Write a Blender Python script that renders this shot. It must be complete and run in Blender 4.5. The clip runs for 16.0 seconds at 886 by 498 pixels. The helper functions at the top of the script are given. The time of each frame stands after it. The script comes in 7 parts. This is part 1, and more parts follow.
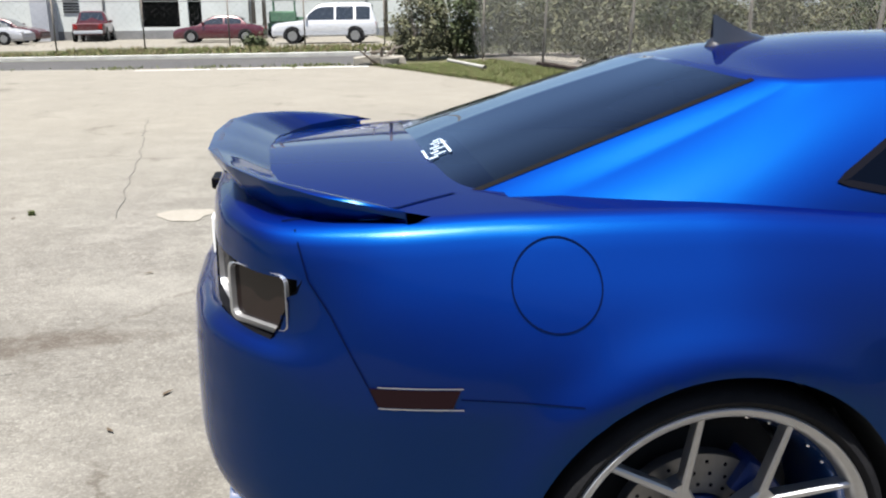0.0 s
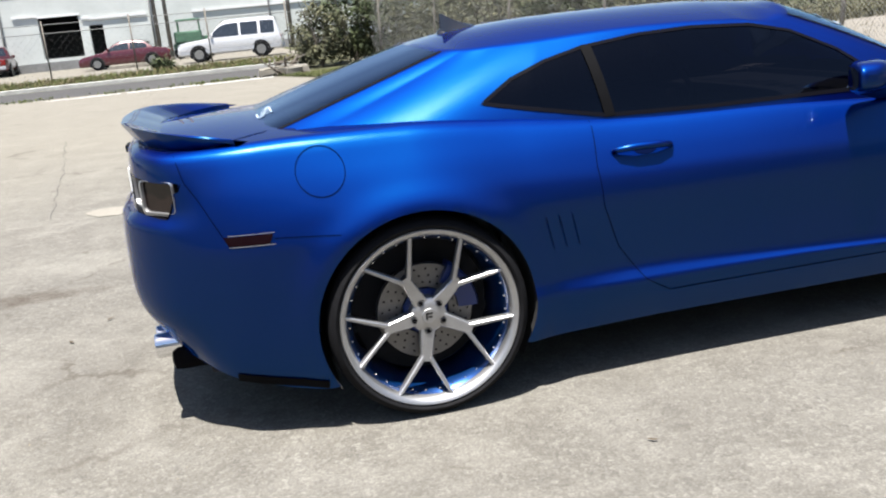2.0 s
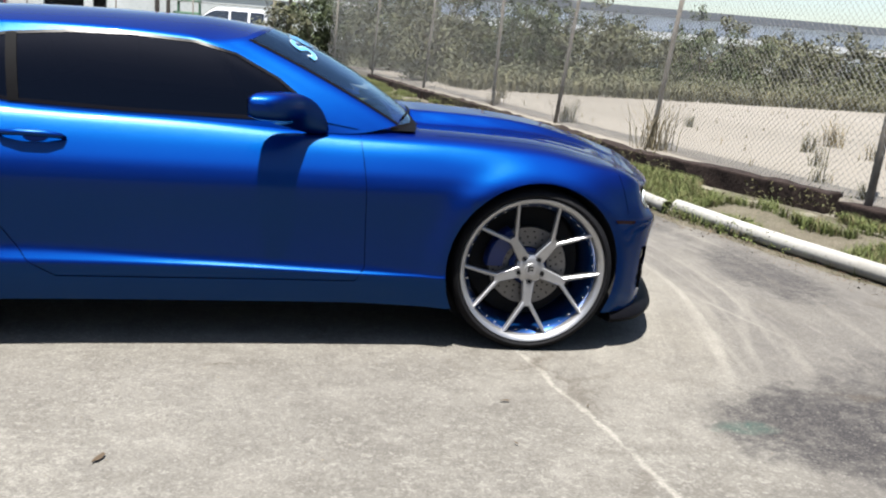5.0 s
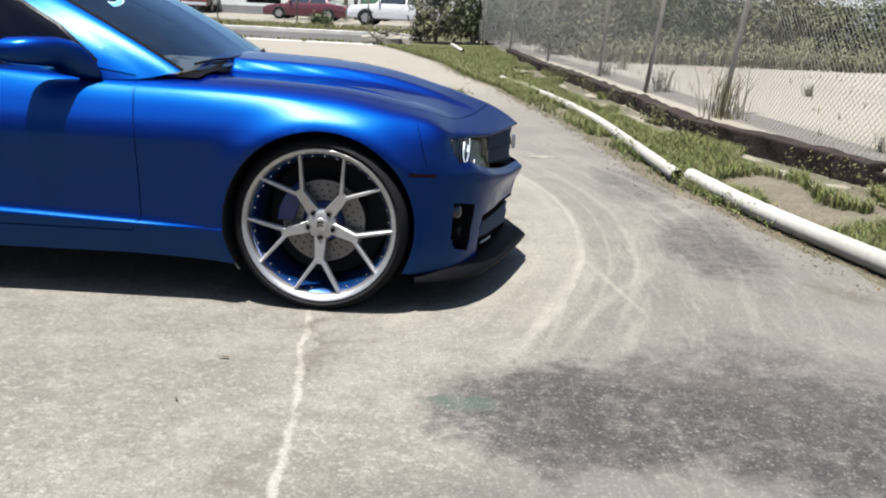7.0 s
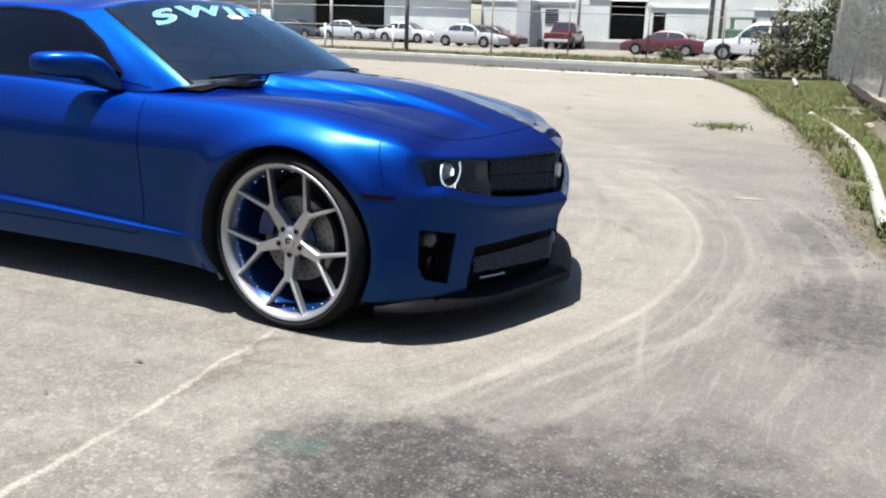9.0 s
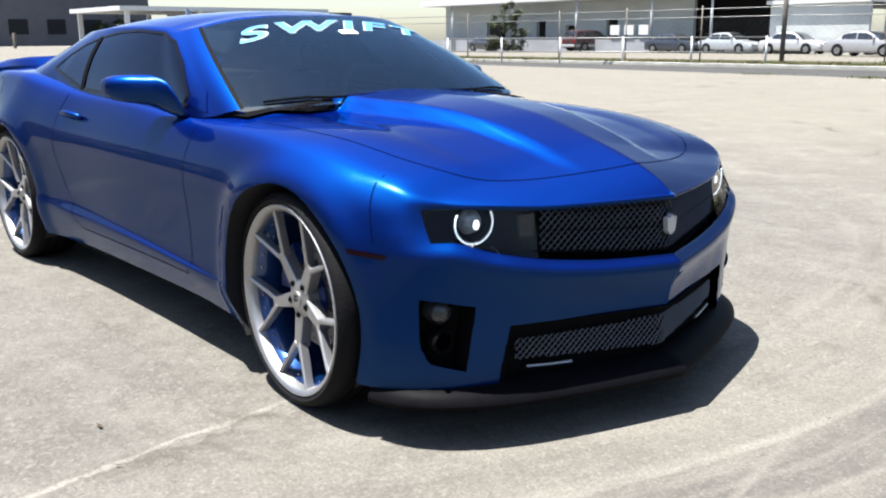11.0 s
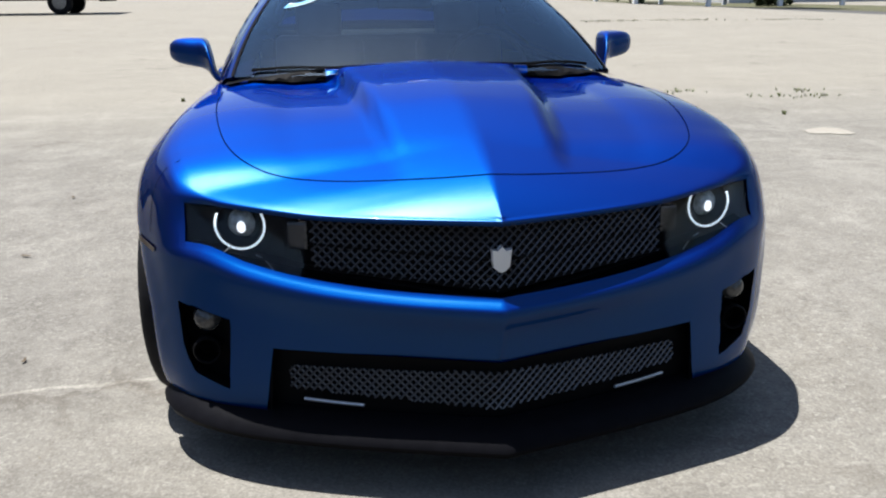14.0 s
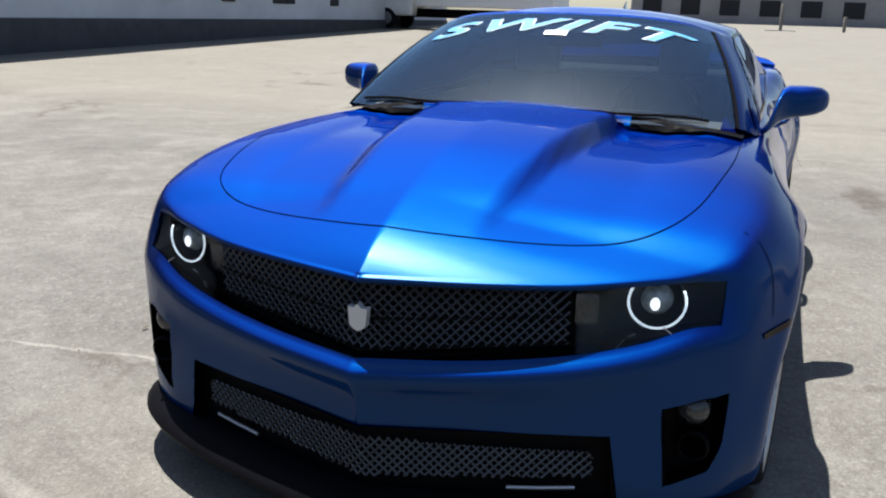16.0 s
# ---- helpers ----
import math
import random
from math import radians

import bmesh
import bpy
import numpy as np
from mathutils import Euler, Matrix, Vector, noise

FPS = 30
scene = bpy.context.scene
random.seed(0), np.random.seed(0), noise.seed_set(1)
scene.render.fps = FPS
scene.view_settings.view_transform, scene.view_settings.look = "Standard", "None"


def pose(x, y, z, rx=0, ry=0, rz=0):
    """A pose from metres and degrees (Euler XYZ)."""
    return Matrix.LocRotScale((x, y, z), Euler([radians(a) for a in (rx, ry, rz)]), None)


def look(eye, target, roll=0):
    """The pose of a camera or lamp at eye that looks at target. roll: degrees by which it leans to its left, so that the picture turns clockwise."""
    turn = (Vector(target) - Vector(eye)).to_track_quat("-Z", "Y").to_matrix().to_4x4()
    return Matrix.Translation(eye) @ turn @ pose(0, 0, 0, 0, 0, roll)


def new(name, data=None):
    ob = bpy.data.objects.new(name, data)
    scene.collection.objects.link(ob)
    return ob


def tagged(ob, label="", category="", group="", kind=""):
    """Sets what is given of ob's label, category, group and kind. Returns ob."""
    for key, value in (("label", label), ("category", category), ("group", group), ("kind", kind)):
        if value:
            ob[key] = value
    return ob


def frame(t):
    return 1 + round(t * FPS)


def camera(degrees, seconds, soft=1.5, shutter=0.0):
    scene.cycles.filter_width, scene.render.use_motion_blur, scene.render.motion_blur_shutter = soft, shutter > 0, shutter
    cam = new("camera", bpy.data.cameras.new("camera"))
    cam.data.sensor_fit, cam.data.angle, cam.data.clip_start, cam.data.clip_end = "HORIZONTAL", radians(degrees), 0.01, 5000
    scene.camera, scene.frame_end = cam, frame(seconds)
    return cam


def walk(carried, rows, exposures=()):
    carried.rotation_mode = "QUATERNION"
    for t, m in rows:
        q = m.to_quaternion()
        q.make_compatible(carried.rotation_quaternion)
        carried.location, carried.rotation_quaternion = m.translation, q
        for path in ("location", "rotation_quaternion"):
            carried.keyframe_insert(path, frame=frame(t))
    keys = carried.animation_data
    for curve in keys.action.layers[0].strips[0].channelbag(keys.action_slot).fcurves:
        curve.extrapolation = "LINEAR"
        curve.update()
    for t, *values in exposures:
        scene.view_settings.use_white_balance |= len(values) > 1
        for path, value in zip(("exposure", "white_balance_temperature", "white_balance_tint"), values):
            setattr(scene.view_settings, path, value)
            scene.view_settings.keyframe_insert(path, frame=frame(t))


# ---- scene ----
cam = camera(52.8, 16.0, 2.1)
PATH = [
    (0, (-2.15, -2.353, 1.382), (-1.879, -0.439, 0.872), -0.7),
    (0.5, (-2.165, -2.722, 1.435), (-1.847, -0.8, 0.981), -3.7),
    (1, (-2.101, -3.09, 1.435), (-1.886, -1.155, 0.976), -4.2),
    (1.5, (-2.097, -3.462, 1.394), (-1.83, -1.526, 0.966), -4.9),
    (2, (-1.994, -3.803, 1.382), (-1.578, -1.916, 0.868), -5.6),
    (2.2, (-1.872, -3.92, 1.37), (-1.373, -2.062, 0.823), -3.4),
    (2.5, (-1.746, -4.087, 1.408), (-1.09, -2.298, 0.801), 1.5),
    (3, (-1.4, -4.15, 1.37), (-0.512, -2.457, 0.784), 3.5),
    (3.5, (-0.993, -4.243, 1.308), (0.053, -2.646, 0.713), 4.1),
    (3.7, (-0.857, -4.288, 1.343), (0.139, -2.645, 0.788), 4.7),
    (5.8, (0.968, -4.481, 1.272), (1.217, -2.546, 0.832), 3.3),
    (6, (1.149, -4.456, 1.261), (1.4, -2.517, 0.841), 3.7),
    (6.5, (1.559, -4.441, 1.242), (1.731, -2.499, 0.793), 2.6),
    (7, (1.958, -4.405, 1.248), (1.944, -2.476, 0.72), 2.8),
    (7.5, (2.36, -4.268, 1.24), (2.369, -2.34, 0.71), 3.0),
    (8, (2.758, -4.244, 1.228), (2.405, -2.328, 0.776), 2.9),
    (8.5, (3.111, -4.04, 1.215), (2.403, -2.229, 0.75), 1.9),
    (9, (3.406, -3.765, 1.208), (2.607, -1.997, 0.725), 1.9),
    (9.5, (3.681, -3.521, 1.221), (2.638, -1.877, 0.764), 1.5),
    (9.7, (3.745, -3.374, 1.202), (2.612, -1.785, 0.763), 1.6),
    (11.8, (4.063, -1.849, 1.19), (2.407, -0.862, 0.657), -1.9),
    (12, (4.142, -1.743, 1.208), (2.431, -0.864, 0.661), -2.1),
    (12.5, (4.174, -1.463, 1.207), (2.356, -0.821, 0.675), -2.2),
    (13, (4.185, -1.135, 1.196), (2.358, -0.555, 0.624), -0.3),
    (13.5, (4.259, -0.776, 1.214), (2.393, -0.332, 0.646), -0.0),
    (14, (4.258, -0.434, 1.229), (2.356, -0.157, 0.676), -0.6),
    (14.5, (4.197, -0.089, 1.239), (2.283, 0.057, 0.676), 1.7),
    (15, (4.212, 0.246, 1.251), (2.324, -0.077, 0.676), -0.0),
    (15.5, (4.124, 0.543, 1.262), (2.264, 0.064, 0.702), 0.8),
    (16, (3.977, 0.827, 1.28), (2.16, 0.165, 0.769), 1.8),
]
walk(cam, [(t, look(*p)) for t, *p in PATH], [(0.0, 1.72, 6500, 10), (3.5, 1.72, 6480, 10), (9.5, 1.75, 6430, 10), (12.0, 1.86, 6330, 10), (13.5, 1.64, 6300, 10), (15.0, 1.48, 6300, 10), (16.0, 1.42, 6300, 10)])

# ---- light ----
SUN_TO = Vector((-0.13, -0.21, 1.0)).normalized()
world = bpy.data.worlds.new("sky")
scene.world = world
world.use_nodes = True
wn = world.node_tree.nodes
sky = wn.new("ShaderNodeTexSky")
sky.sky_type = "NISHITA"
sky.sun_disc = False
sky.sun_elevation = math.asin(SUN_TO.z)
sky.sun_rotation = math.atan2(SUN_TO.x, SUN_TO.y)
sky.dust_density = 1.0
world.node_tree.links.new(sky.outputs[0], wn["Background"].inputs[0])
wn["Background"].inputs[1].default_value = 0.06
sun = new("sun", bpy.data.lights.new("sun", "SUN"))
sun.data.energy = 5.0
sun.data.angle = radians(0.53)
sun.data.color = (1.0, 0.965, 0.91)
sun.matrix_basis = look(SUN_TO * 50, (0, 0, 0))
scene.view_settings.exposure = 1.7


# ---- materials ----
def plain(name, color, rough=0.5, metal=0.0, coat=0.0, coat_rough=0.03, vary=0.12, scale=8.0, bump=0.0, bump_scale=60.0, spec=0.5):
    """A surface with a two-scale colour variation and fine relief."""
    m = bpy.data.materials.new(name)
    m.use_nodes = True
    nt = m.node_tree
    b = nt.nodes["Principled BSDF"]
    b.inputs["Roughness"].default_value = rough
    b.inputs["Metallic"].default_value = metal
    b.inputs["Coat Weight"].default_value = coat
    b.inputs["Coat Roughness"].default_value = coat_rough
    b.inputs["Specular IOR Level"].default_value = spec
    if vary <= 0:
        b.inputs["Base Color"].default_value = (*color, 1)
        return m
    tc = nt.nodes.new("ShaderNodeTexCoord")
    n1 = nt.nodes.new("ShaderNodeTexNoise")
    n1.inputs["Scale"].default_value = scale
    n1.inputs["Detail"].default_value = 8
    n1.inputs["Roughness"].default_value = 0.65
    nt.links.new(tc.outputs["Object"], n1.inputs["Vector"])
    r = nt.nodes.new("ShaderNodeValToRGB")
    r.color_ramp.elements[0].position, r.color_ramp.elements[1].position = 0.3, 0.72
    r.color_ramp.elements[0].color = (*[c * (1 - vary) for c in color], 1)
    r.color_ramp.elements[1].color = (*[min(1, c * (1 + vary)) for c in color], 1)
    nt.links.new(n1.outputs["Fac"], r.inputs["Fac"])
    nt.links.new(r.outputs["Color"], b.inputs["Base Color"])
    if bump > 0:
        n2 = nt.nodes.new("ShaderNodeTexNoise")
        n2.inputs["Scale"].default_value = bump_scale
        n2.inputs["Detail"].default_value = 5
        nt.links.new(tc.outputs["Object"], n2.inputs["Vector"])
        bp = nt.nodes.new("ShaderNodeBump")
        bp.inputs["Strength"].default_value = bump
        bp.inputs["Distance"].default_value = 0.01
        nt.links.new(n2.outputs["Fac"], bp.inputs["Height"])
        nt.links.new(bp.outputs["Normal"], b.inputs["Normal"])
    return m


def glass(name, tint, ior=1.5, sheen=(1, 1, 1)):
    """Thin tinted pane: clear through, mirror-like by Fresnel."""
    m = bpy.data.materials.new(name)
    m.use_nodes = True
    nt = m.node_tree
    nt.nodes.remove(nt.nodes["Principled BSDF"])
    out = nt.nodes["Material Output"]
    tr = nt.nodes.new("ShaderNodeBsdfTransparent")
    tr.inputs[0].default_value = (*tint, 1)
    gl = nt.nodes.new("ShaderNodeBsdfGlossy")
    gl.inputs["Roughness"].default_value = 0.02
    gl.inputs["Color"].default_value = (*sheen, 1)
    fr = nt.nodes.new("ShaderNodeFresnel")
    fr.inputs["IOR"].default_value = ior
    mx = nt.nodes.new("ShaderNodeMixShader")
    nt.links.new(fr.outputs[0], mx.inputs[0])
    nt.links.new(tr.outputs[0], mx.inputs[1])
    nt.links.new(gl.outputs[0], mx.inputs[2])
    nt.links.new(mx.outputs[0], out.inputs[0])
    return m


def car_paint(name, body, metal, flake=0.08):
    """Candy paint: flakes with soft-edged lobes (colour, roughness) under a glossy clear coat."""
    m = bpy.data.materials.new(name)
    m.use_nodes = True
    nt = m.node_tree
    b = nt.nodes["Principled BSDF"]
    b.inputs["Base Color"].default_value = (*body, 1)
    b.inputs["Specular IOR Level"].default_value = 0.0
    b.inputs["Roughness"].default_value = 0.8
    b.inputs["Coat Weight"].default_value = 1.0
    b.inputs["Coat Roughness"].default_value = 0.03
    b.inputs["Coat IOR"].default_value = 1.13
    top = b.outputs[0]
    lobes = []
    for colour, rough in metal:
        gl = nt.nodes.new("ShaderNodeBsdfGlossy")
        gl.distribution = "BECKMANN"
        gl.inputs["Color"].default_value = (*colour, 1)
        gl.inputs["Roughness"].default_value = rough
        add = nt.nodes.new("ShaderNodeAddShader")
        nt.links.new(top, add.inputs[0])
        nt.links.new(gl.outputs[0], add.inputs[1])
        top = add.outputs[0]
        lobes.append(gl)
    nt.links.new(top, nt.nodes["Material Output"].inputs[0])
    tc = nt.nodes.new("ShaderNodeTexCoord")
    v = nt.nodes.new("ShaderNodeTexVoronoi")
    v.inputs["Scale"].default_value = 900
    nt.links.new(tc.outputs["Object"], v.inputs["Vector"])
    bp = nt.nodes.new("ShaderNodeBump")
    bp.inputs["Strength"].default_value = flake
    bp.inputs["Distance"].default_value = 0.001
    nt.links.new(v.outputs["Distance"], bp.inputs["Height"])
    for gl in lobes:
        nt.links.new(bp.outputs["Normal"], gl.inputs["Normal"])
    return m


def ground_mat(name, base, dark, light, speck=1.0, stain=0.5, bump=0.5, extra=None):
    """Worn paving: broad stains, blotches, exposed stones, fine relief."""
    m = bpy.data.materials.new(name)
    m.use_nodes = True
    nt = m.node_tree
    N, L = nt.nodes, nt.links
    b = N["Principled BSDF"]
    b.inputs["Roughness"].default_value = 0.9
    b.inputs["Specular IOR Level"].default_value = 0.2
    tc = N.new("ShaderNodeTexCoord")

    def noise_tex(scale, detail, rough=0.6, stretch=None):
        n = N.new("ShaderNodeTexNoise")
        n.inputs["Scale"].default_value, n.inputs["Detail"].default_value, n.inputs["Roughness"].default_value = scale, detail, rough
        if stretch:
            mp = N.new("ShaderNodeMapping")
            mp.inputs["Scale"].default_value = stretch
            mp.inputs["Rotation"].default_value = (0, 0, 0.5)
            L.new(tc.outputs["Object"], mp.inputs["Vector"])
            L.new(mp.outputs["Vector"], n.inputs["Vector"])
        else:
            L.new(tc.outputs["Object"], n.inputs["Vector"])
        return n.outputs["Fac"]

    def ramp(fac, p0, p1, v0=0.0, v1=1.0):
        r = N.new("ShaderNodeMapRange")
        r.inputs["From Min"].default_value, r.inputs["From Max"].default_value = p0, p1
        r.inputs["To Min"].default_value, r.inputs["To Max"].default_value = v0, v1
        L.new(fac, r.inputs["Value"])
        return r.outputs["Result"]

    def mix(fac, a, c):
        x = N.new("ShaderNodeMix")
        x.data_type = "RGBA"
        L.new(fac, x.inputs["Factor"])
        for k, val in ((6, a), (7, c)):
            if isinstance(val, tuple):
                x.inputs[k].default_value = (*val, 1)
            else:
                L.new(val, x.inputs[k])
        return x.outputs[2]

    col = mix(ramp(noise_tex(0.22, 6), 0.42, 0.66, 0, stain), base, dark)
    col = mix(ramp(noise_tex(0.55, 8, 0.7, (1.0, 0.35, 1.0)), 0.50, 0.72, 0, 0.6), col, light)
    col = mix(ramp(noise_tex(3.1, 8, 0.72), 0.52, 0.75, 0, 0.45 * speck), col, dark)
    vo = N.new("ShaderNodeTexVoronoi")
    vo.inputs["Scale"].default_value = 165
    L.new(tc.outputs["Object"], vo.inputs["Vector"])
    sep = N.new("ShaderNodeSeparateColor")
    L.new(vo.outputs["Color"], sep.inputs[0])
    vb = N.new("ShaderNodeTexVoronoi")
    vb.inputs["Scale"].default_value = 58
    vb.inputs["Randomness"].default_value = 1.0
    L.new(tc.outputs["Object"], vb.inputs["Vector"])
    sb = N.new("ShaderNodeSeparateColor")
    L.new(vb.outputs["Color"], sb.inputs[0])
    col = mix(ramp(noise_tex(2.7, 9, 0.68), 0.50, 0.64, 0, 0.34 * speck), col, light)
    col = mix(ramp(noise_tex(3.4, 9, 0.70), 0.53, 0.66, 0, 0.36 * speck), col, tuple(c * 0.7 for c in base))
    col = mix(ramp(sb.outputs[0], 0.70, 1.0, 0, 0.50 * speck), col, tuple(min(1, c * 1.12) for c in light))
    col = mix(ramp(sb.outputs[1], 0.72, 1.0, 0, 0.40 * speck), col, dark)
    col = mix(ramp(noise_tex(7.0, 7, 0.7), 0.50, 0.72, 0, 0.40 * speck), col, light)
    stones = ramp(sep.outputs[0], 0.72, 1.0, 0, 0.42 * speck)
    col = mix(stones, col, light)
    stones2 = ramp(sep.outputs[1], 0.62, 1.0, 0, 0.36 * speck)
    col = mix(stones2, col, dark)
    if extra:
        col = extra(nt, tc, noise_tex, ramp, mix, col)
    for scale, tone, share in ((62, tuple(min(1, c * 1.2) for c in light), .86), (110, tuple(min(1, c * 1.3) for c in light), .80), (85, tuple(c * .7 for c in dark), .82)):
        vs = N.new("ShaderNodeTexVoronoi")
        vs.inputs["Scale"].default_value = scale
        L.new(tc.outputs["Object"], vs.inputs["Vector"])
        ss = N.new("ShaderNodeSeparateColor")
        L.new(vs.outputs["Color"], ss.inputs[0])
        both = N.new("ShaderNodeMath")
        both.operation = "MULTIPLY"
        L.new(ramp(vs.outputs["Distance"], .44, .28), both.inputs[0])
        L.new(ramp(ss.outputs[2], share, share + .10, 0, .22 * speck), both.inputs[1])
        col = mix(both.outputs[0], col, tone)
    grit = ramp(noise_tex(95, 4, 0.75), 0.38, 0.68, 0, 0.55 * speck)
    col = mix(grit, col, tuple(c * 0.50 for c in base))
    L.new(col, b.inputs["Base Color"])
    bp = N.new("ShaderNodeBump")
    bp.inputs["Strength"].default_value, bp.inputs["Distance"].default_value = bump, 0.008
    L.new(noise_tex(75, 5, 0.75), bp.inputs["Height"])
    L.new(bp.outputs["Normal"], b.inputs["Normal"])
    return m


def varied(name, color, rough=0.7, spread=0.35, per="island"):
    """Leaves, blades and the like: the colour varies from piece to piece."""
    m = bpy.data.materials.new(name)
    m.use_nodes = True
    nt = m.node_tree
    b = nt.nodes["Principled BSDF"]
    b.inputs["Roughness"].default_value = rough
    b.inputs["Specular IOR Level"].default_value = 0.25
    g = nt.nodes.new("ShaderNodeNewGeometry")
    r = nt.nodes.new("ShaderNodeValToRGB")
    r.color_ramp.elements[0].color = (*[c * (1 - spread) for c in color], 1)
    r.color_ramp.elements[1].color = (*[min(1, c * (1 + spread)) for c in color], 1)
    e = r.color_ramp.elements.new(0.85)
    e.color = (min(1, color[0] * 1.55), min(1, color[1] * 1.35), color[2] * 1.1, 1)
    nt.links.new(g.outputs["Random Per Island"], r.inputs["Fac"])
    nt.links.new(r.outputs["Color"], b.inputs["Base Color"])
    return m


def glow(name, color, strength):
    m = bpy.data.materials.new(name)
    m.use_nodes = True
    b = m.node_tree.nodes["Principled BSDF"]
    b.inputs["Base Color"].default_value = (*color, 1)
    b.inputs["Emission Color"].default_value = (*color, 1)
    b.inputs["Emission Strength"].default_value = strength
    return m


PAINT = car_paint("candy_blue_paint", (0.0005, 0.0001, 0.004), (((0.0, 0.0015, 0.052), 0.68), ((0.0, 0.0125, 0.054), 0.59), ((0.0, 0.0120, 0.016), 0.41), ((0.0070, 0.0085, 0.0085), 0.30)))
SEAMC = plain("panel_gap_blue", (0.0015, 0.004, 0.022), 0.9, vary=0, spec=0.0)
BLACK = plain("black_plastic", (0.003, 0.003, 0.0036), 0.6, vary=0.2, scale=30, spec=0.04)
GAP = plain("panel_gap_black", (0.003, 0.003, 0.006), 0.9, vary=0, spec=0.0)
TRIM_BLACK = plain("gloss_black_trim", (0.004, 0.004, 0.006), 0.25, vary=0, spec=0.06)
LIP = plain("splitter_black", (0.0035, 0.0035, 0.0045), 0.5, vary=0.2, scale=20, bump=0.05, spec=0.025)
RUBBER = plain("tyre_rubber", (0.006, 0.006, 0.007), 0.7, vary=0.25, scale=20, bump=0.2, bump_scale=90, spec=0.12)
BRUSHED = plain("brushed_aluminium", (0.38, 0.38, 0.385), 0.46, 0.95, vary=0.06, scale=40, bump=0.05, bump_scale=200)
CHROME = plain("chrome", (0.75, 0.75, 0.76), 0.08, 1.0, vary=0.02)
BARREL = plain("blue_rim_barrel", (0.003, 0.034, 0.14), 0.3, 0.7, coat=1.0, vary=0.05)
DISC = plain("brake_disc_steel", (0.16, 0.155, 0.15), 0.45, 0.8, vary=0.1, scale=60)
CALIPER = plain("caliper_blue", (0.004, 0.018, 0.10), 0.4, vary=0.1)
WELL = plain("wheel_well_black", (0.008, 0.008, 0.009), 0.9, vary=0.2)
TINT = glass("tinted_side_glass", (0.02, 0.02, 0.025), 1.36, (0.65, 0.75, 1.0))
SCREEN = glass("windscreen_glass", (0.68, 0.76, 0.80), 2.1, (0.66, 0.85, 1.0))
REARGLASS = glass("tinted_rear_glass", (0.14, 0.17, 0.18), 1.45, (0.7, 0.8, 1.0))
LENS = glass("clear_lamp_lens", (0.8, 0.82, 0.85), 1.32)
SMOKED = plain("smoked_lamp_lens", (0.012, 0.0075, 0.0065), 0.12, vary=0.2, spec=0.2)
SEATS = plain("grey_leather", (0.20, 0.205, 0.21), 0.6, vary=0.1, bump=0.1)
DASH = plain("dark_dashboard", (0.030, 0.034, 0.038), 0.7, vary=0.15, bump=0.1)
DECAL = plain("light_blue_decal", (0.07, 0.27, 0.50), 0.45, vary=0.05)
DECAL_EDGE = plain("white_decal_edge", (0.30, 0.36, 0.42), 0.45, vary=0.03)
WHITE_TAG = plain("white_sticker", (0.75, 0.75, 0.72), 0.6, vary=0.05)
HALO = glow("halo_ring_light", (0.85, 0.95, 1.0), 0.30)
LAMP = glow("projector_light", (0.95, 0.97, 1.0), 0.5)
PROJECTOR = plain("projector_glass", (0.42, 0.44, 0.42), 0.25, vary=0.6, scale=45, coat=0.6)
REFLECTOR = plain("lamp_reflector", (0.7, 0.7, 0.7), 0.15, 1.0, vary=0.1, scale=30)
AMBER = plain("dark_amber_lens", (0.006, 0.002, 0.003), 0.15, vary=0.1, spec=0.12)


# ---- mesh helpers ----
def mesh_of(name, verts, faces, material, smooth=False):
    me = bpy.data.meshes.new(name)
    me.from_pydata([tuple(v) for v in verts], [], faces)
    if material:
        me.materials.append(material)
    if smooth:
        me.shade_smooth()
    me.update()
    return me


def part(name, me, material, parent, label=""):
    """Links a mesh or a bmesh as one object under a thing or a part."""
    if isinstance(me, bmesh.types.BMesh):
        bm, me = me, bpy.data.meshes.new(name)
        bm.to_mesh(me)
        bm.free()
    if material and not me.materials:
        me.materials.append(material)
    ob = new(name, me)
    ob.parent = parent
    return tagged(ob, label)


def thing(name, label, category, at=(0, 0, 0), group="", kind=""):
    ob = new(name)
    ob.location = at
    return tagged(ob, label, category, group, kind)


def smooth_by_angle(me, degrees=35):
    me.shade_smooth()
    bm = bmesh.new()
    bm.from_mesh(me)
    for e in bm.edges:
        e.smooth = len(e.link_faces) == 2 and e.calc_face_angle(0) < radians(degrees)
    bm.to_mesh(me)
    bm.free()
    return me


def box_bm(x0, y0, z0, x1, y1, z1, bevel=0.0, segments=2, bm=None):
    own = bmesh.new()
    bmesh.ops.create_cube(own, size=1)
    for v in own.verts:
        v.co = ((x0 + x1) / 2 + v.co.x * (x1 - x0), (y0 + y1) / 2 + v.co.y * (y1 - y0), (z0 + z1) / 2 + v.co.z * (z1 - z0))
    if bevel > 0:
        bmesh.ops.bevel(own, geom=own.edges[:], offset=bevel, segments=segments, affect="EDGES", profile=0.6)
    if bm is None:
        return own
    tmp = bpy.data.meshes.new("tmp")
    own.to_mesh(tmp)
    own.free()
    bm.from_mesh(tmp)
    bpy.data.meshes.remove(tmp)
    return bm


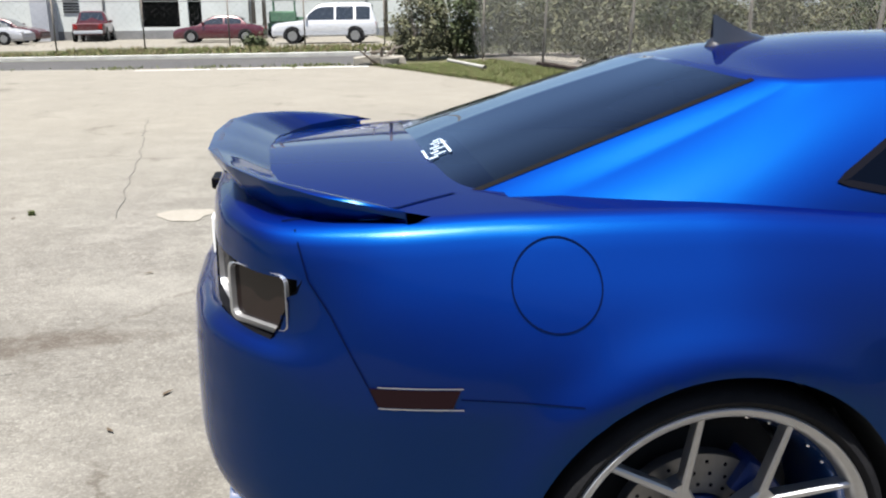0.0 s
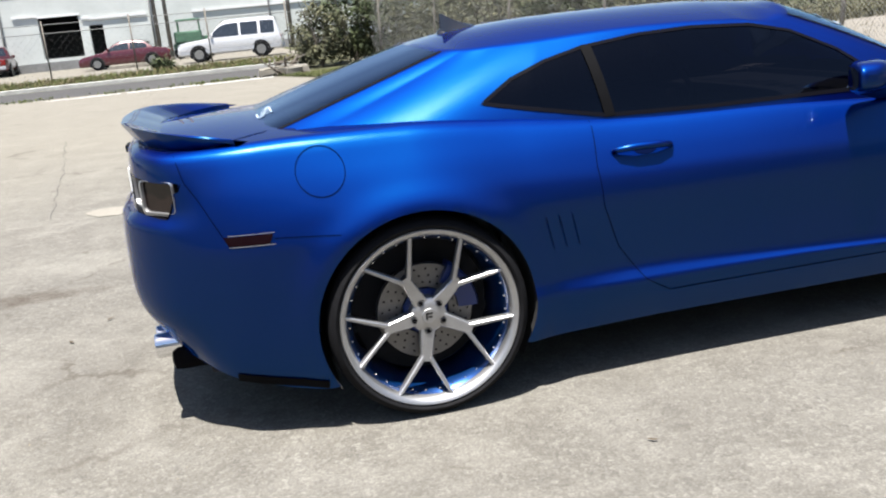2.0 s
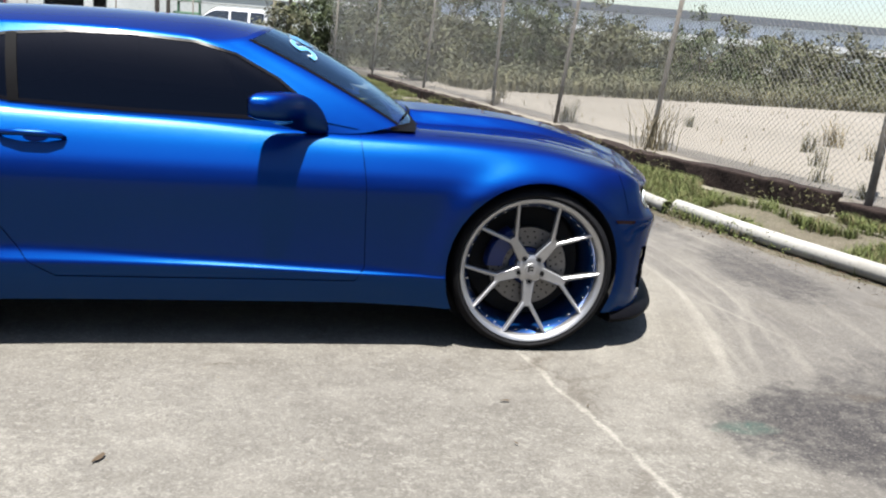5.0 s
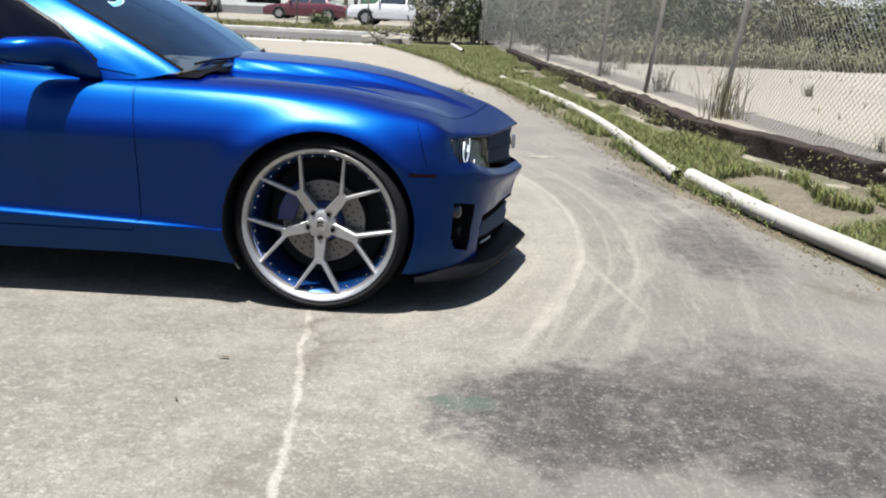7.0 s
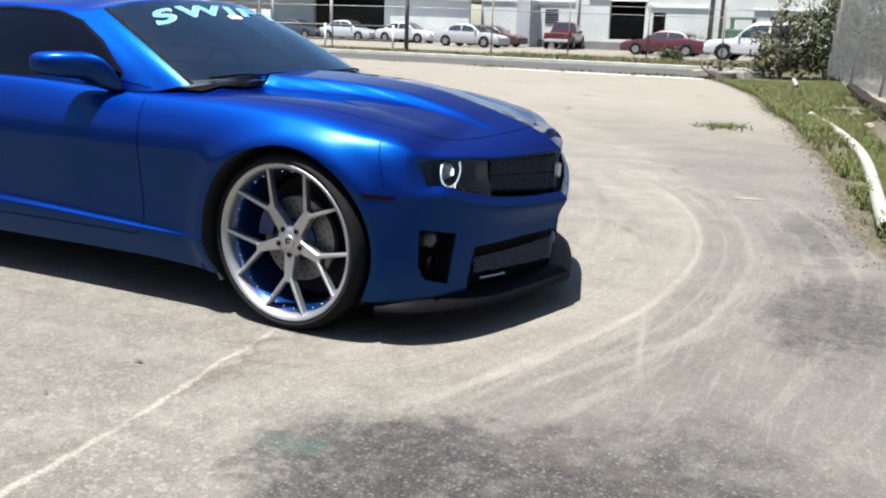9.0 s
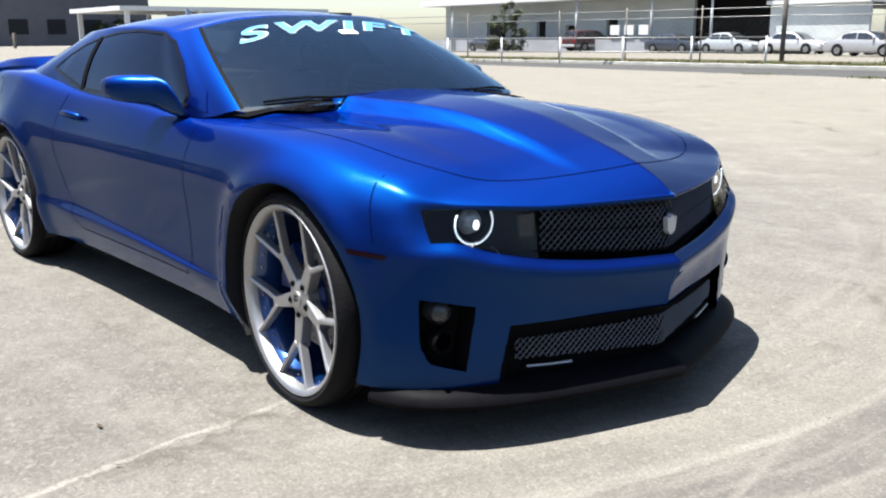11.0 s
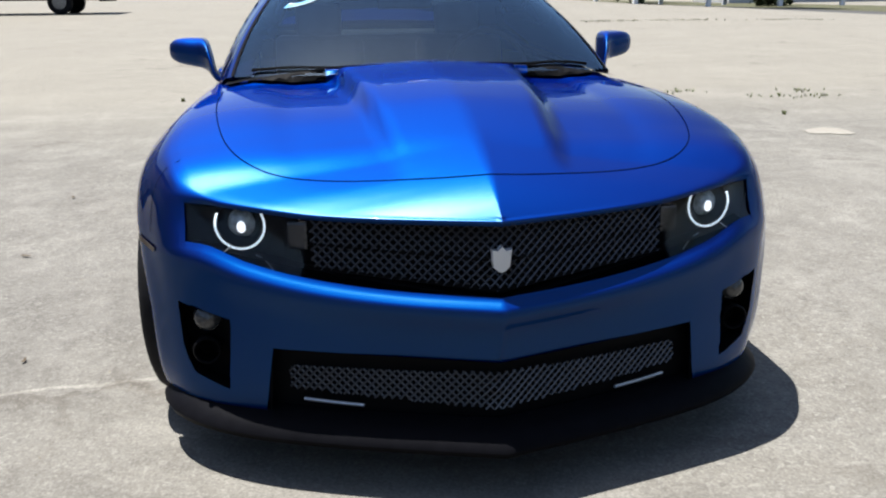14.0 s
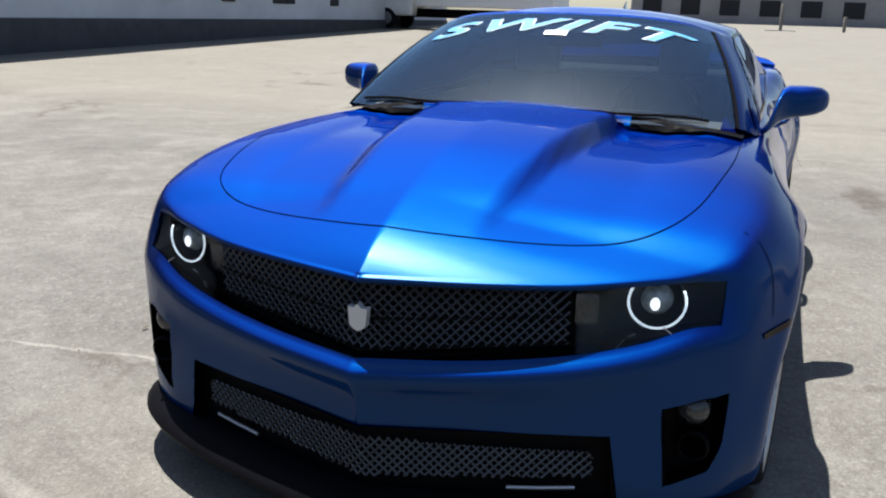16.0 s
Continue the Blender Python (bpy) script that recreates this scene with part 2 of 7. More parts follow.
def tube(points, radius, sides=8, closed=False, taper=None, cap=True):
    """Verts and faces of a tube along points."""
    P = [Vector(p) for p in points]
    n = len(P)
    verts, faces = [], []
    up = Vector((0, 0, 1))
    for i, p in enumerate(P):
        a = P[i - 1] if (i > 0 or closed) else p
        c = P[(i + 1) % n] if (i < n - 1 or closed) else p
        t = (c - a).normalized()
        ref = up if abs(t.dot(up)) < 0.95 else Vector((1, 0, 0))
        s = t.cross(ref).normalized()
        q = s.cross(t)
        r = radius * (taper[i] if taper else 1)
        for k in range(sides):
            w = 2 * math.pi * k / sides
            verts.append(p + s * (r * math.cos(w)) + q * (r * math.sin(w)))
    m = n if closed else n - 1
    for i in range(m):
        for k in range(sides):
            a, b = i * sides + k, i * sides + (k + 1) % sides
            c, d = ((i + 1) % n) * sides + (k + 1) % sides, ((i + 1) % n) * sides + k
            faces.append((a, b, c, d))
    if cap and not closed:
        faces.append(tuple(range(sides))[::-1])
        faces.append(tuple((n - 1) * sides + k for k in range(sides)))
    return verts, faces


def joined(pieces):
    verts, faces = [], []
    for v, f in pieces:
        o = len(verts)
        verts.extend(v)
        faces.extend(tuple(i + o for i in face) for face in f)
    return verts, faces


def revolve(profile, segments=48, axis="y"):
    """Verts and faces of a ring from (radius, depth) pairs round the y axis."""
    verts, faces = [], []
    n = len(profile)
    for i in range(segments):
        w = 2 * math.pi * i / segments
        for r, d in profile:
            verts.append((r * math.cos(w), d, r * math.sin(w)))
    for i in range(segments):
        j = (i + 1) % segments
        for k in range(n - 1):
            faces.append((i * n + k, j * n + k, j * n + k + 1, i * n + k + 1))
    return verts, faces


def pchip(xk, yk, x):
    """Shape-keeping cubic through the keys; yk may hold several columns."""
    xk, yk, x = np.asarray(xk, float), np.asarray(yk, float), np.asarray(x, float)
    if yk.ndim == 1:
        return pchip(xk, yk[:, None], x)[:, 0]
    h = np.diff(xk)[:, None]
    s = np.diff(yk, axis=0) / h
    d = np.zeros_like(yk)
    w1, w2 = 2 * h[1:] + h[:-1], h[1:] + 2 * h[:-1]
    same = s[1:] * s[:-1] > 0
    with np.errstate(divide="ignore", invalid="ignore"):
        hm = (w1 + w2) / (w1 / s[:-1] + w2 / s[1:])
    d[1:-1] = np.where(same, hm, 0)
    d[0], d[-1] = s[0], s[-1]
    i = np.clip(np.searchsorted(xk, x) - 1, 0, len(xk) - 2)
    hh = h[i]
    t = ((x - xk[i])[:, None]) / hh
    return (yk[i] * (1 + 2 * t) * (1 - t) ** 2 + yk[i + 1] * t * t * (3 - 2 * t)
            + hh * d[i] * t * (1 - t) ** 2 + hh * d[i + 1] * t * t * (t - 1))


def catmull(xk, yk, x):
    xk, yk, x = np.asarray(xk, float), np.asarray(yk, float), np.asarray(x, float)
    d = np.zeros_like(yk)
    s = np.diff(yk, axis=0) / np.diff(xk)[:, None]
    h = np.diff(xk)[:, None]
    d[1:-1] = (s[:-1] * h[1:] + s[1:] * h[:-1]) / (h[1:] + h[:-1])
    d[0], d[-1] = s[0], s[-1]
    i = np.clip(np.searchsorted(xk, x) - 1, 0, len(xk) - 2)
    hh = h[i]
    t = ((x - xk[i])[:, None]) / hh
    return (yk[i] * (1 + 2 * t) * (1 - t) ** 2 + yk[i + 1] * t * t * (3 - 2 * t)
            + hh * d[i] * t * (1 - t) ** 2 + hh * d[i + 1] * t * t * (t - 1))


def inside(poly, p):
    c, n = False, len(poly)
    for i in range(n):
        (x1, y1), (x2, y2) = poly[i], poly[i - 1]
        if (y1 > p[1]) != (y2 > p[1]) and p[0] < (x2 - x1) * (p[1] - y1) / (y2 - y1) + x1:
            c = not c
    return c


def nearest_on(poly, p):
    best = None
    q = Vector(p)
    for i in range(len(poly)):
        a, b = Vector(poly[i - 1]), Vector(poly[i])
        ab = b - a
        t = max(0, min(1, (q - a).dot(ab) / max(ab.length_squared, 1e-9)))
        c = a + ab * t
        if best is None or (c - q).length < best[0]:
            best = ((c - q).length, c)
    return best


# ---- the car: body surface ----
from mathutils.bvhtree import BVHTree

HUBS = (1.426, -1.426)
HUB_Z, ARCH_R = 0.36, 0.388

# plan of the widest line from the nose to the tail, each with the upright profile as (height, inset) from the sill to the shoulder
BODY_KEYS = [
    ((2.300, 0.00), (.17, .056), (.22, .056), (.30, .052), (.37, .044), (.425, .030), (.488, .000), (.520, .030), (.61, .045), (.694, .045), (.700, .040), (.706, .040), (.712, .050)),
    ((2.245, 0.20), (.17, .056), (.22, .056), (.30, .052), (.38, .043), (.432, .029), (.494, .000), (.526, .030), (.62, .046), (.693, .047), (.699, .042), (.705, .042), (.711, .052)),
    ((2.180, 0.42), (.17, .050), (.22, .050), (.30, .046), (.39, .036), (.445, .024), (.512, .000), (.546, .030), (.63, .050), (.694, .055), (.700, .050), (.706, .050), (.713, .060)),
    ((2.105, 0.62), (.17, .040), (.22, .038), (.30, .034), (.40, .026), (.470, .018), (.548, .000), (.585, .030), (.65, .055), (.705, .070), (.711, .066), (.717, .066), (.725, .077)),
    ((2.030, 0.745), (.17, .032), (.22, .028), (.30, .024), (.41, .018), (.495, .010), (.580, .000), (.622, .026), (.67, .055), (.713, .070), (.720, .068), (.728, .070), (.739, .086)),
    ((1.930, 0.840), (.17, .026), (.22, .018), (.30, .012), (.41, .008), (.490, .003), (.575, .000), (.622, .008), (.67, .022), (.714, .036), (.738, .046), (.760, .062), (.779, .097)),
    ((1.750, 0.905), (.17, .030), (.22, .018), (.30, .010), (.40, .006), (.46, .003), (.540, .000), (.605, .000), (.67, .006), (.730, .020), (.775, .045), (.803, .076), (.818, .112)),
    ((1.430, 0.940), (.17, .040), (.22, .020), (.30, .010), (.40, .005), (.46, .002), (.540, .000), (.625, .000), (.69, .006), (.757, .027), (.815, .062), (.852, .099), (.868, .138)),
    ((1.000, 0.920), (.18, .060), (.24, .035), (.30, .012), (.325, .008), (.338, .012), (.480, .012), (.670, .001), (.73, .009), (.788, .031), (.838, .059), (.874, .091), (.889, .125)),
    ((0.600, 0.905), (.19, .065), (.25, .035), (.31, .006), (.334, .000), (.352, .014), (.490, .015), (.668, .002), (.733, .010), (.793, .034), (.846, .064), (.882, .097), (.895, .128)),
    ((0.000, 0.900), (.19, .065), (.25, .035), (.32, .006), (.354, .000), (.380, .018), (.500, .017), (.668, .002), (.737, .010), (.803, .036), (.864, .069), (.911, .104), (.926, .130)),
    ((-0.600, 0.905), (.19, .065), (.25, .035), (.32, .006), (.358, .000), (.412, .026), (.520, .018), (.672, .002), (.743, .010), (.812, .037), (.877, .071), (.927, .107), (.944, .135)),
    ((-1.000, 0.930), (.19, .060), (.25, .035), (.32, .016), (.365, .012), (.420, .022), (.540, .014), (.680, .002), (.76, .012), (.840, .042), (.910, .080), (.962, .120), (.985, .160)),
    ((-1.430, 0.955), (.17, .040), (.23, .020), (.31, .010), (.41, .005), (.48, .002), (.580, .000), (.680, .000), (.77, .012), (.860, .043), (.940, .085), (1.000, .122), (1.018, .150)),
    ((-1.800, 0.925), (.16, .035), (.22, .018), (.31, .008), (.41, .004), (.48, .002), (.570, .000), (.665, .000), (.75, .010), (.850, .036), (.940, .070), (1.005, .102), (1.022, .128)),
    ((-2.100, 0.860), (.22, .035), (.27, .018), (.34, .008), (.42, .004), (.49, .002), (.570, .000), (.660, .000), (.74, .008), (.840, .025), (.925, .046), (.995, .070), (1.012, .095)),
    ((-2.280, 0.760), (.27, .085), (.31, .066), (.37, .040), (.44, .010), (.51, .000), (.580, .000), (.690, .003), (.76, .010), (.812, .036), (.915, .040), (.990, .056), (1.006, .085)),
    ((-2.390, 0.600), (.28, .105), (.32, .080), (.38, .046), (.45, .010), (.52, .000), (.590, .000), (.695, .003), (.765, .010), (.812, .052), (.920, .055), (.990, .065), (1.010, .095)),
    ((-2.445, 0.350), (.29, .110), (.33, .085), (.39, .050), (.46, .010), (.53, .000), (.600, .000), (.695, .003), (.765, .010), (.812, .060), (.920, .062), (.995, .070), (1.018, .100)),
    ((-2.465, 0.000), (.29, .110), (.33, .085), (.39, .050), (.46, .010), (.53, .000), (.600, .000), (.695, .003), (.765, .010), (.812, .064), (.920, .066), (.998, .074), (1.022, .105)),
]
ROWS = 11
SUB = (2, 3, 3, 3, 3, 3, 4, 4, 3, 3, 3)
DECK = 30


def centre_height(x):
    return pchip((-2.5, -2.3, -1.9, -1.0, 0.5, 0.9, 1.27, 1.6, 1.88, 2.05, 2.12, 2.20, 2.25, 2.27),
                 (1.022, 1.048, 1.060, 1.060, .985, .985, .972, .938, .869, .815, .789, .748, .712, .698), x)


def hood_dome(x, y):
    """Height of the raised middle of the bonnet over the rest of it."""
    rise = np.interp(x, (0.925, 0.94, 1.3, 1.8, 2.06), (0.0, .052, .046, .022, 0.0)) * (x > 0.925)
    edge = np.interp(x, (0.9, 2.06), (.37, .225))
    width = np.interp(x, (0.9, 2.06), (.055, .035))
    t = np.clip((edge - y) / width, 0, 1)
    ridge = np.interp(x, (0.9, 1.0, 1.8, 2.1), (0.0, .012, .010, .0)) * (x > 0.925) * np.clip(1 - y / 0.34, 0, 1)
    return rise * t * t * (3 - 2 * t) + ridge


def body_grid():
    plan = np.array([k[0] for k in BODY_KEYS])
    prof = np.array([k[1:] for k in BODY_KEYS])
    s = np.concatenate(([0], np.cumsum(np.linalg.norm(np.diff(plan, axis=0), axis=1))))
    n = 430
    u = np.linspace(0, s[-1], n)
    w = catmull(s, plan, u)
    tan = np.gradient(w, u, axis=0)
    tan /= np.linalg.norm(tan, axis=1)[:, None]
    nor = np.stack((tan[:, 1], -tan[:, 0]), 1)
    nor[0], nor[-1] = (1, 0), (-1, 0)
    flat = pchip(s, prof.reshape(len(prof), -1), u).reshape(n, ROWS + 1, 2)
    v = np.concatenate([np.linspace(i, i + 1, SUB[i], endpoint=False) for i in range(ROWS)] + [[ROWS]])
    grid = np.zeros((n, len(v) + DECK, 3))
    for c in range(n):
        zi = pchip(np.arange(ROWS + 1), flat[c], v)
        p = w[c][None, :] - nor[c][None, :] * zi[:, 1:2]
        grid[c, :len(v), :2] = p
        grid[c, :len(v), 2] = zi[:, 0]
    grid[0, :, 1] = 0
    grid[-1, :, 1] = 0
    # flares round the wheels
    for hx in HUBS:
        sl = grid[:, :len(v)]
        r = np.hypot(sl[..., 0] - hx, sl[..., 2] - HUB_Z)
        side = np.clip((np.abs(w[:, 1]) - 0.6) / 0.2, 0, 1)[:, None]
        amount = 0.022 if hx > 0 else 0.018
        bump = amount * np.exp(-((r - ARCH_R - 0.015) / 0.065) ** 2) * side
        sl[..., 0] += nor[:, None, 0] * bump
        sl[..., 1] += nor[:, None, 1] * bump
    top = grid[:, len(v) - 1].copy()
    zc = centre_height(top[:, 0])
    for k in range(DECK):
        t = ((k + 1) / DECK) ** 0.9
        y = top[:, 1] * (1 - t)
        fade = min(1.0, 3.0 * (k + 1) / DECK) ** 1.5
        low = zc - hood_dome(top[:, 0], np.zeros(n)) * fade
        flat_nose = np.clip((top[:, 0] - 1.45) / 0.5, 0, 1)
        arch = (0.78 * (1 - (1 - t) ** 2.0) + 0.22 * t) * (1 - flat_nose) + t * flat_nose
        z = top[:, 2] + (low - top[:, 2]) * arch
        grid[:, len(v) + k, 0] = top[:, 0]
        grid[:, len(v) + k, 1] = y
        grid[:, len(v) + k, 2] = z + hood_dome(top[:, 0], y) * fade
    return grid, len(v)


GRID, SIDE_ROWS = body_grid()
ROW_AT = np.concatenate(([0], np.cumsum(SUB)))     # dense row of each control row
FOG = [(.663, .430), (.805, .460), (.800, .320), (.775, .258), (.682, .228)]
INTAKE = [(-.600, .100), (-.560, .360), (0, .345), (.560, .360), (.600, .100)]
TAIL = [(.36, .815), (.36, .935), (.775, .915), (.745, .795)]
HOOD_CUT = [(0.93, 0.0), (0.93, .60), (1.00, .735), (1.30, .735), (1.60, .705), (1.78, .665), (1.89, .605), (1.965, .480), (2.035, .300), (2.085, .120), (2.112, 0.0)]
TRUNK_CUT = [(-1.95, 0.0), (-1.93, .40), (-1.88, .62), (-2.00, .690), (-2.22, .690), (-2.6, .690), (-2.6, 0.0)]
SEAM_TAIL = [(-2.20, 1.02), (-2.175, .915), (-2.14, .86), (-2.06, .70)]
DOOR_CUT = [(.665, .91), (.69, .70), (.70, .36), (.66, .300), (-.50, .300), (-.60, .36), (-.70, .50), (-.755, .66), (-.765, .80), (-.745, .95), (-.70, 1.0), (.66, 1.0)]


def panel_of(x, y, z, row):
    """Which panel of the body a face belongs to; None where the body is open."""
    a = abs(y)
    for hx in HUBS:
        if a > 0.5 and math.hypot(x - hx, z - HUB_Z) < ARCH_R:
            return None
    deck = row >= SIDE_ROWS - 1
    if deck:
        if -1.78 < x < 0.84 and a < 0.66:
            return None
        if inside(HOOD_CUT, (x, a)):
            return "hood"
        if inside(TRUNK_CUT, (x, a)):
            return "trunk_lid"
        if x > 1.80:
            return "front_bumper"
        return "front_fender" if x > 0.675 else "quarter_panel" if x < -0.5 else "side_panel"
    if x > 1.9 and a < 0.770 and ROW_AT[6] <= row < ROW_AT[8]:
        return None
    if x > 1.9 and inside(FOG, (a, z)):
        return None
    if x > 1.9 and inside(INTAKE, (y, z)):
        return None
    if x < -2.15 and inside(TAIL, (a, z)):
        return None
    if x > 1.80 + (0.80 - z) * 0.22:
        return "front_bumper"
    if z < 0.295 and -1.2 < x < 1.2:
        return "rocker_panel"
    if inside(DOOR_CUT, (x, z)):
        return "door"
    if x > 0.5:
        return "front_fender"
    edge = np.interp(z, (.70, .86, .915, 1.02), (-2.06, -2.14, -2.175, -2.20))
    if x < edge or (z < .70 and x < -1.7):
        return "trunk_lid" if (a < .69 and z > .80 and x < -2.2) else "rear_bumper"
    return "quarter_panel"


def snapped(x, y, z):
    """Pulls a border vertex of an opening on to its clean outline."""
    a, sg = abs(y), (1 if y >= 0 else -1)
    for hx in HUBS:
        r = math.hypot(x - hx, z - HUB_Z)
        if a > 0.5 and abs(r - ARCH_R) < 0.03:
            k = ARCH_R / r
            return (hx + (x - hx) * k, y, HUB_Z + (z - HUB_Z) * k)
    if x > 1.9 and abs(a - .770) < .022 and .585 < z < .735:
        return (x - (.770 - a) * .85, sg * .770, z)
    if x > 1.9:
        d, c = nearest_on(FOG, (a, z))
        if d < 0.022:
            return (x, c.x * sg, c.y)
        d, c = nearest_on(INTAKE, (y, z))
        if d < 0.022:
            return (x, c.x, c.y)
    if x < -2.15:
        d, c = nearest_on(TAIL, (a, z))
        if d < 0.02:
            return (x, c.x * sg, c.y)
    return (x, y, z)


def body_panels():
    n, m = GRID.shape[:2]
    verts, index = [], {}

    def vid(side, c, r):
        if abs(GRID[c, r, 1]) < 1e-5:
            side = 1
        if r == m - 1:
            side = 1
        key = (side, c, r)
        if key not in index:
            x, y, z = GRID[c, r]
            index[key] = len(verts)
            verts.append((x, side * y, z))
        return index[key]

    faces, names = [], []
    for side in (-1, 1):
        for c in range(n - 1):
            for r in range(m - 1):
                q = [vid(side, c, r), vid(side, c + 1, r), vid(side, c + 1, r + 1), vid(side, c, r + 1)]
                if side < 0:
                    q.reverse()
                clean = []
                for i in q:
                    if i not in clean:
                        clean.append(i)
                if len(clean) < 3:
                    continue
                mid = np.mean([verts[i] for i in clean], axis=0)
                name = panel_of(*mid, r)
                faces.append(tuple(clean))
                names.append(name + ("_right" if side < 0 else "_left") if name in ("door", "front_fender", "quarter_panel", "rocker_panel", "side_panel") else name)
    whole = bpy.data.meshes.new("whole")
    whole.from_pydata(verts, [], faces)
    whole.update()
    normals = [Vector(v.normal) for v in whole.vertices]
    tree = BVHTree.FromPolygons([Vector(v) for v in verts], [f for f, k in zip(faces, names) if True])
    gone, kept = set(), set()
    for f, k in zip(faces, names):
        (gone if k is None else kept).update(f)
    moved = list(verts)
    for i in gone & kept:
        moved[i] = snapped(*verts[i])
    return moved, faces, names, normals, tree


B_VERTS, B_FACES, B_NAMES, B_NORMALS, B_TREE = body_panels()
car = thing("car", "lowered candy blue coupe with dark tinted windows and large silver wheels", "car")
for kind in sorted({k for k in B_NAMES if k}):
    pick = [f for f, k in zip(B_FACES, B_NAMES) if k == kind]
    used = sorted({i for f in pick for i in f})
    at = {i: j for j, i in enumerate(used)}
    me = mesh_of(kind, [B_VERTS[i] for i in used], [tuple(at[i] for i in f) for f in pick], PAINT, True)
    me.normals_split_custom_set_from_vertices([B_NORMALS[i] for i in used])
    part(kind.replace("_right", "").replace("_left", ""), me, PAINT, car)


def on_side(x, z, side=-1, out=0.0):
    """The place on the body's flank at that station and height, and its normal."""
    hit = B_TREE.ray_cast(Vector((x, side * 3, z)), Vector((0, -side, 0)))
    p, nrm = hit[0], hit[1]
    if p is None:
        p, nrm = Vector((x, side * .9, z)), Vector((0, side, 0))
    if nrm.y * side < 0:
        nrm = -nrm
    return p + nrm * out, nrm


def on_front(y, z, out=0.0, ahead=1):
    hit = B_TREE.ray_cast(Vector((ahead * 4, y, z)), Vector((-ahead, 0, 0)))
    p, nrm = hit[0], hit[1]
    if p is None:
        p, nrm = Vector((ahead * 2.1, y, z)), Vector((ahead, 0, 0))
    if nrm.x * ahead < 0:
        nrm = -nrm
    return p + nrm * out, nrm


def on_top(x, y, out=0.0):
    hit = B_TREE.ray_cast(Vector((x, y, 3)), Vector((0, 0, -1)))
    p, nrm = hit[0], hit[1]
    if p is None:
        p, nrm = Vector((x, y, 0.9)), Vector((0, 0, 1))
    if nrm.z < 0:
        nrm = -nrm
    return p + nrm * out, nrm


def dense(points, step=0.02):
    out = []
    for a, b in zip(points[:-1], points[1:]):
        a, b = Vector(a), Vector(b)
        k = max(1, int((b - a).length / step))
        out += [a + (b - a) * (i / k) for i in range(k)]
    return out + [Vector(points[-1])]


def ribbon(placed, width, closed=False):
    """A thin strip along placed points, each with its normal."""
    verts, faces = [], []
    n = len(placed)
    for i, (p, nrm) in enumerate(placed):
        a = placed[i - 1][0] if (i or closed) else p
        b = placed[(i + 1) % n][0] if (i < n - 1 or closed) else p
        s = (b - a).cross(nrm)
        s = s.normalized() * (width / 2) if s.length > 1e-9 else Vector((0, 0, 0))
        verts += [p - s, p + s]
    for i in range(n if closed else n - 1):
        j = (i + 1) % n
        faces.append((2 * i, 2 * j, 2 * j + 1, 2 * i + 1))
    return verts, faces


def seam(name, placed, width=0.0036, material=None, closed=False, label=""):
    v, f = ribbon(placed, width, closed)
    return part(name, mesh_of(name, v, f, material or SEAMC), None, car, label)


for side in (-1, 1):
    seam("seam", [on_side(p.x, p.y, side, .0015) for p in dense(DOOR_CUT[:10])])
    seam("seam", [on_side(p.x, p.y, side, .0015) for p in dense([(1.80, .80), (1.85, .62)])])
    seam("seam", [on_side(p.x, p.y, side, .0015) for p in dense(SEAM_TAIL)])
    seam("seam", [on_side(p.x, p.y, side, .0015) for p in dense([(-1.915, .716), (-1.70, .704)])], .003)
    seam("seam", [on_top(p.x, side * p.y, .0015) for p in dense(TRUNK_CUT[2:5])], .008)
    ring = [on_side(-1.735 + .081 * math.cos(w), .910 + .081 * math.sin(w), side, .0015) for w in np.linspace(0, 2 * math.pi, 48, endpoint=False)]
    if side < 0:
        seam("fuel_door_ring", ring, .003, closed=True, label="round fuel door outline")
def rounded(points, times=3):
    """Corner cutting of an open line."""
    for _ in range(times):
        out = [Vector(points[0])]
        for a, b in zip(points[:-1], points[1:]):
            a, b = Vector(a), Vector(b)
            out += [a * .75 + b * .25, a * .25 + b * .75]
        points = out + [Vector(points[-1])]
    return points


hood_line = [(p.x, p.y) for p in dense(rounded(HOOD_CUT[2:]))]
seam("seam", [on_top(x, y, .0015) for x, y in hood_line] + [on_top(x, -y, .0015) for x, y in reversed(hood_line)], .0035)


# ---- the car: glasshouse ----
HOUSE = [
    ((0.975, 0.00, .945), (0.300, 0.00, 1.300)),
    ((0.960, 0.35, .944), (0.285, 0.30, 1.292)),
    ((0.895, 0.62, .938), (0.235, 0.48, 1.268)),
    ((0.830, 0.72, .935), (0.190, 0.555, 1.246)),
    ((0.700, 0.770, .905), (0.110, 0.600, 1.228)),
    ((0.300, 0.782, .905), (-0.05, 0.608, 1.240)),
    ((-0.20, 0.785, .915), (-0.30, 0.612, 1.250)),
    ((-0.65, 0.780, .930), (-0.60, 0.606, 1.250)),
    ((-1.00, 0.775, .965), (-0.85, 0.590, 1.240)),
    ((-1.40, 0.768, 1.00), (-1.00, 0.565, 1.236)),
    ((-1.72, 0.685, 1.018), (-1.12, 0.535, 1.234)),
    ((-1.86, 0.610, 1.025), (-1.18, 0.490, 1.240)),
    ((-1.915, 0.35, 1.040), (-1.215, 0.30, 1.254)),
    ((-1.930, 0.00, 1.045), (-1.230, 0.00, 1.264)),
]
WINDOW = [(-1.125, 1.050), (-1.00, 1.120), (-.86, 1.168), (-.70, 1.203), (-.48, 1.226), (-.25, 1.232), (0, 1.218), (.16, 1.180), (.33, 1.095), (.50, .965), (.50, .938), (-.26, .946), (-.67, .960), (-.94, 1.012)]


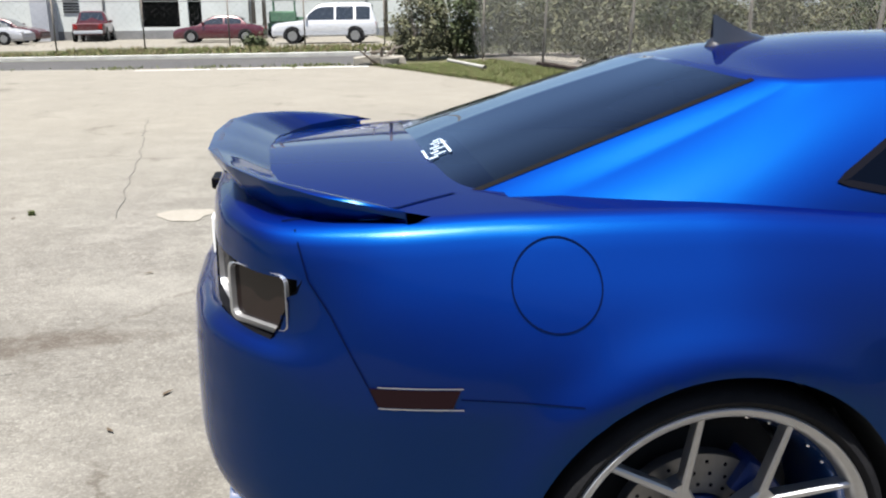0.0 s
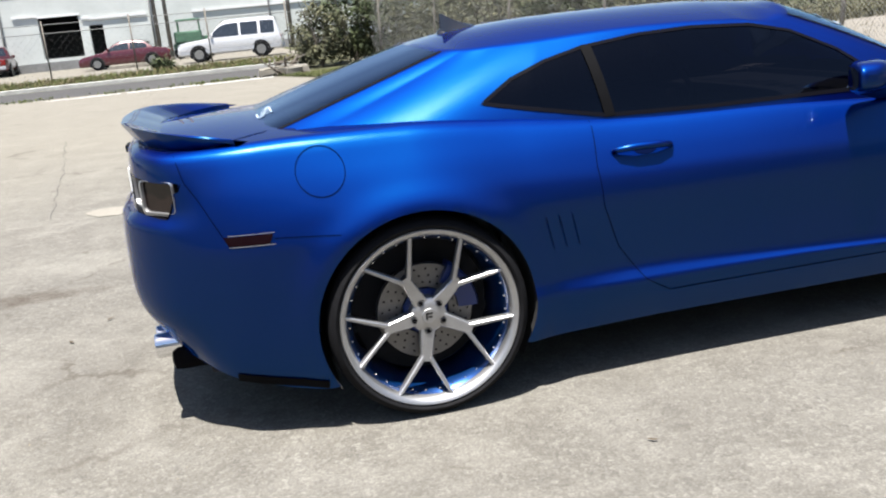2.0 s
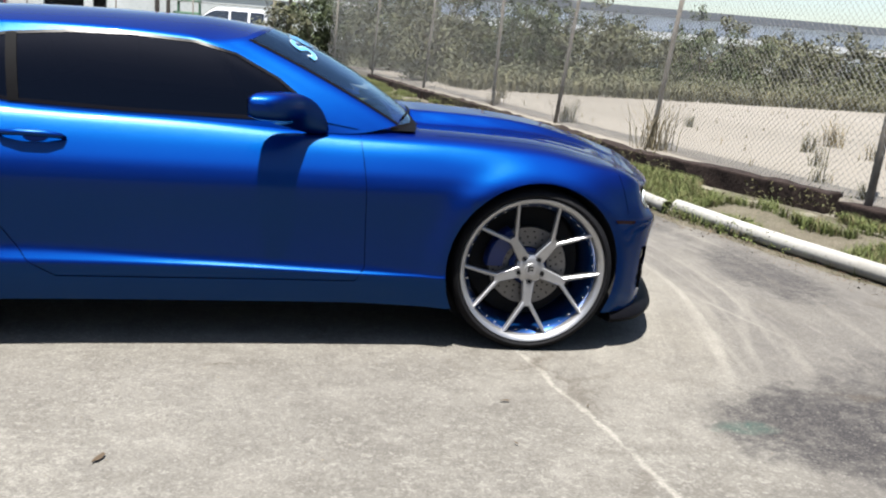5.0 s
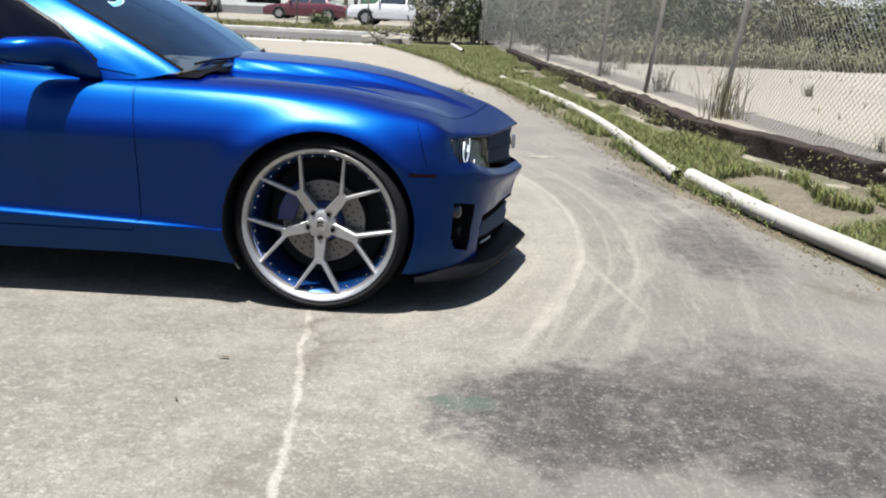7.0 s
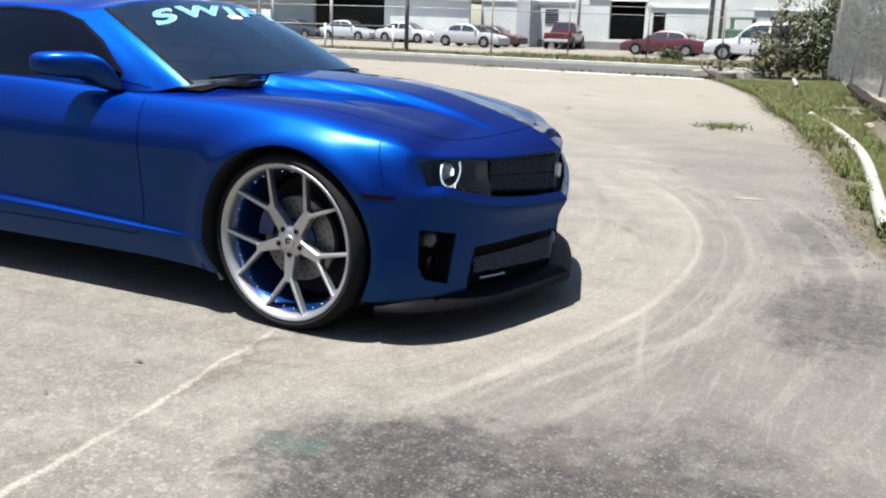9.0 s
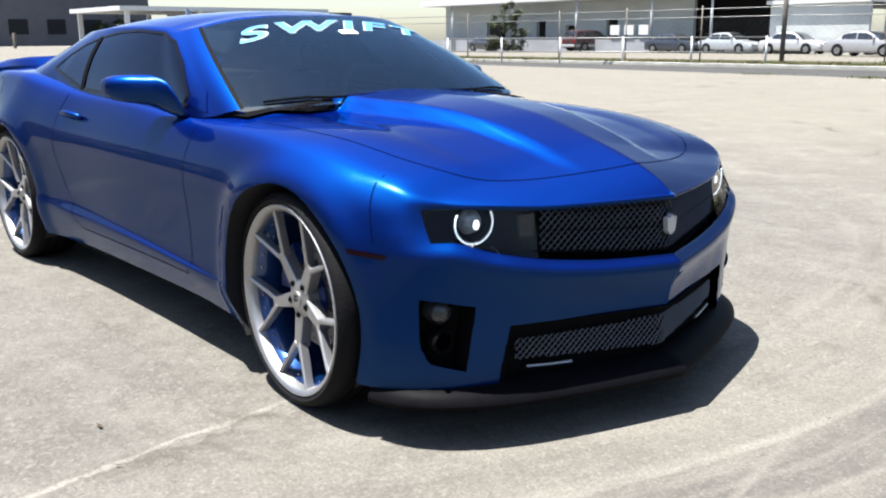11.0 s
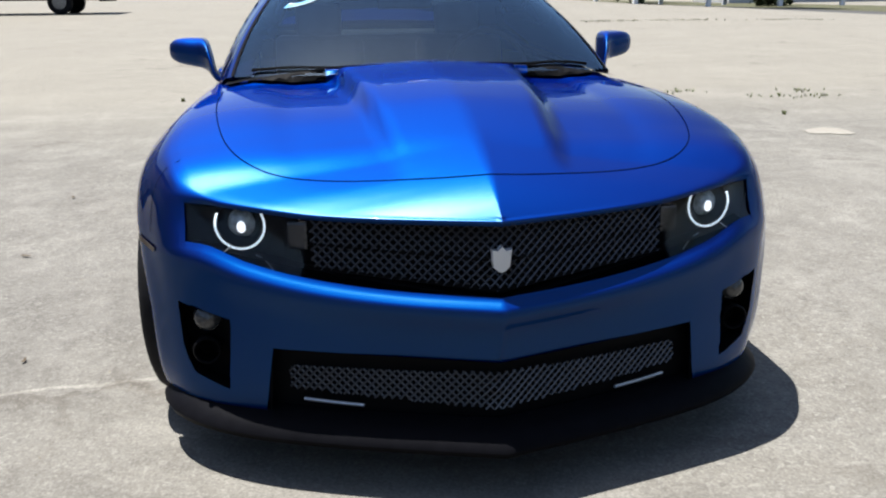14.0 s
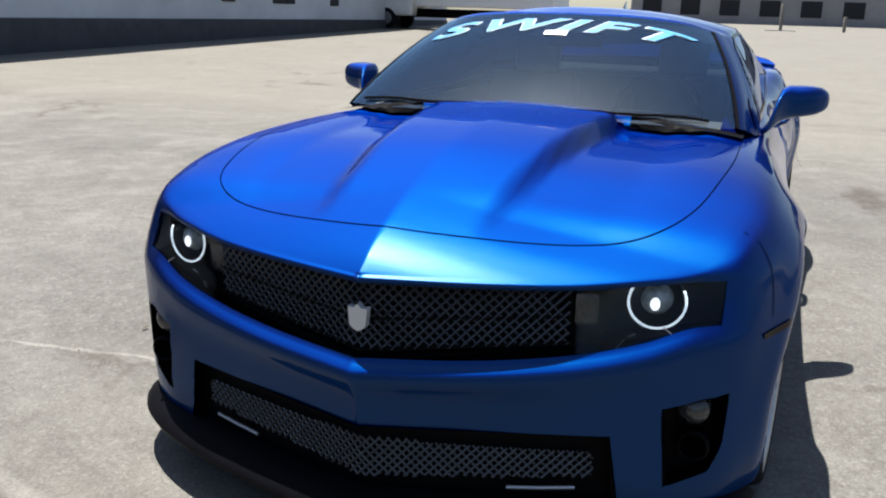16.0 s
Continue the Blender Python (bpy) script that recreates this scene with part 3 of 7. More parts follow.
def house_grid():
    base, top = np.array([k[0] for k in HOUSE]), np.array([k[1] for k in HOUSE])
    s = np.concatenate(([0], np.cumsum(np.linalg.norm(np.diff(base, axis=0), axis=1))))
    n, rows, roof = 300, 34, 22
    u = np.linspace(0, s[-1], n)
    b, t = catmull(s, base, u), catmull(s, top, u)
    b[0, 1] = b[-1, 1] = t[0, 1] = t[-1, 1] = 0
    key = np.interp(u, s, np.arange(len(HOUSE)))
    grid = np.zeros((n, rows + roof, 3))
    mid = (b + t) / 2
    out = mid - np.array([-.4, 0, .7])
    out[:, 0] *= 0.25
    out /= np.linalg.norm(out, axis=1)[:, None]
    bow = np.interp(key, (0, 3, 4, 8, 10, 11, 13), (.035, .020, .022, .022, -.012, .0, .012))
    for r in range(rows):
        f = r / (rows - 1)
        grid[:, r] = b + (t - b) * f + out * (bow * 4 * f * (1 - f))[:, None]
    edge = t
    zr = pchip((-1.25, -1.0, -.7, -.35, 0.0, 0.32), (1.258, 1.300, 1.322, 1.328, 1.324, 1.296), edge[:, 0])
    for k in range(roof):
        f = (k + 1) / roof
        grid[:, rows + k, 0] = edge[:, 0]
        grid[:, rows + k, 1] = edge[:, 1] * (1 - f)
        grid[:, rows + k, 2] = edge[:, 2] + (np.maximum(zr, edge[:, 2]) - edge[:, 2]) * (1 - (1 - f) ** 2.2)
    return grid, key, rows


H_GRID, H_KEY, H_ROWS = house_grid()


def house_panels():
    n, m = H_GRID.shape[:2]
    verts, index, faces, names = [], {}, [], []

    def vid(side, c, r):
        if abs(H_GRID[c, r, 1]) < 1e-5 or r == m - 1:
            side = 1
        if (side, c, r) not in index:
            x, y, z = H_GRID[c, r]
            index[side, c, r] = len(verts)
            verts.append((x, side * y, z))
        return index[side, c, r]

    for side in (-1, 1):
        for c in range(n - 1):
            k = (H_KEY[c] + H_KEY[c + 1]) / 2
            for r in range(m - 1):
                q = [vid(side, c, r), vid(side, c + 1, r), vid(side, c + 1, r + 1), vid(side, c, r + 1)]
                if side < 0:
                    q.reverse()
                clean = []
                for i in q:
                    if i not in clean:
                        clean.append(i)
                if len(clean) < 3:
                    continue
                x, y, z = np.mean([verts[i] for i in clean], axis=0)
                tag = "_right" if side < 0 else "_left"
                if r >= H_ROWS - 1:
                    name = "roof"
                elif k < 2.9:
                    name = "windscreen" if r < H_ROWS - 2 else "roof"
                elif k > 11.05:
                    name = "rear_window" if 1 <= r < H_ROWS - 2 else "roof"
                elif 3.6 < k < 10.5 and inside(WINDOW, (x, z)):
                    name = "door_window" if x > -.67 else "quarter_window"
                    name += tag
                else:
                    name = "roof_pillar" + tag
                faces.append(tuple(clean))
                names.append(name)
    whole = bpy.data.meshes.new("whole")
    whole.from_pydata(verts, [], faces)
    whole.update()
    normals = [Vector(v.normal) for v in whole.vertices]
    tree = BVHTree.FromPolygons([Vector(v) for v in verts], faces)
    glassy, solid = set(), set()
    for f, k in zip(faces, names):
        (glassy if "window_" in k or k.endswith("window_left") or "door_window" in k or "quarter" in k else solid).update(f)
    moved = list(verts)
    for i in glassy & solid:
        x, y, z = verts[i]
        d, c = nearest_on(WINDOW, (x, z))
        if d < 0.02:
            moved[i] = (c.x, y, c.y)
    return moved, faces, names, normals, tree


V, F, K, NRM, H_TREE = house_panels()
for kind in sorted(set(K)):
    pick = [f for f, k in zip(F, K) if k == kind]
    used = sorted({i for f in pick for i in f})
    at = {i: j for j, i in enumerate(used)}
    plain_name = kind.replace("_right", "").replace("_left", "")
    mt = {"windscreen": SCREEN, "rear_window": REARGLASS, "door_window": TINT, "quarter_window": TINT, "window_pillar": BLACK}.get(plain_name, PAINT)
    me = mesh_of(plain_name, [V[i] for i in used], [tuple(at[i] for i in f) for f in pick], mt, True)
    me.normals_split_custom_set_from_vertices([NRM[i] for i in used])
    ob = part(plain_name, me, None, car, {"windscreen": "clear windscreen with banner lettering", "door_window": "dark tinted door glass", "quarter_window": "dark tinted quarter glass", "rear_window": "dark tinted rear glass"}.get(plain_name, ""))
    if mt in (SCREEN,):
        ob.visible_shadow = False


def on_house(x, z, side=-1, out=0.0):
    p, nrm, *_ = H_TREE.ray_cast(Vector((x, side * 3, z)), Vector((0, -side, 0)))
    if p is None:
        p, nrm = Vector((x, side * .65, z)), Vector((0, side, 0))
    if nrm.y * side < 0:
        nrm = -nrm
    return p + nrm * out, nrm


def on_screen(x, y, out=0.0):
    p, nrm, *_ = H_TREE.ray_cast(Vector((x, y, 3)), Vector((0, 0, -1)))
    if p is None:
        p, nrm = Vector((x, y, 1.0)), Vector((0, 0, 1))
    if nrm.z < 0:
        nrm = -nrm
    return p + nrm * out, nrm


for side in (-1, 1):
    loop = [on_house(p.x, p.y, side, .003) for p in dense(WINDOW + WINDOW[:1])[:-1]]
    seam("window_trim", loop, .015, TRIM_BLACK, True, "black window surround")
    rows = [(-.688 + .03 * t, 1.205 - .25 * t) for t in np.linspace(0, 1, 14)]
    seam("window_pillar", [on_house(x, z, side, .0045) for x, z in rows], .040, BLACK, False, "black pillar between the side windows")


# ---- the car: wheels ----
def bar(p0, p1, w0, w1, d0, d1, thick=0.028, bevel=0.004):
    """A spoke's bar in the wheel's plane from p0 to p1, with a chamfered face; d: depth of its face."""
    (x0, z0), (x1, z1) = p0, p1
    t = Vector((x1 - x0, z1 - z0)).normalized()
    s = Vector((-t.y, t.x))
    v = []
    for (px, pz), w, d in (((x0, z0), w0, d0), ((x1, z1), w1, d1)):
        for off, dep in ((-w / 2, thick), (-w / 2, bevel), (-w / 2 + bevel, 0), (w / 2 - bevel, 0), (w / 2, bevel), (w / 2, thick)):
            v.append((px + s.x * off, d + dep, pz + s.y * off))
    f = [(i, i + 1, i + 7, i + 6) for i in range(5)] + [(0, 6, 11, 5), tuple(range(5, -1, -1)), tuple(range(6, 12))]
    return v, f


def disc(r, y, seg=32, cx=0.0, cz=0.0, dep=0.004, bevel=0.0015):
    v, f = revolve([(0.0005, y), (r - bevel, y), (r, y + bevel), (r, y + dep)], seg)
    return [(x + cx, yy, z + cz) for x, yy, z in v], f


def wheel_meshes():
    M = {}
    v, f = revolve([(.300, .05), (.316, .004), (.322, -.006), (.332, -.011), (.345, -.004), (.355, .012), (.360, .034), (.360, .120), (.360, .215), (.354, .235), (.340, .25), (.316, .25)], 96)
    M["tyre"] = smooth_by_angle(mesh_of("tyre", v, f, RUBBER), 40)
    grooves = [revolve([(.3602, y), (.3607, y + .004), (.3602, y + .008)], 96) for y in (.07, .12, .17)]
    cuts = []
    for k in range(72):
        a = 2 * math.pi * k / 72
        pts = [(.3612 * math.cos(a + da), y, .3612 * math.sin(a + da)) for da, y in ((0, .036), (.03, .066), (.034, .066), (.006, .036))]
        cuts.append((pts, [(0, 1, 2, 3)]))
    v, f = joined(grooves + cuts)
    M["tread"] = mesh_of("tread", v, f, GAP)
    v, f = revolve([(.319, .006), (.319, -.004), (.315, -.008), (.304, -.004), (.297, .004), (.293, .016), (.291, .034), (.286, .036)], 96)
    M["rim"] = smooth_by_angle(mesh_of("rim", v, f, BRUSHED), 50)
    v, f = revolve([(.291, .030), (.283, .040), (.272, .062), (.262, .12), (.262, .23)], 72)
    M["barrel"] = smooth_by_angle(mesh_of("barrel", v, f, BARREL), 50)
    bolts = []
    for k in range(35):
        a = 2 * math.pi * (k + .5) / 35
        bolts.append(disc(.0042, .042, 8, .281 * math.cos(a), .281 * math.sin(a), .010))
    v, f = joined(bolts)
    M["bolts"] = mesh_of("bolts", v, f, CHROME)
    pieces = []
    fork = 0.166
    pieces.append(bar((0.030, 0), (fork, 0), .056, .036, .040, .026, .040))
    for s in (-1, 1):
        a = s * radians(18.5)
        pieces.append(bar((fork - .014, s * .011), (.298 * math.cos(a), .298 * math.sin(a)), .018, .013, .026, .003, .030))
    v, f = joined(pieces)
    M["spoke"] = mesh_of("spoke", v, f, BRUSHED)
    v, f = revolve([(.0005, .034), (.030, .034), (.052, .037), (.064, .044), (.066, .10)], 40)
    M["hub"] = smooth_by_angle(mesh_of("hub", v, f, BRUSHED), 30)
    v, f = disc(.027, .029, 32, dep=.008)
    M["centre_cap"] = mesh_of("centre_cap", v, f, BRUSHED)
    mark = [bar((-.010, -.012), (-.010, .012), .006, .006, .0275, .0275, .002, .0005), bar((-.010, .010), (.012, .010), .006, .006, .0275, .0275, .002, .0005), bar((-.004, -.002), (.010, -.004), .006, .006, .0275, .0275, .002, .0005)]
    v, f = joined(mark)
    M["cap_mark"] = mesh_of("cap_mark", v, f, BLACK)
    v, f = joined([disc(.0085, .024, 6, dep=.03), revolve([(.0085, .036), (.0115, .0295), (.0135, .031), (.0135, .05)], 16)])
    M["lug_nut"] = mesh_of("lug_nut", v, f, LIP)
    v, f = revolve([(.080, .108), (.088, .100), (.172, .100), (.174, .104), (.174, .128), (.088, .128)], 64)
    M["brake_disc"] = smooth_by_angle(mesh_of("brake_disc", v, f, DISC), 30)
    holes = []
    for k in range(24):
        a = 2 * math.pi * k / 24
        for r, o in ((.105, 0), (.13, .08), (.155, .16)):
            holes.append(disc(.0042, .0992, 8, r * math.cos(a + o), r * math.sin(a + o), .001, .0003))
    v, f = joined(holes)
    M["disc_holes"] = mesh_of("disc_holes", v, f, GAP)
    v, f = revolve([(.0005, .080), (.070, .082), (.082, .095), (.084, .128)], 32)
    M["bell"] = smooth_by_angle(mesh_of("bell", v, f, CALIPER), 30)
    v, f = [], []
    for k in range(13):
        a = radians(-30 + 60 * k / 12)
        for r, d in ((.118, .078), (.186, .074), (.192, .082), (.192, .150), (.118, .150)):
            v.append((r * math.cos(a), d, r * math.sin(a)))
    f = [(5 * k + c, 5 * k + (c + 1) % 5, 5 * k + 5 + (c + 1) % 5, 5 * k + 5 + c) for k in range(12) for c in range(5)] + [tuple(range(5)), tuple(60 + c for c in range(5))]
    me = smooth_by_angle(mesh_of("caliper", v, f, CALIPER), 40)
    M["caliper"] = me
    v, f = revolve([(.0005, .2), (.25, .2), (.25, .21)], 32)
    M["inner_plate"] = mesh_of("inner_plate", v, f, WELL)
    return M


WHEEL = wheel_meshes()
for hx in HUBS:
    for side in (-1, 1):
        w = part("wheel", WHEEL["tyre"], None, car, "very low profile tyre on a large silver five-spoke wheel")
        w.location = (hx, side * (.912 if hx > 0 else .935), HUB_Z)
        turn = -4.0 if hx > 0 else 0.0
        w.rotation_euler = (0, 0, radians(turn) + (0 if side < 0 else math.pi))
        for name in ("tread", "rim", "barrel", "bolts", "hub", "centre_cap", "cap_mark", "brake_disc", "disc_holes", "bell", "inner_plate"):
            o = part(name, WHEEL[name], None, w, {"barrel": "blue painted inner rim with silver bolts", "brake_disc": "drilled steel brake disc"}.get(name, ""))
            if name in ("bolts", "disc_holes", "tread"):
                tagged(o, kind="stuff")
        c = part("caliper", WHEEL["caliper"], None, w)
        c.rotation_euler = (0, radians(-150 if hx > 0 else -30) if side < 0 else radians(-30 if hx > 0 else -150), 0)
        spin = radians(9 if hx < 0 else 1.5)
        for k in range(5):
            a = math.pi / 2 + spin + 2 * math.pi * k / 5
            sp = part("spoke", WHEEL["spoke"], None, w)
            sp.rotation_euler = (0, a, 0)
            nut = part("lug_nut", WHEEL["lug_nut"], None, w)
            nut.location = (.055 * math.cos(a), .006, -.055 * math.sin(a))
        # the well round the wheel
        r = ARCH_R + .004
        pts = []
        arc = np.linspace(radians(-32), radians(212), 40)
        v, f = [], []
        for a in arc:
            for yy in (.955, .58):
                v.append((hx + r * math.cos(a), side * yy, HUB_Z + r * math.sin(a)))
        # the outer edge follows the body so that it meets the panel's border
        for i, a in enumerate(arc):
            x, z = hx + r * math.cos(a), HUB_Z + r * math.sin(a)
            p, _ = on_side(hx + ARCH_R * math.cos(a), max(z, .20), side)
            v[2 * i] = (x, p.y - side * .002, z)
        f = [(2 * i, 2 * i + 2, 2 * i + 3, 2 * i + 1) for i in range(len(arc) - 1)]
        part("wheel_well", mesh_of("wheel_well", v, f, WELL), None, car)
        v, f = revolve([(.0005, 0), (r, 0), (r, .003)], 40)
        back = part("wheel_well_wall", mesh_of("wheel_well_wall", v, f, WELL), None, car)
        back.location = (hx, side * .585, HUB_Z)

# ---- the car: underside and cabin ----
part("underbody", box_bm(-2.2, -.60, .17, 1.95, .60, .26, .02), WELL, car)
for side in (-1, 1):
    part("underbody", box_bm(-1.02, side * .74 - .1, .20, 1.02, side * .74 + .08, .28, .01), WELL, car)
part("firewall", box_bm(.80, -.66, .25, .84, .66, .925), WELL, car)
part("cabin_floor", box_bm(-1.75, -.72, .28, .82, .72, .32), DASH, car)
for side in (-1, 1):
    part("door_lining", box_bm(-1.1, side * .735 - .02, .32, .80, side * .735 + .02, .90, .01), DASH, car)
part("parcel_shelf", box_bm(-1.80, -.62, .98, -1.15, .62, 1.0, .008), DASH, car)
part("rear_seat", box_bm(-1.20, -.62, .35, -1.02, .62, 1.0, .05, 3), SEATS, car)
part("dashboard", box_bm(.30, -.70, .62, .82, .70, .905, .06, 4), DASH, car)
for side in (-1, 1):
    s = part("seat", box_bm(-.55, side * .37 - .24, .34, .05, side * .37 + .24, .52, .06, 3), SEATS, car, "grey leather front seat")
    b = box_bm(-.09, -.23, 0, .06, .23, .56, .05, 3)
    bmesh.ops.transform(b, matrix=pose(-.50, side * .37, .46, 0, -14, 0), verts=b.verts)
    part("backrest", b, SEATS, s)
    b = box_bm(-.05, -.12, 0, .04, .12, .17, .04, 3)
    bmesh.ops.transform(b, matrix=pose(-.66, side * .37, 1.01, 0, -10, 0), verts=b.verts)
    part("headrest", b, SEATS, s)
v, f = tube([(0, .175 * math.cos(a), .175 * math.sin(a)) for a in np.linspace(0, 2 * math.pi, 36, endpoint=False)], .014, 8, True)
v2, f2 = tube([(0, -.17, 0), (.03, 0, -.01), (0, .17, 0)], .016, 8)
v3, f3 = tube([(.03, 0, 0), (0, 0, -.17)], .016, 8)
v, f = joined([(v, f), (v2, f2), (v3, f3)])
wheel_rim = part("steering_wheel", mesh_of("steering_wheel", v, f, DASH, True), None, car, "dark steering wheel")
wheel_rim.location, wheel_rim.rotation_euler = (.20, .37, .90), (0, radians(-24), 0)
part("rear_view_mirror", box_bm(.16, -.12, 1.16, .19, .12, 1.22, .012), BLACK, car)


# ---- the car: front end ----
PLAN = np.array([k[0] for k in BODY_KEYS])


def plan_x(y, inset=0.0):
    """How far ahead the front's widest line lies at that distance from the middle."""
    k = PLAN[:8]
    return float(pchip(k[:, 1], k[:, 0], [min(abs(y), .93)])[0]) - inset


n, m = GRID.shape[:2]
for side in (-1, 1):
    v, f, at = [], [], {}
    for c in range(n - 1):
        for r in range(ROW_AT[6], ROW_AT[8]):
            q = [(c, r), (c + 1, r), (c + 1, r + 1), (c, r + 1)]
            mid = np.mean([GRID[i] for i in q], axis=0)
            if mid[0] > 1.9 and .47 < mid[1] < .770:
                for i in q:
                    if i not in at:
                        at[i] = len(v)
                        x, y, z = GRID[i]
                        v.append((x - .006, side * y, z))
                f.append(tuple(at[i] for i in (q if side > 0 else q[::-1])))
    part("headlight_lens", mesh_of("headlight_lens", v, f, LENS, True), None, car, "clear headlight cover")

# dark backing of the upper opening, in a shallow vee
v, f = [], []
ys = np.linspace(-.80, .80, 41)
for y in ys:
    x = plan_x(y, .10 if abs(y) < .5 else .12)
    for z in (.46, .700 + .02 * min(1, abs(y) / .7)):
        v.append((x, y, z))
f = [(2 * i, 2 * i + 2, 2 * i + 3, 2 * i + 1) for i in range(len(ys) - 1)]
part("grille_backing", mesh_of("grille_backing", v, f, BLACK), None, car)
for z, dz, ins in ((.505, .10, .040), (.693, .016, .066)):
    v = []
    for y in ys * .95:
        zz = z + dz * min(abs(y) / .7, 1)
        v += [(plan_x(y, ins + .03 * abs(y)), y, zz), (plan_x(y, .16), y, zz)]
    part("grille_frame", mesh_of("grille_frame", v, f, BLACK), None, car)


def mesh_grille(name, lo, hi, inset, pitch, wire, half, material, label):
    """Diamond wire mesh that follows the nose between two heights given over y."""
    pieces = []
    steps = int((2 * half + .4) / pitch)
    for sgn in (-1, 1):
        for i in range(steps):
            y0 = -half - .2 + i * pitch
            line = []
            zs = np.arange(.16, .76, .006)
            for z in zs:
                y = y0 + sgn * (z - .45) * .95
                if abs(y) <= half and lo(y) <= z <= hi(y):
                    line.append((plan_x(y, inset) + (.0015 if sgn > 0 else -.0015), y, z))
            if len(line) >= 2:
                pieces.append(tube([line[0], line[len(line) // 2], line[-1]] if len(line) > 2 else line, wire, 4, cap=False))
    v, f = joined(pieces)
    return part(name, mesh_of(name, v, f, material), None, car, label)


WIRE = plain("grille_wire", (.05, .05, .055), .35, .6, vary=0.1)
WIRE_LOW = plain("grille_wire_lower", (.085, .083, .085), .4, .7, vary=0.1)
mesh_grille("upper_grille", lambda y: np.interp(abs(y), (0, .47), (.525, .57)), lambda y: np.interp(abs(y), (0, .47), (.695, .705)), .065, .023, .0030, .455, WIRE, "black diamond mesh grille")
mesh_grille("lower_grille", lambda y: np.interp(abs(y), (0, .52), (.206, .238)), lambda y: np.interp(abs(y), (0, .52), (.312, .304)), .068, .021, .0030, .525, WIRE_LOW, "grey diamond mesh lower grille")
for lo, hi in (((.525, .535), (.57, .578)), ((.60, .607), (.632, .638)), ((.688, .696), (.697, .704))):
    v = []
    for y in np.linspace(-.46, .46, 25):
        a = abs(y) / .46
        v += [(plan_x(y, .062), y, lo[0] + (hi[0] - lo[0]) * a), (plan_x(y, .062), y, lo[1] + (hi[1] - lo[1]) * a)]
    part("grille_bar", mesh_of("grille_bar", v, [(2 * i, 2 * i + 2, 2 * i + 3, 2 * i + 1) for i in range(24)], BLACK), None, car)

# lower intake: black surround behind the mesh
v = []
ys = np.linspace(-.64, .64, 41)
for y in ys:
    for z, ins in ((.08, .085), (.20, .085), (.42, .085)):
        v.append((plan_x(y, ins), y, z))
f = [(3 * i + k, 3 * i + 3 + k, 3 * i + 4 + k, 3 * i + 1 + k) for i in range(40) for k in range(2)]
part("intake_backing", mesh_of("intake_backing", v, f, BLACK, True), None, car)
v = []
for y in ys[2:-2]:
    a = abs(y) / .565
    v += [(plan_x(y, .042), y, .345 + .015 * min(a, 1)), (plan_x(y, .090), y, .335 + .015 * min(a, 1))]
part("intake_edge", mesh_of("intake_edge", v, [(2 * i, 2 * i + 2, 2 * i + 3, 2 * i + 1) for i in range(36)], BLACK), None, car)
for side in (-1, 1):
    v = [(plan_x(.585, .038), side * .580, .10), (plan_x(.585, .030), side * .560, .360), (plan_x(.60, .09), side * .60, .360), (plan_x(.60, .09), side * .62, .10)]
    part("intake_edge", mesh_of("intake_edge", v, [(0, 1, 2, 3)], BLACK), None, car)
    b = [(plan_x(y, .062), side * y, z) for y, z in ((.336, .206), (.41, .209), (.488, .214))]
    v, f = tube(b, .005, 6)
    part("trim_strip", mesh_of("trim_strip", v, f, BRUSHED), None, car, "thin bright trim strip")

    # fog lamp recess
    ring = [on_front(side * p.x, p.y) for p in dense(FOG + FOG[:1], .03)[:-1]]
    k = len(ring)
    v = [p for p, _ in ring] + [p + Vector((-.07, 0, 0)) for p, _ in ring]
    f = [(i, (i + 1) % k, k + (i + 1) % k, k + i) for i in range(k)] + [tuple(range(k, 2 * k))]
    part("fog_recess", mesh_of("fog_recess", v, f, BLACK), None, car)
    v, f = revolve([(.0005, -.020), (.020, -.016), (.034, -.004), (.037, .004), (.037, .05)], 24)
    o = part("fog_lamp", smooth_by_angle(mesh_of("fog_lamp", v, f, plain("fog_glass", (.045, .047, .050), .12, .3, vary=.5, scale=90)), 50), None, car, "small round fog lamp")
    o.location, o.rotation_euler = (plan_x(.725, .060), side * .730, .412), (0, 0, math.pi / 2)
    v, f = revolve([(.030, -.01), (.034, -.014), (.038, -.008), (.030, .05)], 24)
    o = part("duct_ring", mesh_of("duct_ring", v, f, BLACK), None, car)
    o.location, o.rotation_euler = (plan_x(.735, .05), side * .737, .325), (0, 0, math.pi / 2)

    # headlight
    hx, hy, hz = 2.010, side * .628, .666
    v, f = tube([(0, .055 * math.cos(a), .055 * math.sin(a)) for a in np.linspace(radians(-208), radians(28), 48)], .0027, 8)
    lamp = part("headlight", mesh_of("headlight", v, f, HALO, True), None, car, "round headlight with a lit white halo ring")
    lamp.location, lamp.rotation_euler, lamp.scale = (hx, hy, hz), (0, 0, side * radians(12)), (1, 1.16, 1.14)
    v, f = revolve([(.034, .005), (.050, -.020), (.053, -.020), (.056, .0), (.056, .06)], 36)
    o = part("bowl", smooth_by_angle(mesh_of("bowl", v, f, LIP), 40), None, lamp)
    o.rotation_euler, o.location = (0, 0, math.pi / 2), (-.022, 0, 0)
    v, f = revolve([(.0005, -.030), (.016, -.025), (.028, -.012), (.034, .006)], 28)
    o = part("projector", smooth_by_angle(mesh_of("projector", v, f, PROJECTOR), 60), None, lamp, "bright projector lens")
    o.rotation_euler, o.location = (0, 0, math.pi / 2), (-.024, 0, 0)
    v, f = revolve([(.0005, 0), (.012, .001), (.013, .004)], 20)
    o = part("bulb", mesh_of("bulb", v, f, LAMP), None, lamp)
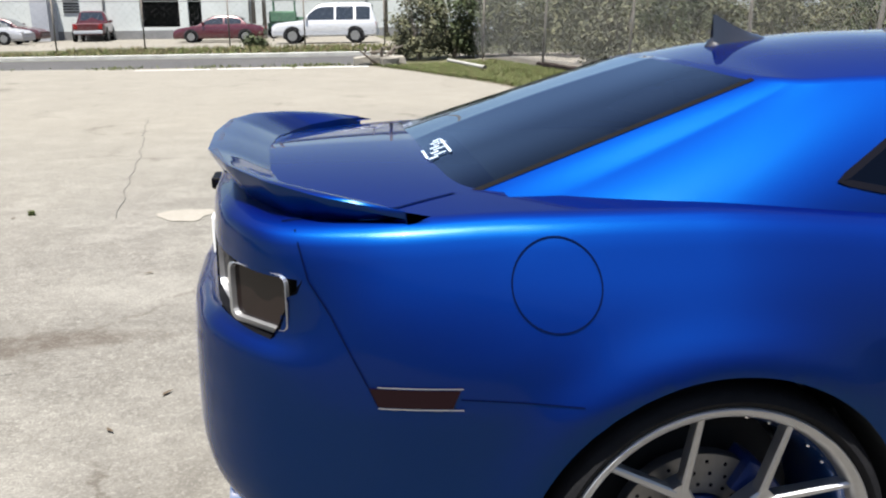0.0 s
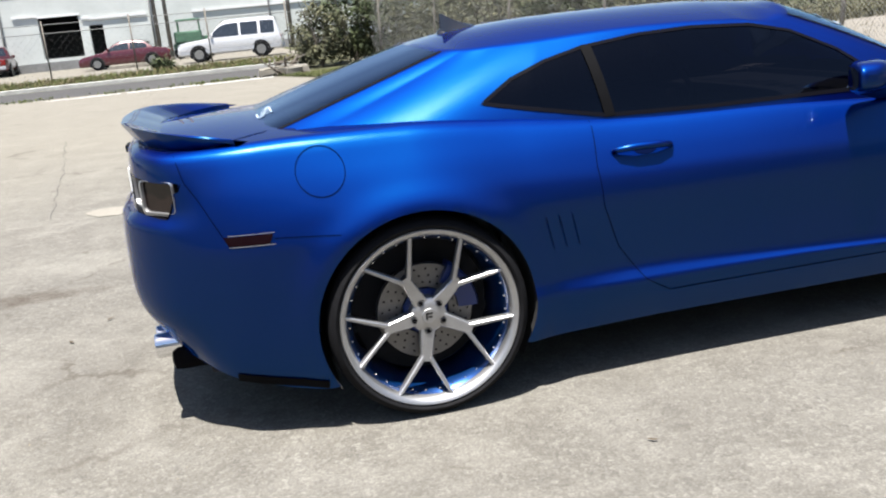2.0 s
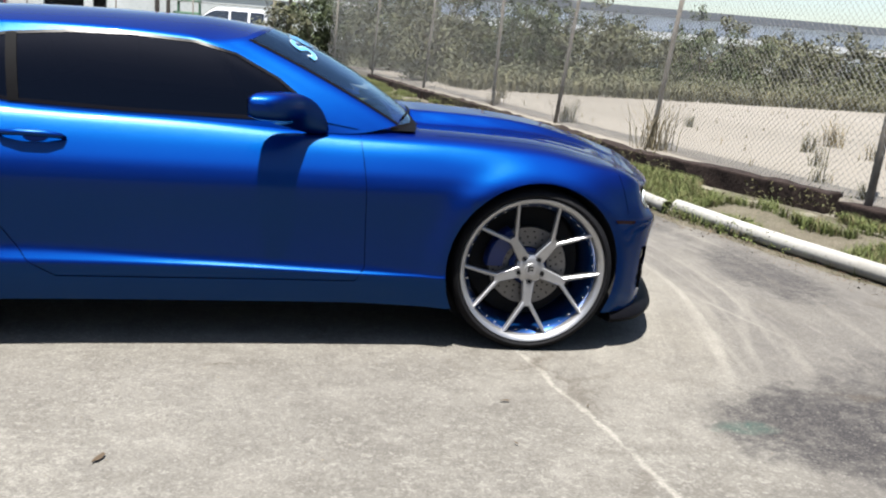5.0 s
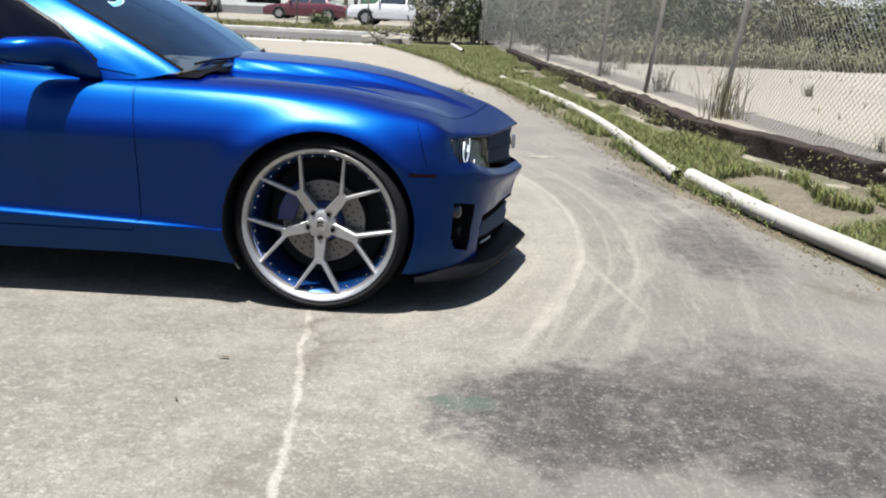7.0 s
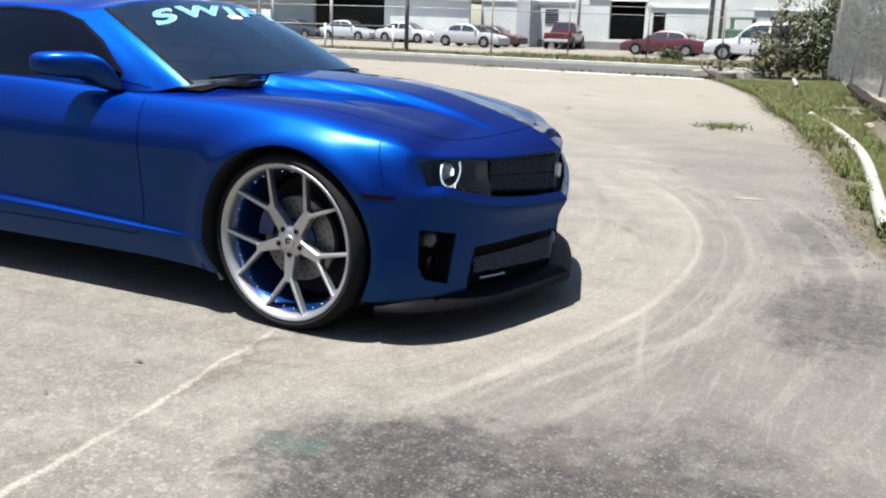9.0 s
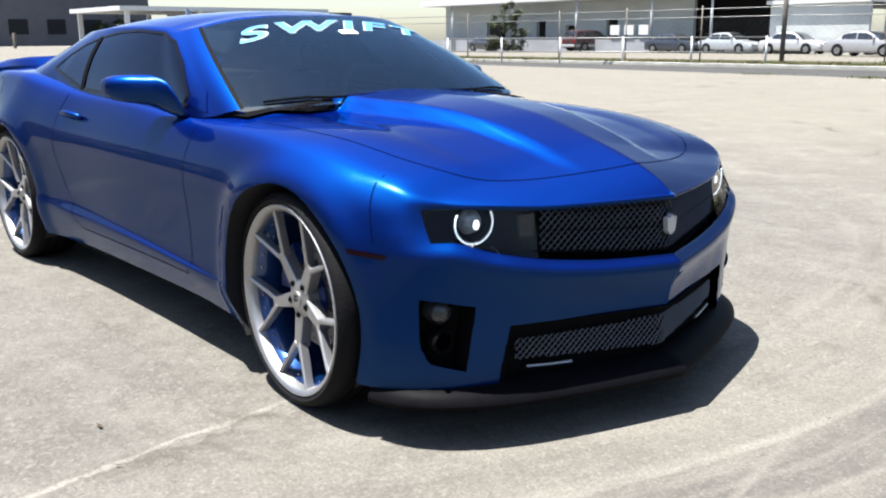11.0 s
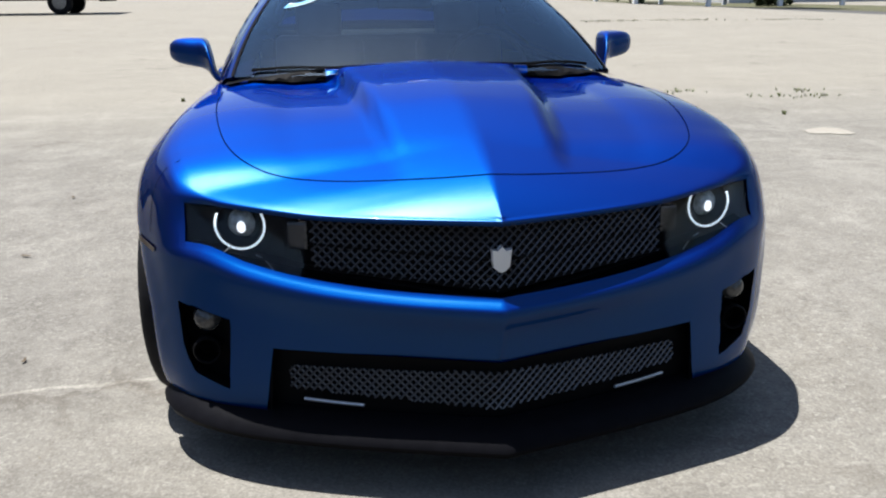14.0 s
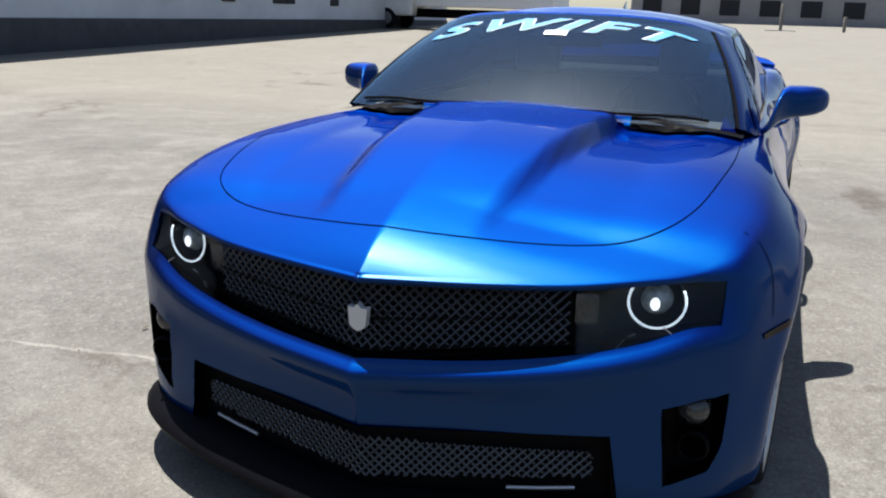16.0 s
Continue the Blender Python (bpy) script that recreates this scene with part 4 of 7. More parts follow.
    o.rotation_euler, o.location = (0, 0, math.pi / 2), (.0075, side * -.004, -.004)
    o.scale = (.75, 1, 1.05)
    for curve in (((.650, .620), (.668, .607), (.674, .594), (.666, .575)), ((.590, .595), (.574, .586), (.560, .570), (.548, .550))):
        arc = [(plan_x(.66, .04), side * y, z) for y, z in curve]
        v, f = tube(arc, .0016, 6)
        part("lamp_trim", mesh_of("lamp_trim", v, f, BRUSHED), None, car)
    b = box_bm(-.01, -.027, -.036, .012, .027, .036, .008)
    bmesh.ops.transform(b, matrix=pose(plan_x(.48, .085), side * .482, .650, 0, 0, side * 15), verts=b.verts)
    part("turn_lamp", b, plain("turn_lamp_clear", (.07, .07, .075), .25, .5, vary=.7, scale=90), car, "small clear turn lamp")
    b = box_bm(-.01, -.022, -.03, .016, .022, .03, .004)
    bmesh.ops.transform(b, matrix=pose(plan_x(.57, .16), side * .560, .665, 0, 0, side * 15), verts=b.verts)
    part("lamp_divider", b, LIP, car)

# shield badge
out = [(0, .033), (.010, .022), (.024, .024), (.022, .0), (.020, -.018), (.010, -.028), (0, -.032), (-.010, -.028), (-.020, -.018), (-.022, 0), (-.024, .024), (-.010, .022)]
bx = plan_x(0, .050)
v = [(bx + .006, y, .612 + z) for y, z in out] + [(bx - .01, y * 1.06, .612 + z * 1.06) for y, z in out]
k = len(out)
part("badge", mesh_of("badge", v, [tuple(range(k))] + [(i, i + k, (i + 1) % k + k, (i + 1) % k) for i in range(k)], plain("badge_silver", (.55, .55, .56), .45, .5, vary=.04)), None, car, "plain silver shield badge")

# splitter
pts = []
for y in np.linspace(-.90, .90, 61):
    a = abs(y)
    if a < .845:
        pts.append((plan_x(y) + .035 - .02 * (a / .845) ** 2, y))
pts = [(1.82, -.885), (1.88, -.872), (1.94, -.845)] + [p for p in pts if abs(p[1]) < .82] + [(1.94, .845), (1.88, .872), (1.82, .885)]
sec = []
for i, (x, y) in enumerate(pts):
    a, b = Vector(pts[max(i - 1, 0)]), Vector(pts[min(i + 1, len(pts) - 1)])
    t = (b - a).normalized()
    nx, ny = t.y, -t.x
    if nx * 1 + ny * (1 if y > 0 else -1) < 0:
        nx, ny = -nx, -ny
    for off, z in ((-.10, .185), (-.035, .178), (.0, .150), (.004, .138), (-.004, .122), (-.12, .120)):
        sec.append((x + nx * off, y + ny * off, z))
k = 6
f = [(i * k + j, (i + 1) * k + j, (i + 1) * k + j + 1, i * k + j + 1) for i in range(len(pts) - 1) for j in range(k - 1)]
f += [tuple(range(k)), tuple((len(pts) - 1) * k + j for j in range(k))]
part("front_splitter", smooth_by_angle(mesh_of("front_splitter", sec, f, LIP), 40), None, car, "matt black front splitter")


# ---- the car: flanks, glass and tail ----
def patch(corners, place, nu=10, nv=3):
    """A quad laid on the body: corners in the plane that place() takes."""
    a, b, c, d = [Vector(p) for p in corners]
    v, f = [], []
    for i in range(nu + 1):
        for j in range(nv + 1):
            s, t = i / nu, j / nv
            p = (a * (1 - s) + b * s) * (1 - t) + (d * (1 - s) + c * s) * t
            v.append(place(p.x, p.y)[0])
    f = [(i * (nv + 1) + j, (i + 1) * (nv + 1) + j, (i + 1) * (nv + 1) + j + 1, i * (nv + 1) + j + 1) for i in range(nu) for j in range(nv)]
    return v, f


for side in (-1, 1):
    place = lambda x, z: on_side(x, z, side, .004)
    v, f = patch([(-2.075, .733), (-1.915, .733), (-1.930, .700), (-2.060, .700)], place)
    part("side_marker", mesh_of("side_marker", v, f, AMBER), None, car, "dark smoked side marker lamp")
    for z in (.736, .698):
        seam("marker_trim", [on_side(x, z, side, .005) for x in np.linspace(-2.06, -1.91, 8)], .0022, BRUSHED)
    v, f = patch([(1.775, .598), (1.895, .586), (1.888, .572), (1.785, .582)], place)
    part("side_marker", mesh_of("side_marker", v, f, AMBER), None, car, "dark amber side marker lamp")
    # three gills behind the door
    for k in range(3):
        x = -.885 - .05 * k
        v, f = patch([(x, .655), (x + .003, .655), (x + .031, .535), (x + .028, .535)], lambda a, b: on_side(a, b, side, .005), 2, 12)
        part("gill", mesh_of("gill", v, f, SEAMC), None, car)
    # handle
    p, nrm = on_side(-.575, .832, side)
    # flat dark blue ellipse paints the shade of the hollow behind the handle
    rec = [on_side(-.565 + .044 * math.cos(a), .834 + .017 * math.sin(a), side, .0015)[0] for a in np.linspace(0, 2 * math.pi, 28, endpoint=False)]
    part("handle_recess", mesh_of("handle_recess", rec, [tuple(range(28))], SEAMC), None, car)
    pts = [on_side(-.695, .838, side, .002)[0], on_side(-.68, .838, side, .022)[0], on_side(-.62, .836, side, .034)[0], on_side(-.53, .834, side, .033)[0], on_side(-.475, .833, side, .02)[0], on_side(-.46, .832, side, .002)[0]]
    v, f = tube(pts, .0125, 10, taper=[.6, .9, 1.05, 1.1, .9, .6])
    part("door_handle", mesh_of("door_handle", v, f, PAINT, True), None, car)
    # mirror: (reach, rear, front, underside, top) from the foot to the outer end
    keys = np.array([(.785, .45, .53, .885, .905), (.805, .43, .535, .893, .930), (.825, .36, .515, .908, 1.000), (.845, .29, .475, .924, 1.047), (.875, .255, .435, .936, 1.057), (.925, .235, .400, .944, 1.057), (.970, .218, .362, .953, 1.053), (.997, .213, .325, .966, 1.042), (1.008, .219, .300, .977, 1.030), (1.013, .235, .275, .990, 1.016)])
    nv, nu = 26, 32
    shape = pchip(np.arange(len(keys)), keys, np.linspace(0, len(keys) - 1, nv))
    v = []
    for y, xr, xf, z0, z1 in shape:
        for q in range(nu):
            a = 2 * math.pi * q / nu
            c, d = math.cos(a), math.sin(a)
            x = (xr + xf) / 2 + (xf - xr) / 2 * math.copysign(abs(c) ** (.75 if c > 0 else .35), c)
            v.append((x, side * y, (z0 + z1) / 2 + (z1 - z0) / 2 * math.copysign(abs(d) ** .62, d)))
    f = [(i * nu + q, (i + 1) * nu + q, (i + 1) * nu + (q + 1) % nu, i * nu + (q + 1) % nu) for i in range(nv - 1) for q in range(nu)]
    f += [tuple(range(nu)), tuple((nv - 1) * nu + q for q in range(nu))]
    mir = part("wing_mirror", smooth_by_angle(mesh_of("wing_mirror", v, f, PAINT), 60), None, car, "blue wing mirror")
    b = []
    for t in np.linspace(0, 2 * math.pi, 28, endpoint=False):
        y = .925 + .066 * math.copysign(abs(math.cos(t)) ** .6, math.cos(t))
        b.append((float(np.interp(y, keys[:, 0], keys[:, 1])) - .003, side * y, 1.000 + .042 * math.copysign(abs(math.sin(t)) ** .7, math.sin(t))))
    part("mirror_glass", mesh_of("mirror_glass", b, [tuple(range(28))], CHROME), None, mir, "mirror glass")
    v, f = patch([(.50, .940), (.66, .915), (.60, .99), (.52, 1.02)], lambda a, b: on_house(a, b, side, .004), 6, 3)
    part("mirror_sail", mesh_of("mirror_sail", v, f, PAINT, True), None, car)
    # screen edge and roof gutter lines
    edge = []
    for r in range(0, H_ROWS, 2):
        c = int(np.argmin(abs(H_KEY - 2.95)))
        x, y, z = H_GRID[c, r]
        edge.append((Vector((x, side * y, z + .003)), Vector((.5, side * .5, .7)).normalized()))
    seam("screen_seal", edge, .016, BLACK)
    edge = []
    for r in range(0, H_ROWS, 2):
        c = int(np.argmin(abs(H_KEY - 11.0)))
        x, y, z = H_GRID[c, r]
        edge.append((Vector((x, side * y, z + .003)), Vector((-.5, side * .5, .7)).normalized()))
    seam("glass_seal", edge, .012, BLACK)
    # black cowl beside the bonnet's dome
    v, f = [], []
    for y in np.linspace(.375, .735, 16):
        xb = float(np.interp(y, (0, .35, .62, .72, .74), (.975, .960, .895, .835, .83)))
        for x in np.linspace(xb - .04, .950 - .045 * max(0, (y - .5) / .235), 6):
            p, _ = on_top(x, side * y, .012)
            v.append(p)
    f = [(6 * i + j, 6 * i + 6 + j, 6 * i + 7 + j, 6 * i + 1 + j) for i in range(15) for j in range(5)]
    part("cowl_panel", mesh_of("cowl_panel", v, f, BLACK), None, car)
    # tail lamps
    ring = [on_front(side * p.x, p.y, 0, -1) for p in dense(TAIL + TAIL[:1], .03)[:-1]]
    k = len(ring)
    v = [p for p, _ in ring] + [p + Vector((.07, 0, 0)) for p, _ in ring]
    f = [(i, (i + 1) % k, k + (i + 1) % k, k + i) for i in range(k)] + [tuple(range(k, 2 * k))]
    part("lamp_recess", mesh_of("lamp_recess", v, f, LIP), None, car)
    for cy, hw, yaw in ((.690, .090, 40), (.480, .080, 14)):
        outline = []
        for q in range(4):
            for t in np.linspace(0, math.pi / 2, 5):
                a = t + q * math.pi / 2
                outline.append(((hw - .02) * (1 if q in (0, 3) else -1) + .02 * math.cos(a), .040 * (1 if q in (0, 1) else -1) + .02 * math.sin(a)))
        p, _ = on_front(side * cy, .862, 0, -1)
        k = len(outline)
        v = [(-.012, u, w) for u, w in outline] + [(-.015, u * .93 + side * .0055, w * .90 + .0055) for u, w in outline] + [(-.004, u * .92 + side * .006, w * .89 + .006) for u, w in outline]
        f = [(i, (i + 1) % k, k + (i + 1) % k, k + i) for i in range(k)] + [(k + i, k + (i + 1) % k, 2 * k + (i + 1) % k, 2 * k + i) for i in range(k)]
        bez = part("tail_lamp", mesh_of("tail_lamp", v, f, BRUSHED), None, car, "square tail lamp with a bright bezel")
        bez.location, bez.rotation_euler = (p.x + (.022 if cy > .6 else .026), side * cy, .862), (0, 0, side * -radians(yaw))
        part("lens", mesh_of("lens", v[2 * k:], [tuple(range(k))], SMOKED), None, bez, "dark smoked lens")
    # exhaust tips
    for dy in (.47, .57):
        v, f = revolve([(.036, .16), (.040, .0), (.044, -.004), (.046, .004), (.046, .16)], 28)
        o = part("exhaust_tip", smooth_by_angle(mesh_of("exhaust_tip", v, f, CHROME), 40), None, car, "round chrome exhaust tip")
        o.location, o.rotation_euler = (-2.375, side * dy, .305), (0, 0, -math.pi / 2)
for side in (-1, 1):
    seam("bumper_lip", [on_side(x, .232 - .052 * (x + 2.1) / .30, side, .004) for x in np.linspace(-2.10, -1.80, 14)], .034, LIP, label="black lower lip of the rear bumper")
part("rear_valance", box_bm(-2.33, -.62, .21, -2.0, .62, .32, .03), LIP, car)
# number plate without writing, and trunk emblem
part("number_plate", box_bm(-2.412, -.155, .815, -2.404, .155, .905, .003), WHITE_TAG, car, "pale number plate")
for y in (-.10, -.06, -.02, .03, .07, .11):
    part("plate_bar", box_bm(-2.4145, y - .012, .835, -2.412, y + .012, .885), DASH, car)
part("trunk_emblem", box_bm(-2.418, -.05, .955, -2.39, .05, .985, .008, 3), LIP, car)

# spoiler
v, f = [], []
ys = np.concatenate((np.linspace(-.79, -.6, 14), np.linspace(-.58, .58, 30), np.linspace(.6, .79, 14)))
for y in ys:
    a = abs(y)
    xr, zr = np.interp(a, (0, .3, .5, .65, .74, .79), (-2.405, -2.390, -2.335, -2.250, -2.15, -2.000)), np.interp(a, (0, .3, .5, .65, .74, .79), (1.094, 1.094, 1.090, 1.078, 1.062, 1.036))
    xf = np.interp(a, (0, .3, .5, .60, .66, .72, .79), (-2.27, -2.255, -2.215, -2.16, -2.10, -2.04, -1.992))
    lid = lambda x: on_top(max(x, -2.34), math.copysign(min(a, .70), y))[0].z
    zf = lid(xf) + np.interp(a, (0, .45, .60, .70, .79), (.002, .003, .016, .022, .010))
    low = np.interp(a, (0, .68, .72, .79), (.0, .0, .010, .014))
    xm = xf * .5 + xr * .5
    for px, pz in ((xf, zf - .024), (xf, zf), (xm, zf * .42 + zr * .58 + .002), (xf * .15 + xr * .85, zf * .12 + zr * .88 + .004), (xr, zr), (xr + .004, zr - .012), (xr + .05, lid(xr + .05) - .012 + low), (xm, lid(xm) - .014 + low)):
        v.append((px, y, pz))
k = 8
f = [(i * k + j, (i + 1) * k + j, (i + 1) * k + (j + 1) % k, i * k + (j + 1) % k) for i in range(len(ys) - 1) for j in range(k)]
f += [tuple(range(k))[::-1], tuple((len(ys) - 1) * k + j for j in range(k))]
part("spoiler", smooth_by_angle(mesh_of("spoiler", v, f, PAINT), 38), None, car, "blue rear spoiler on the trunk")

# roof fin
v, f = [], []
for x, w, h in ((-.915, .002, .0), (-.93, .020, .010), (-.97, .030, .024), (-1.01, .031, .044), (-1.04, .028, .064), (-1.062, .022, .080), (-1.075, .014, .085), (-1.068, .018, .052), (-1.062, .026, .030), (-1.085, .024, .018), (-1.095, .010, .0)):
    base = on_screen(max(x, -1.07), 0, -.004)[0]
    for yy, hh in ((-w, 0), (-w * .55, h * .45), (-w * .12, h), (w * .12, h), (w * .55, h * .45), (w, 0)):
        v.append((x, yy, base.z + hh))
k = 6
f = [(i * k + j, (i + 1) * k + j, (i + 1) * k + j + 1, i * k + j + 1) for i in range(10) for j in range(k - 1)]
part("roof_fin", smooth_by_angle(mesh_of("roof_fin", v, f, plain("gloss_black", (.01, .01, .012), .12, coat=1.0, vary=0)), 50), None, car, "glossy black roof antenna fin")

# wipers
for y0, y1, dx in ((.62, .08, 0), (-.10, -.64, .0)):
    pts = [on_screen(float(np.interp(abs(y), (0, .35, .62, .72), (.955, .940, .875, .815))) - .005, y, .009)[0] for y in np.linspace(y0, y1, 8)]
    v, f = tube(pts, .0055, 6)
    part("wiper", mesh_of("wiper", v, f, BLACK), None, car)

# banner lettering on the windscreen
txt = bpy.data.curves.new("banner", "FONT")
txt.body, txt.align_x, txt.size, txt.shear, txt.space_character = "SWIFT", "CENTER", 1.0, 0.35, 1.25


def lettering(name, offset, lift, material, label=""):
    txt.offset = offset
    o = bpy.data.objects.new("tmp", txt)
    scene.collection.objects.link(o)
    bpy.context.view_layer.update()
    me = bpy.data.meshes.new_from_object(o.evaluated_get(bpy.context.evaluated_depsgraph_get()))
    bpy.data.objects.remove(o)
    bm = bmesh.new()
    bm.from_mesh(me)
    bmesh.ops.triangulate(bm, faces=bm.faces[:])
    bmesh.ops.subdivide_edges(bm, edges=[e for e in bm.edges if e.calc_length() > .2], cuts=2)
    xs = [v.co.x for v in bm.verts]
    mid, wid = (min(xs) + max(xs)) / 2, max(xs) - min(xs)
    for v in bm.verts:
        y = (v.co.x - mid) / wid * 1.04
        x = .492 - v.co.y * .150
        v.co = on_screen(x, y, lift)[0]
    bm.to_mesh(me)
    bm.free()
    me.materials.clear()
    me.materials.append(material)
    return part(name, me, None, car, label)


lettering("banner_edge", .038, .003, DECAL_EDGE)
lettering("banner", 0.012, .0045, DECAL, "light blue banner lettering on the windscreen")
v, f = patch([(.500, -.045), (.500, .045), (.535, .045), (.535, -.045)], lambda a, b: on_screen(a, b, .004), 3, 3)
part("screen_sticker", mesh_of("screen_sticker", v, f, WHITE_TAG), None, car)
# small unreadable script low on the rear glass
for k, (x, y, w, h) in enumerate(((-1.890, -.31, .022, .012), (-1.875, -.29, .028, .010), (-1.880, -.265, .020, .014), (-1.870, -.24, .030, .010), (-1.875, -.215, .022, .014), (-1.862, -.19, .030, .010), (-1.867, -.165, .022, .012), (-1.858, -.14, .018, .014), (-1.842, -.23, .006, .16), (-1.895, -.25, .006, .10))):
    v, f = patch([(x, y - h / 2), (x, y + h / 2), (x + w, y + h / 2), (x + w, y - h / 2)], lambda a, b: on_screen(a, b, .004), 2, 4)
    part("glass_script", mesh_of("glass_script", v, f, DECAL_EDGE), None, car)


# ---- ground ----
def edge_line(y):
    """Where the timber edging runs."""
    return float(np.interp(y, (-12, -3, -.5, 2.05, 4.4, 7.3, 9.9, 13, 21.9, 26), (6.9, 5.75, 5.35, 4.97, 4.24, 4.10, 3.86, 3.5, 3.0, 2.7)))


def pipe_x(y):
    """Where the drain pipe lies."""
    return float(np.interp(y, (-12, -2.2, -.75, .45, 1.35, 2.4, 3.9, 5.4, 6.9, 8.7, 10.3, 12.1, 20, 26), (6.2, 4.75, 4.42, 4.12, 3.92, 3.74, 3.63, 3.59, 3.50, 3.30, 3.05, 2.75, 2.0, 1.5)))


def lot_edge(y):
    """Where the concrete breaks off into the verge."""
    return float(np.interp(y, (-12, -2.2, .45, 2, 3, 4.6, 6.2, 7.8, 10, 12.5, 15.6, 20.5, 23), (5.9, 4.60, 3.98, 3.58, 3.42, 3.3, 3.1, 2.8, 2.55, 1.95, 1.5, .2, -.6)))


def sstep(a, b, x):
    t = min(max((x - a) / (b - a), 0), 1)
    return t * t * (3 - 2 * t)


def height(x, y):
    e = edge_line(y)
    z = 0.10 * sstep(pipe_x(y) + .02, max(e - .12, pipe_x(y) + .1), x) + 0.14 * sstep(e + .13, e + .20, x)
    z *= 1 - sstep(21, 27, y)
    rise = 0.016 * min(max(-x - 4, 0), 90) * (1 - sstep(10, 32, y))
    return z + rise


def lot_marks(nt, tc, noise_tex, ramp, mix, col):
    """Grey strip, dusty far side, joints, oil stains and tyre scuffs of the lot."""
    N, L = nt.nodes, nt.links

    def m(op, a, b=0.0, clamp=False):
        n = N.new("ShaderNodeMath")
        n.operation, n.use_clamp = op, clamp
        for k, val in ((0, a), (1, b)):
            if isinstance(val, (int, float)):
                n.inputs[k].default_value = val
            else:
                L.new(val, n.inputs[k])
        return n.outputs[0]

    sp = N.new("ShaderNodeSeparateXYZ")
    L.new(tc.outputs["Object"], sp.inputs[0])
    x, y = sp.outputs[0], sp.outputs[1]
    warp = m("SUBTRACT", noise_tex(1.1, 9, .68), .5)
    warp2 = m("SUBTRACT", noise_tex(1.7, 9, .68), .5)
    fine = m("SUBTRACT", noise_tex(9.0, 6, .6), .5)
    xw, yw = m("ADD", x, m("MULTIPLY", warp, .8)), m("ADD", y, m("MULTIPLY", warp2, .8))
    # pale worn patches
    pale = m("MULTIPLY", ramp(noise_tex(1.9, 11, .74), .50, .66), ramp(xw, 2.4, 1.6))
    col = mix(m("MULTIPLY", pale, .55), col, (0.225, 0.214, 0.190))
    # brown dirt in drifts
    drift = m("MULTIPLY", ramp(noise_tex(.9, 12, .76), .47, .60), ramp(noise_tex(4.2, 8, .7), .36, .62, .35, 1.0))
    col = mix(m("MULTIPLY", drift, .30), col, (0.070, 0.062, 0.052))
    # broad pale and dark fields
    col = mix(m("MULTIPLY", ramp(noise_tex(.42, 12, .70), .44, .60), .34), col, (0.092, 0.086, 0.076))
    col = mix(m("MULTIPLY", ramp(noise_tex(.75, 12, .72), .52, .66), .42), col, (0.235, 0.224, 0.198))
    # dusty far side
    far = m("MAXIMUM", ramp(yw, 3.5, 10.0), ramp(xw, -3.2, -7.0))
    col = mix(m("MULTIPLY", far, .62), col, (0.186, 0.170, 0.138))
    # grey asphalt strip by the verge
    grey = m("MULTIPLY", ramp(m("ADD", xw, m("MULTIPLY", m("POWER", m("ABSOLUTE", m("SUBTRACT", y, .9)), 2.0), .05)), 2.45, 2.85), ramp(yw, 12.0, 6.0))
    patchy = ramp(noise_tex(1.5, 11, .72), .40, .62, .30, 1.0)
    col = mix(m("MULTIPLY", m("MULTIPLY", grey, patchy), .85), col, (0.074, 0.069, 0.065))
    # streaks along the strip
    streak = N.new("ShaderNodeTexNoise")
    mp = N.new("ShaderNodeMapping")
    mp.inputs["Scale"].default_value = (9.0, .7, 1.0)
    mp.inputs["Rotation"].default_value = (0, 0, .12)
    L.new(tc.outputs["Object"], mp.inputs["Vector"])
    L.new(mp.outputs["Vector"], streak.inputs["Vector"])
    streak.inputs["Detail"].default_value = 6
    col = mix(m("MULTIPLY", ramp(streak.outputs["Fac"], .54, .70), m("MULTIPLY", grey, .65)), col, (0.140, 0.128, 0.115))
    # oil stains
    grit = m("MULTIPLY", ramp(noise_tex(26, 5, .7), .34, .52, .5, 1.0), ramp(noise_tex(8.0, 8, .75), .36, .54, .40, 1.0))
    for cx, cy, rx, ry, k in ((2.32, -1.72, .34, .30, .75), (2.88, -1.76, .72, .36, .95), (2.05, -2.6, .50, .35, .35), (3.45, .5, .25, .6, .7), (3.3, 2.3, .2, .7, .55), (3.2, -1.6, .5, .5, .6)):
        d = m("ADD", m("POWER", m("ABSOLUTE", m("DIVIDE", m("SUBTRACT", xw, cx), rx)), 2.0), m("POWER", m("ABSOLUTE", m("DIVIDE", m("SUBTRACT", yw, cy), ry)), 2.0))
        d = m("ADD", d, m("ADD", m("MULTIPLY", fine, 3.0), m("MULTIPLY", warp, 2.0)))
        col = mix(m("MULTIPLY", m("MULTIPLY", ramp(d, 1.9, .5), grit), min(1.0, k * 1.2)), col, (0.013, 0.012, 0.015))
    # faded green paint
    d = m("ADD", m("POWER", m("ABSOLUTE", m("DIVIDE", m("SUBTRACT", m("ADD", x, m("MULTIPLY", fine, .22)), 2.03), .125)), 2.0), m("POWER", m("ABSOLUTE", m("DIVIDE", m("SUBTRACT", m("ADD", y, m("MULTIPLY", fine, .14)), -1.735), .055)), 2.0))
    col = mix(m("MULTIPLY", m("MULTIPLY", ramp(d, 1.6, .4), grit), .85), col, (0.022, 0.046, 0.038))
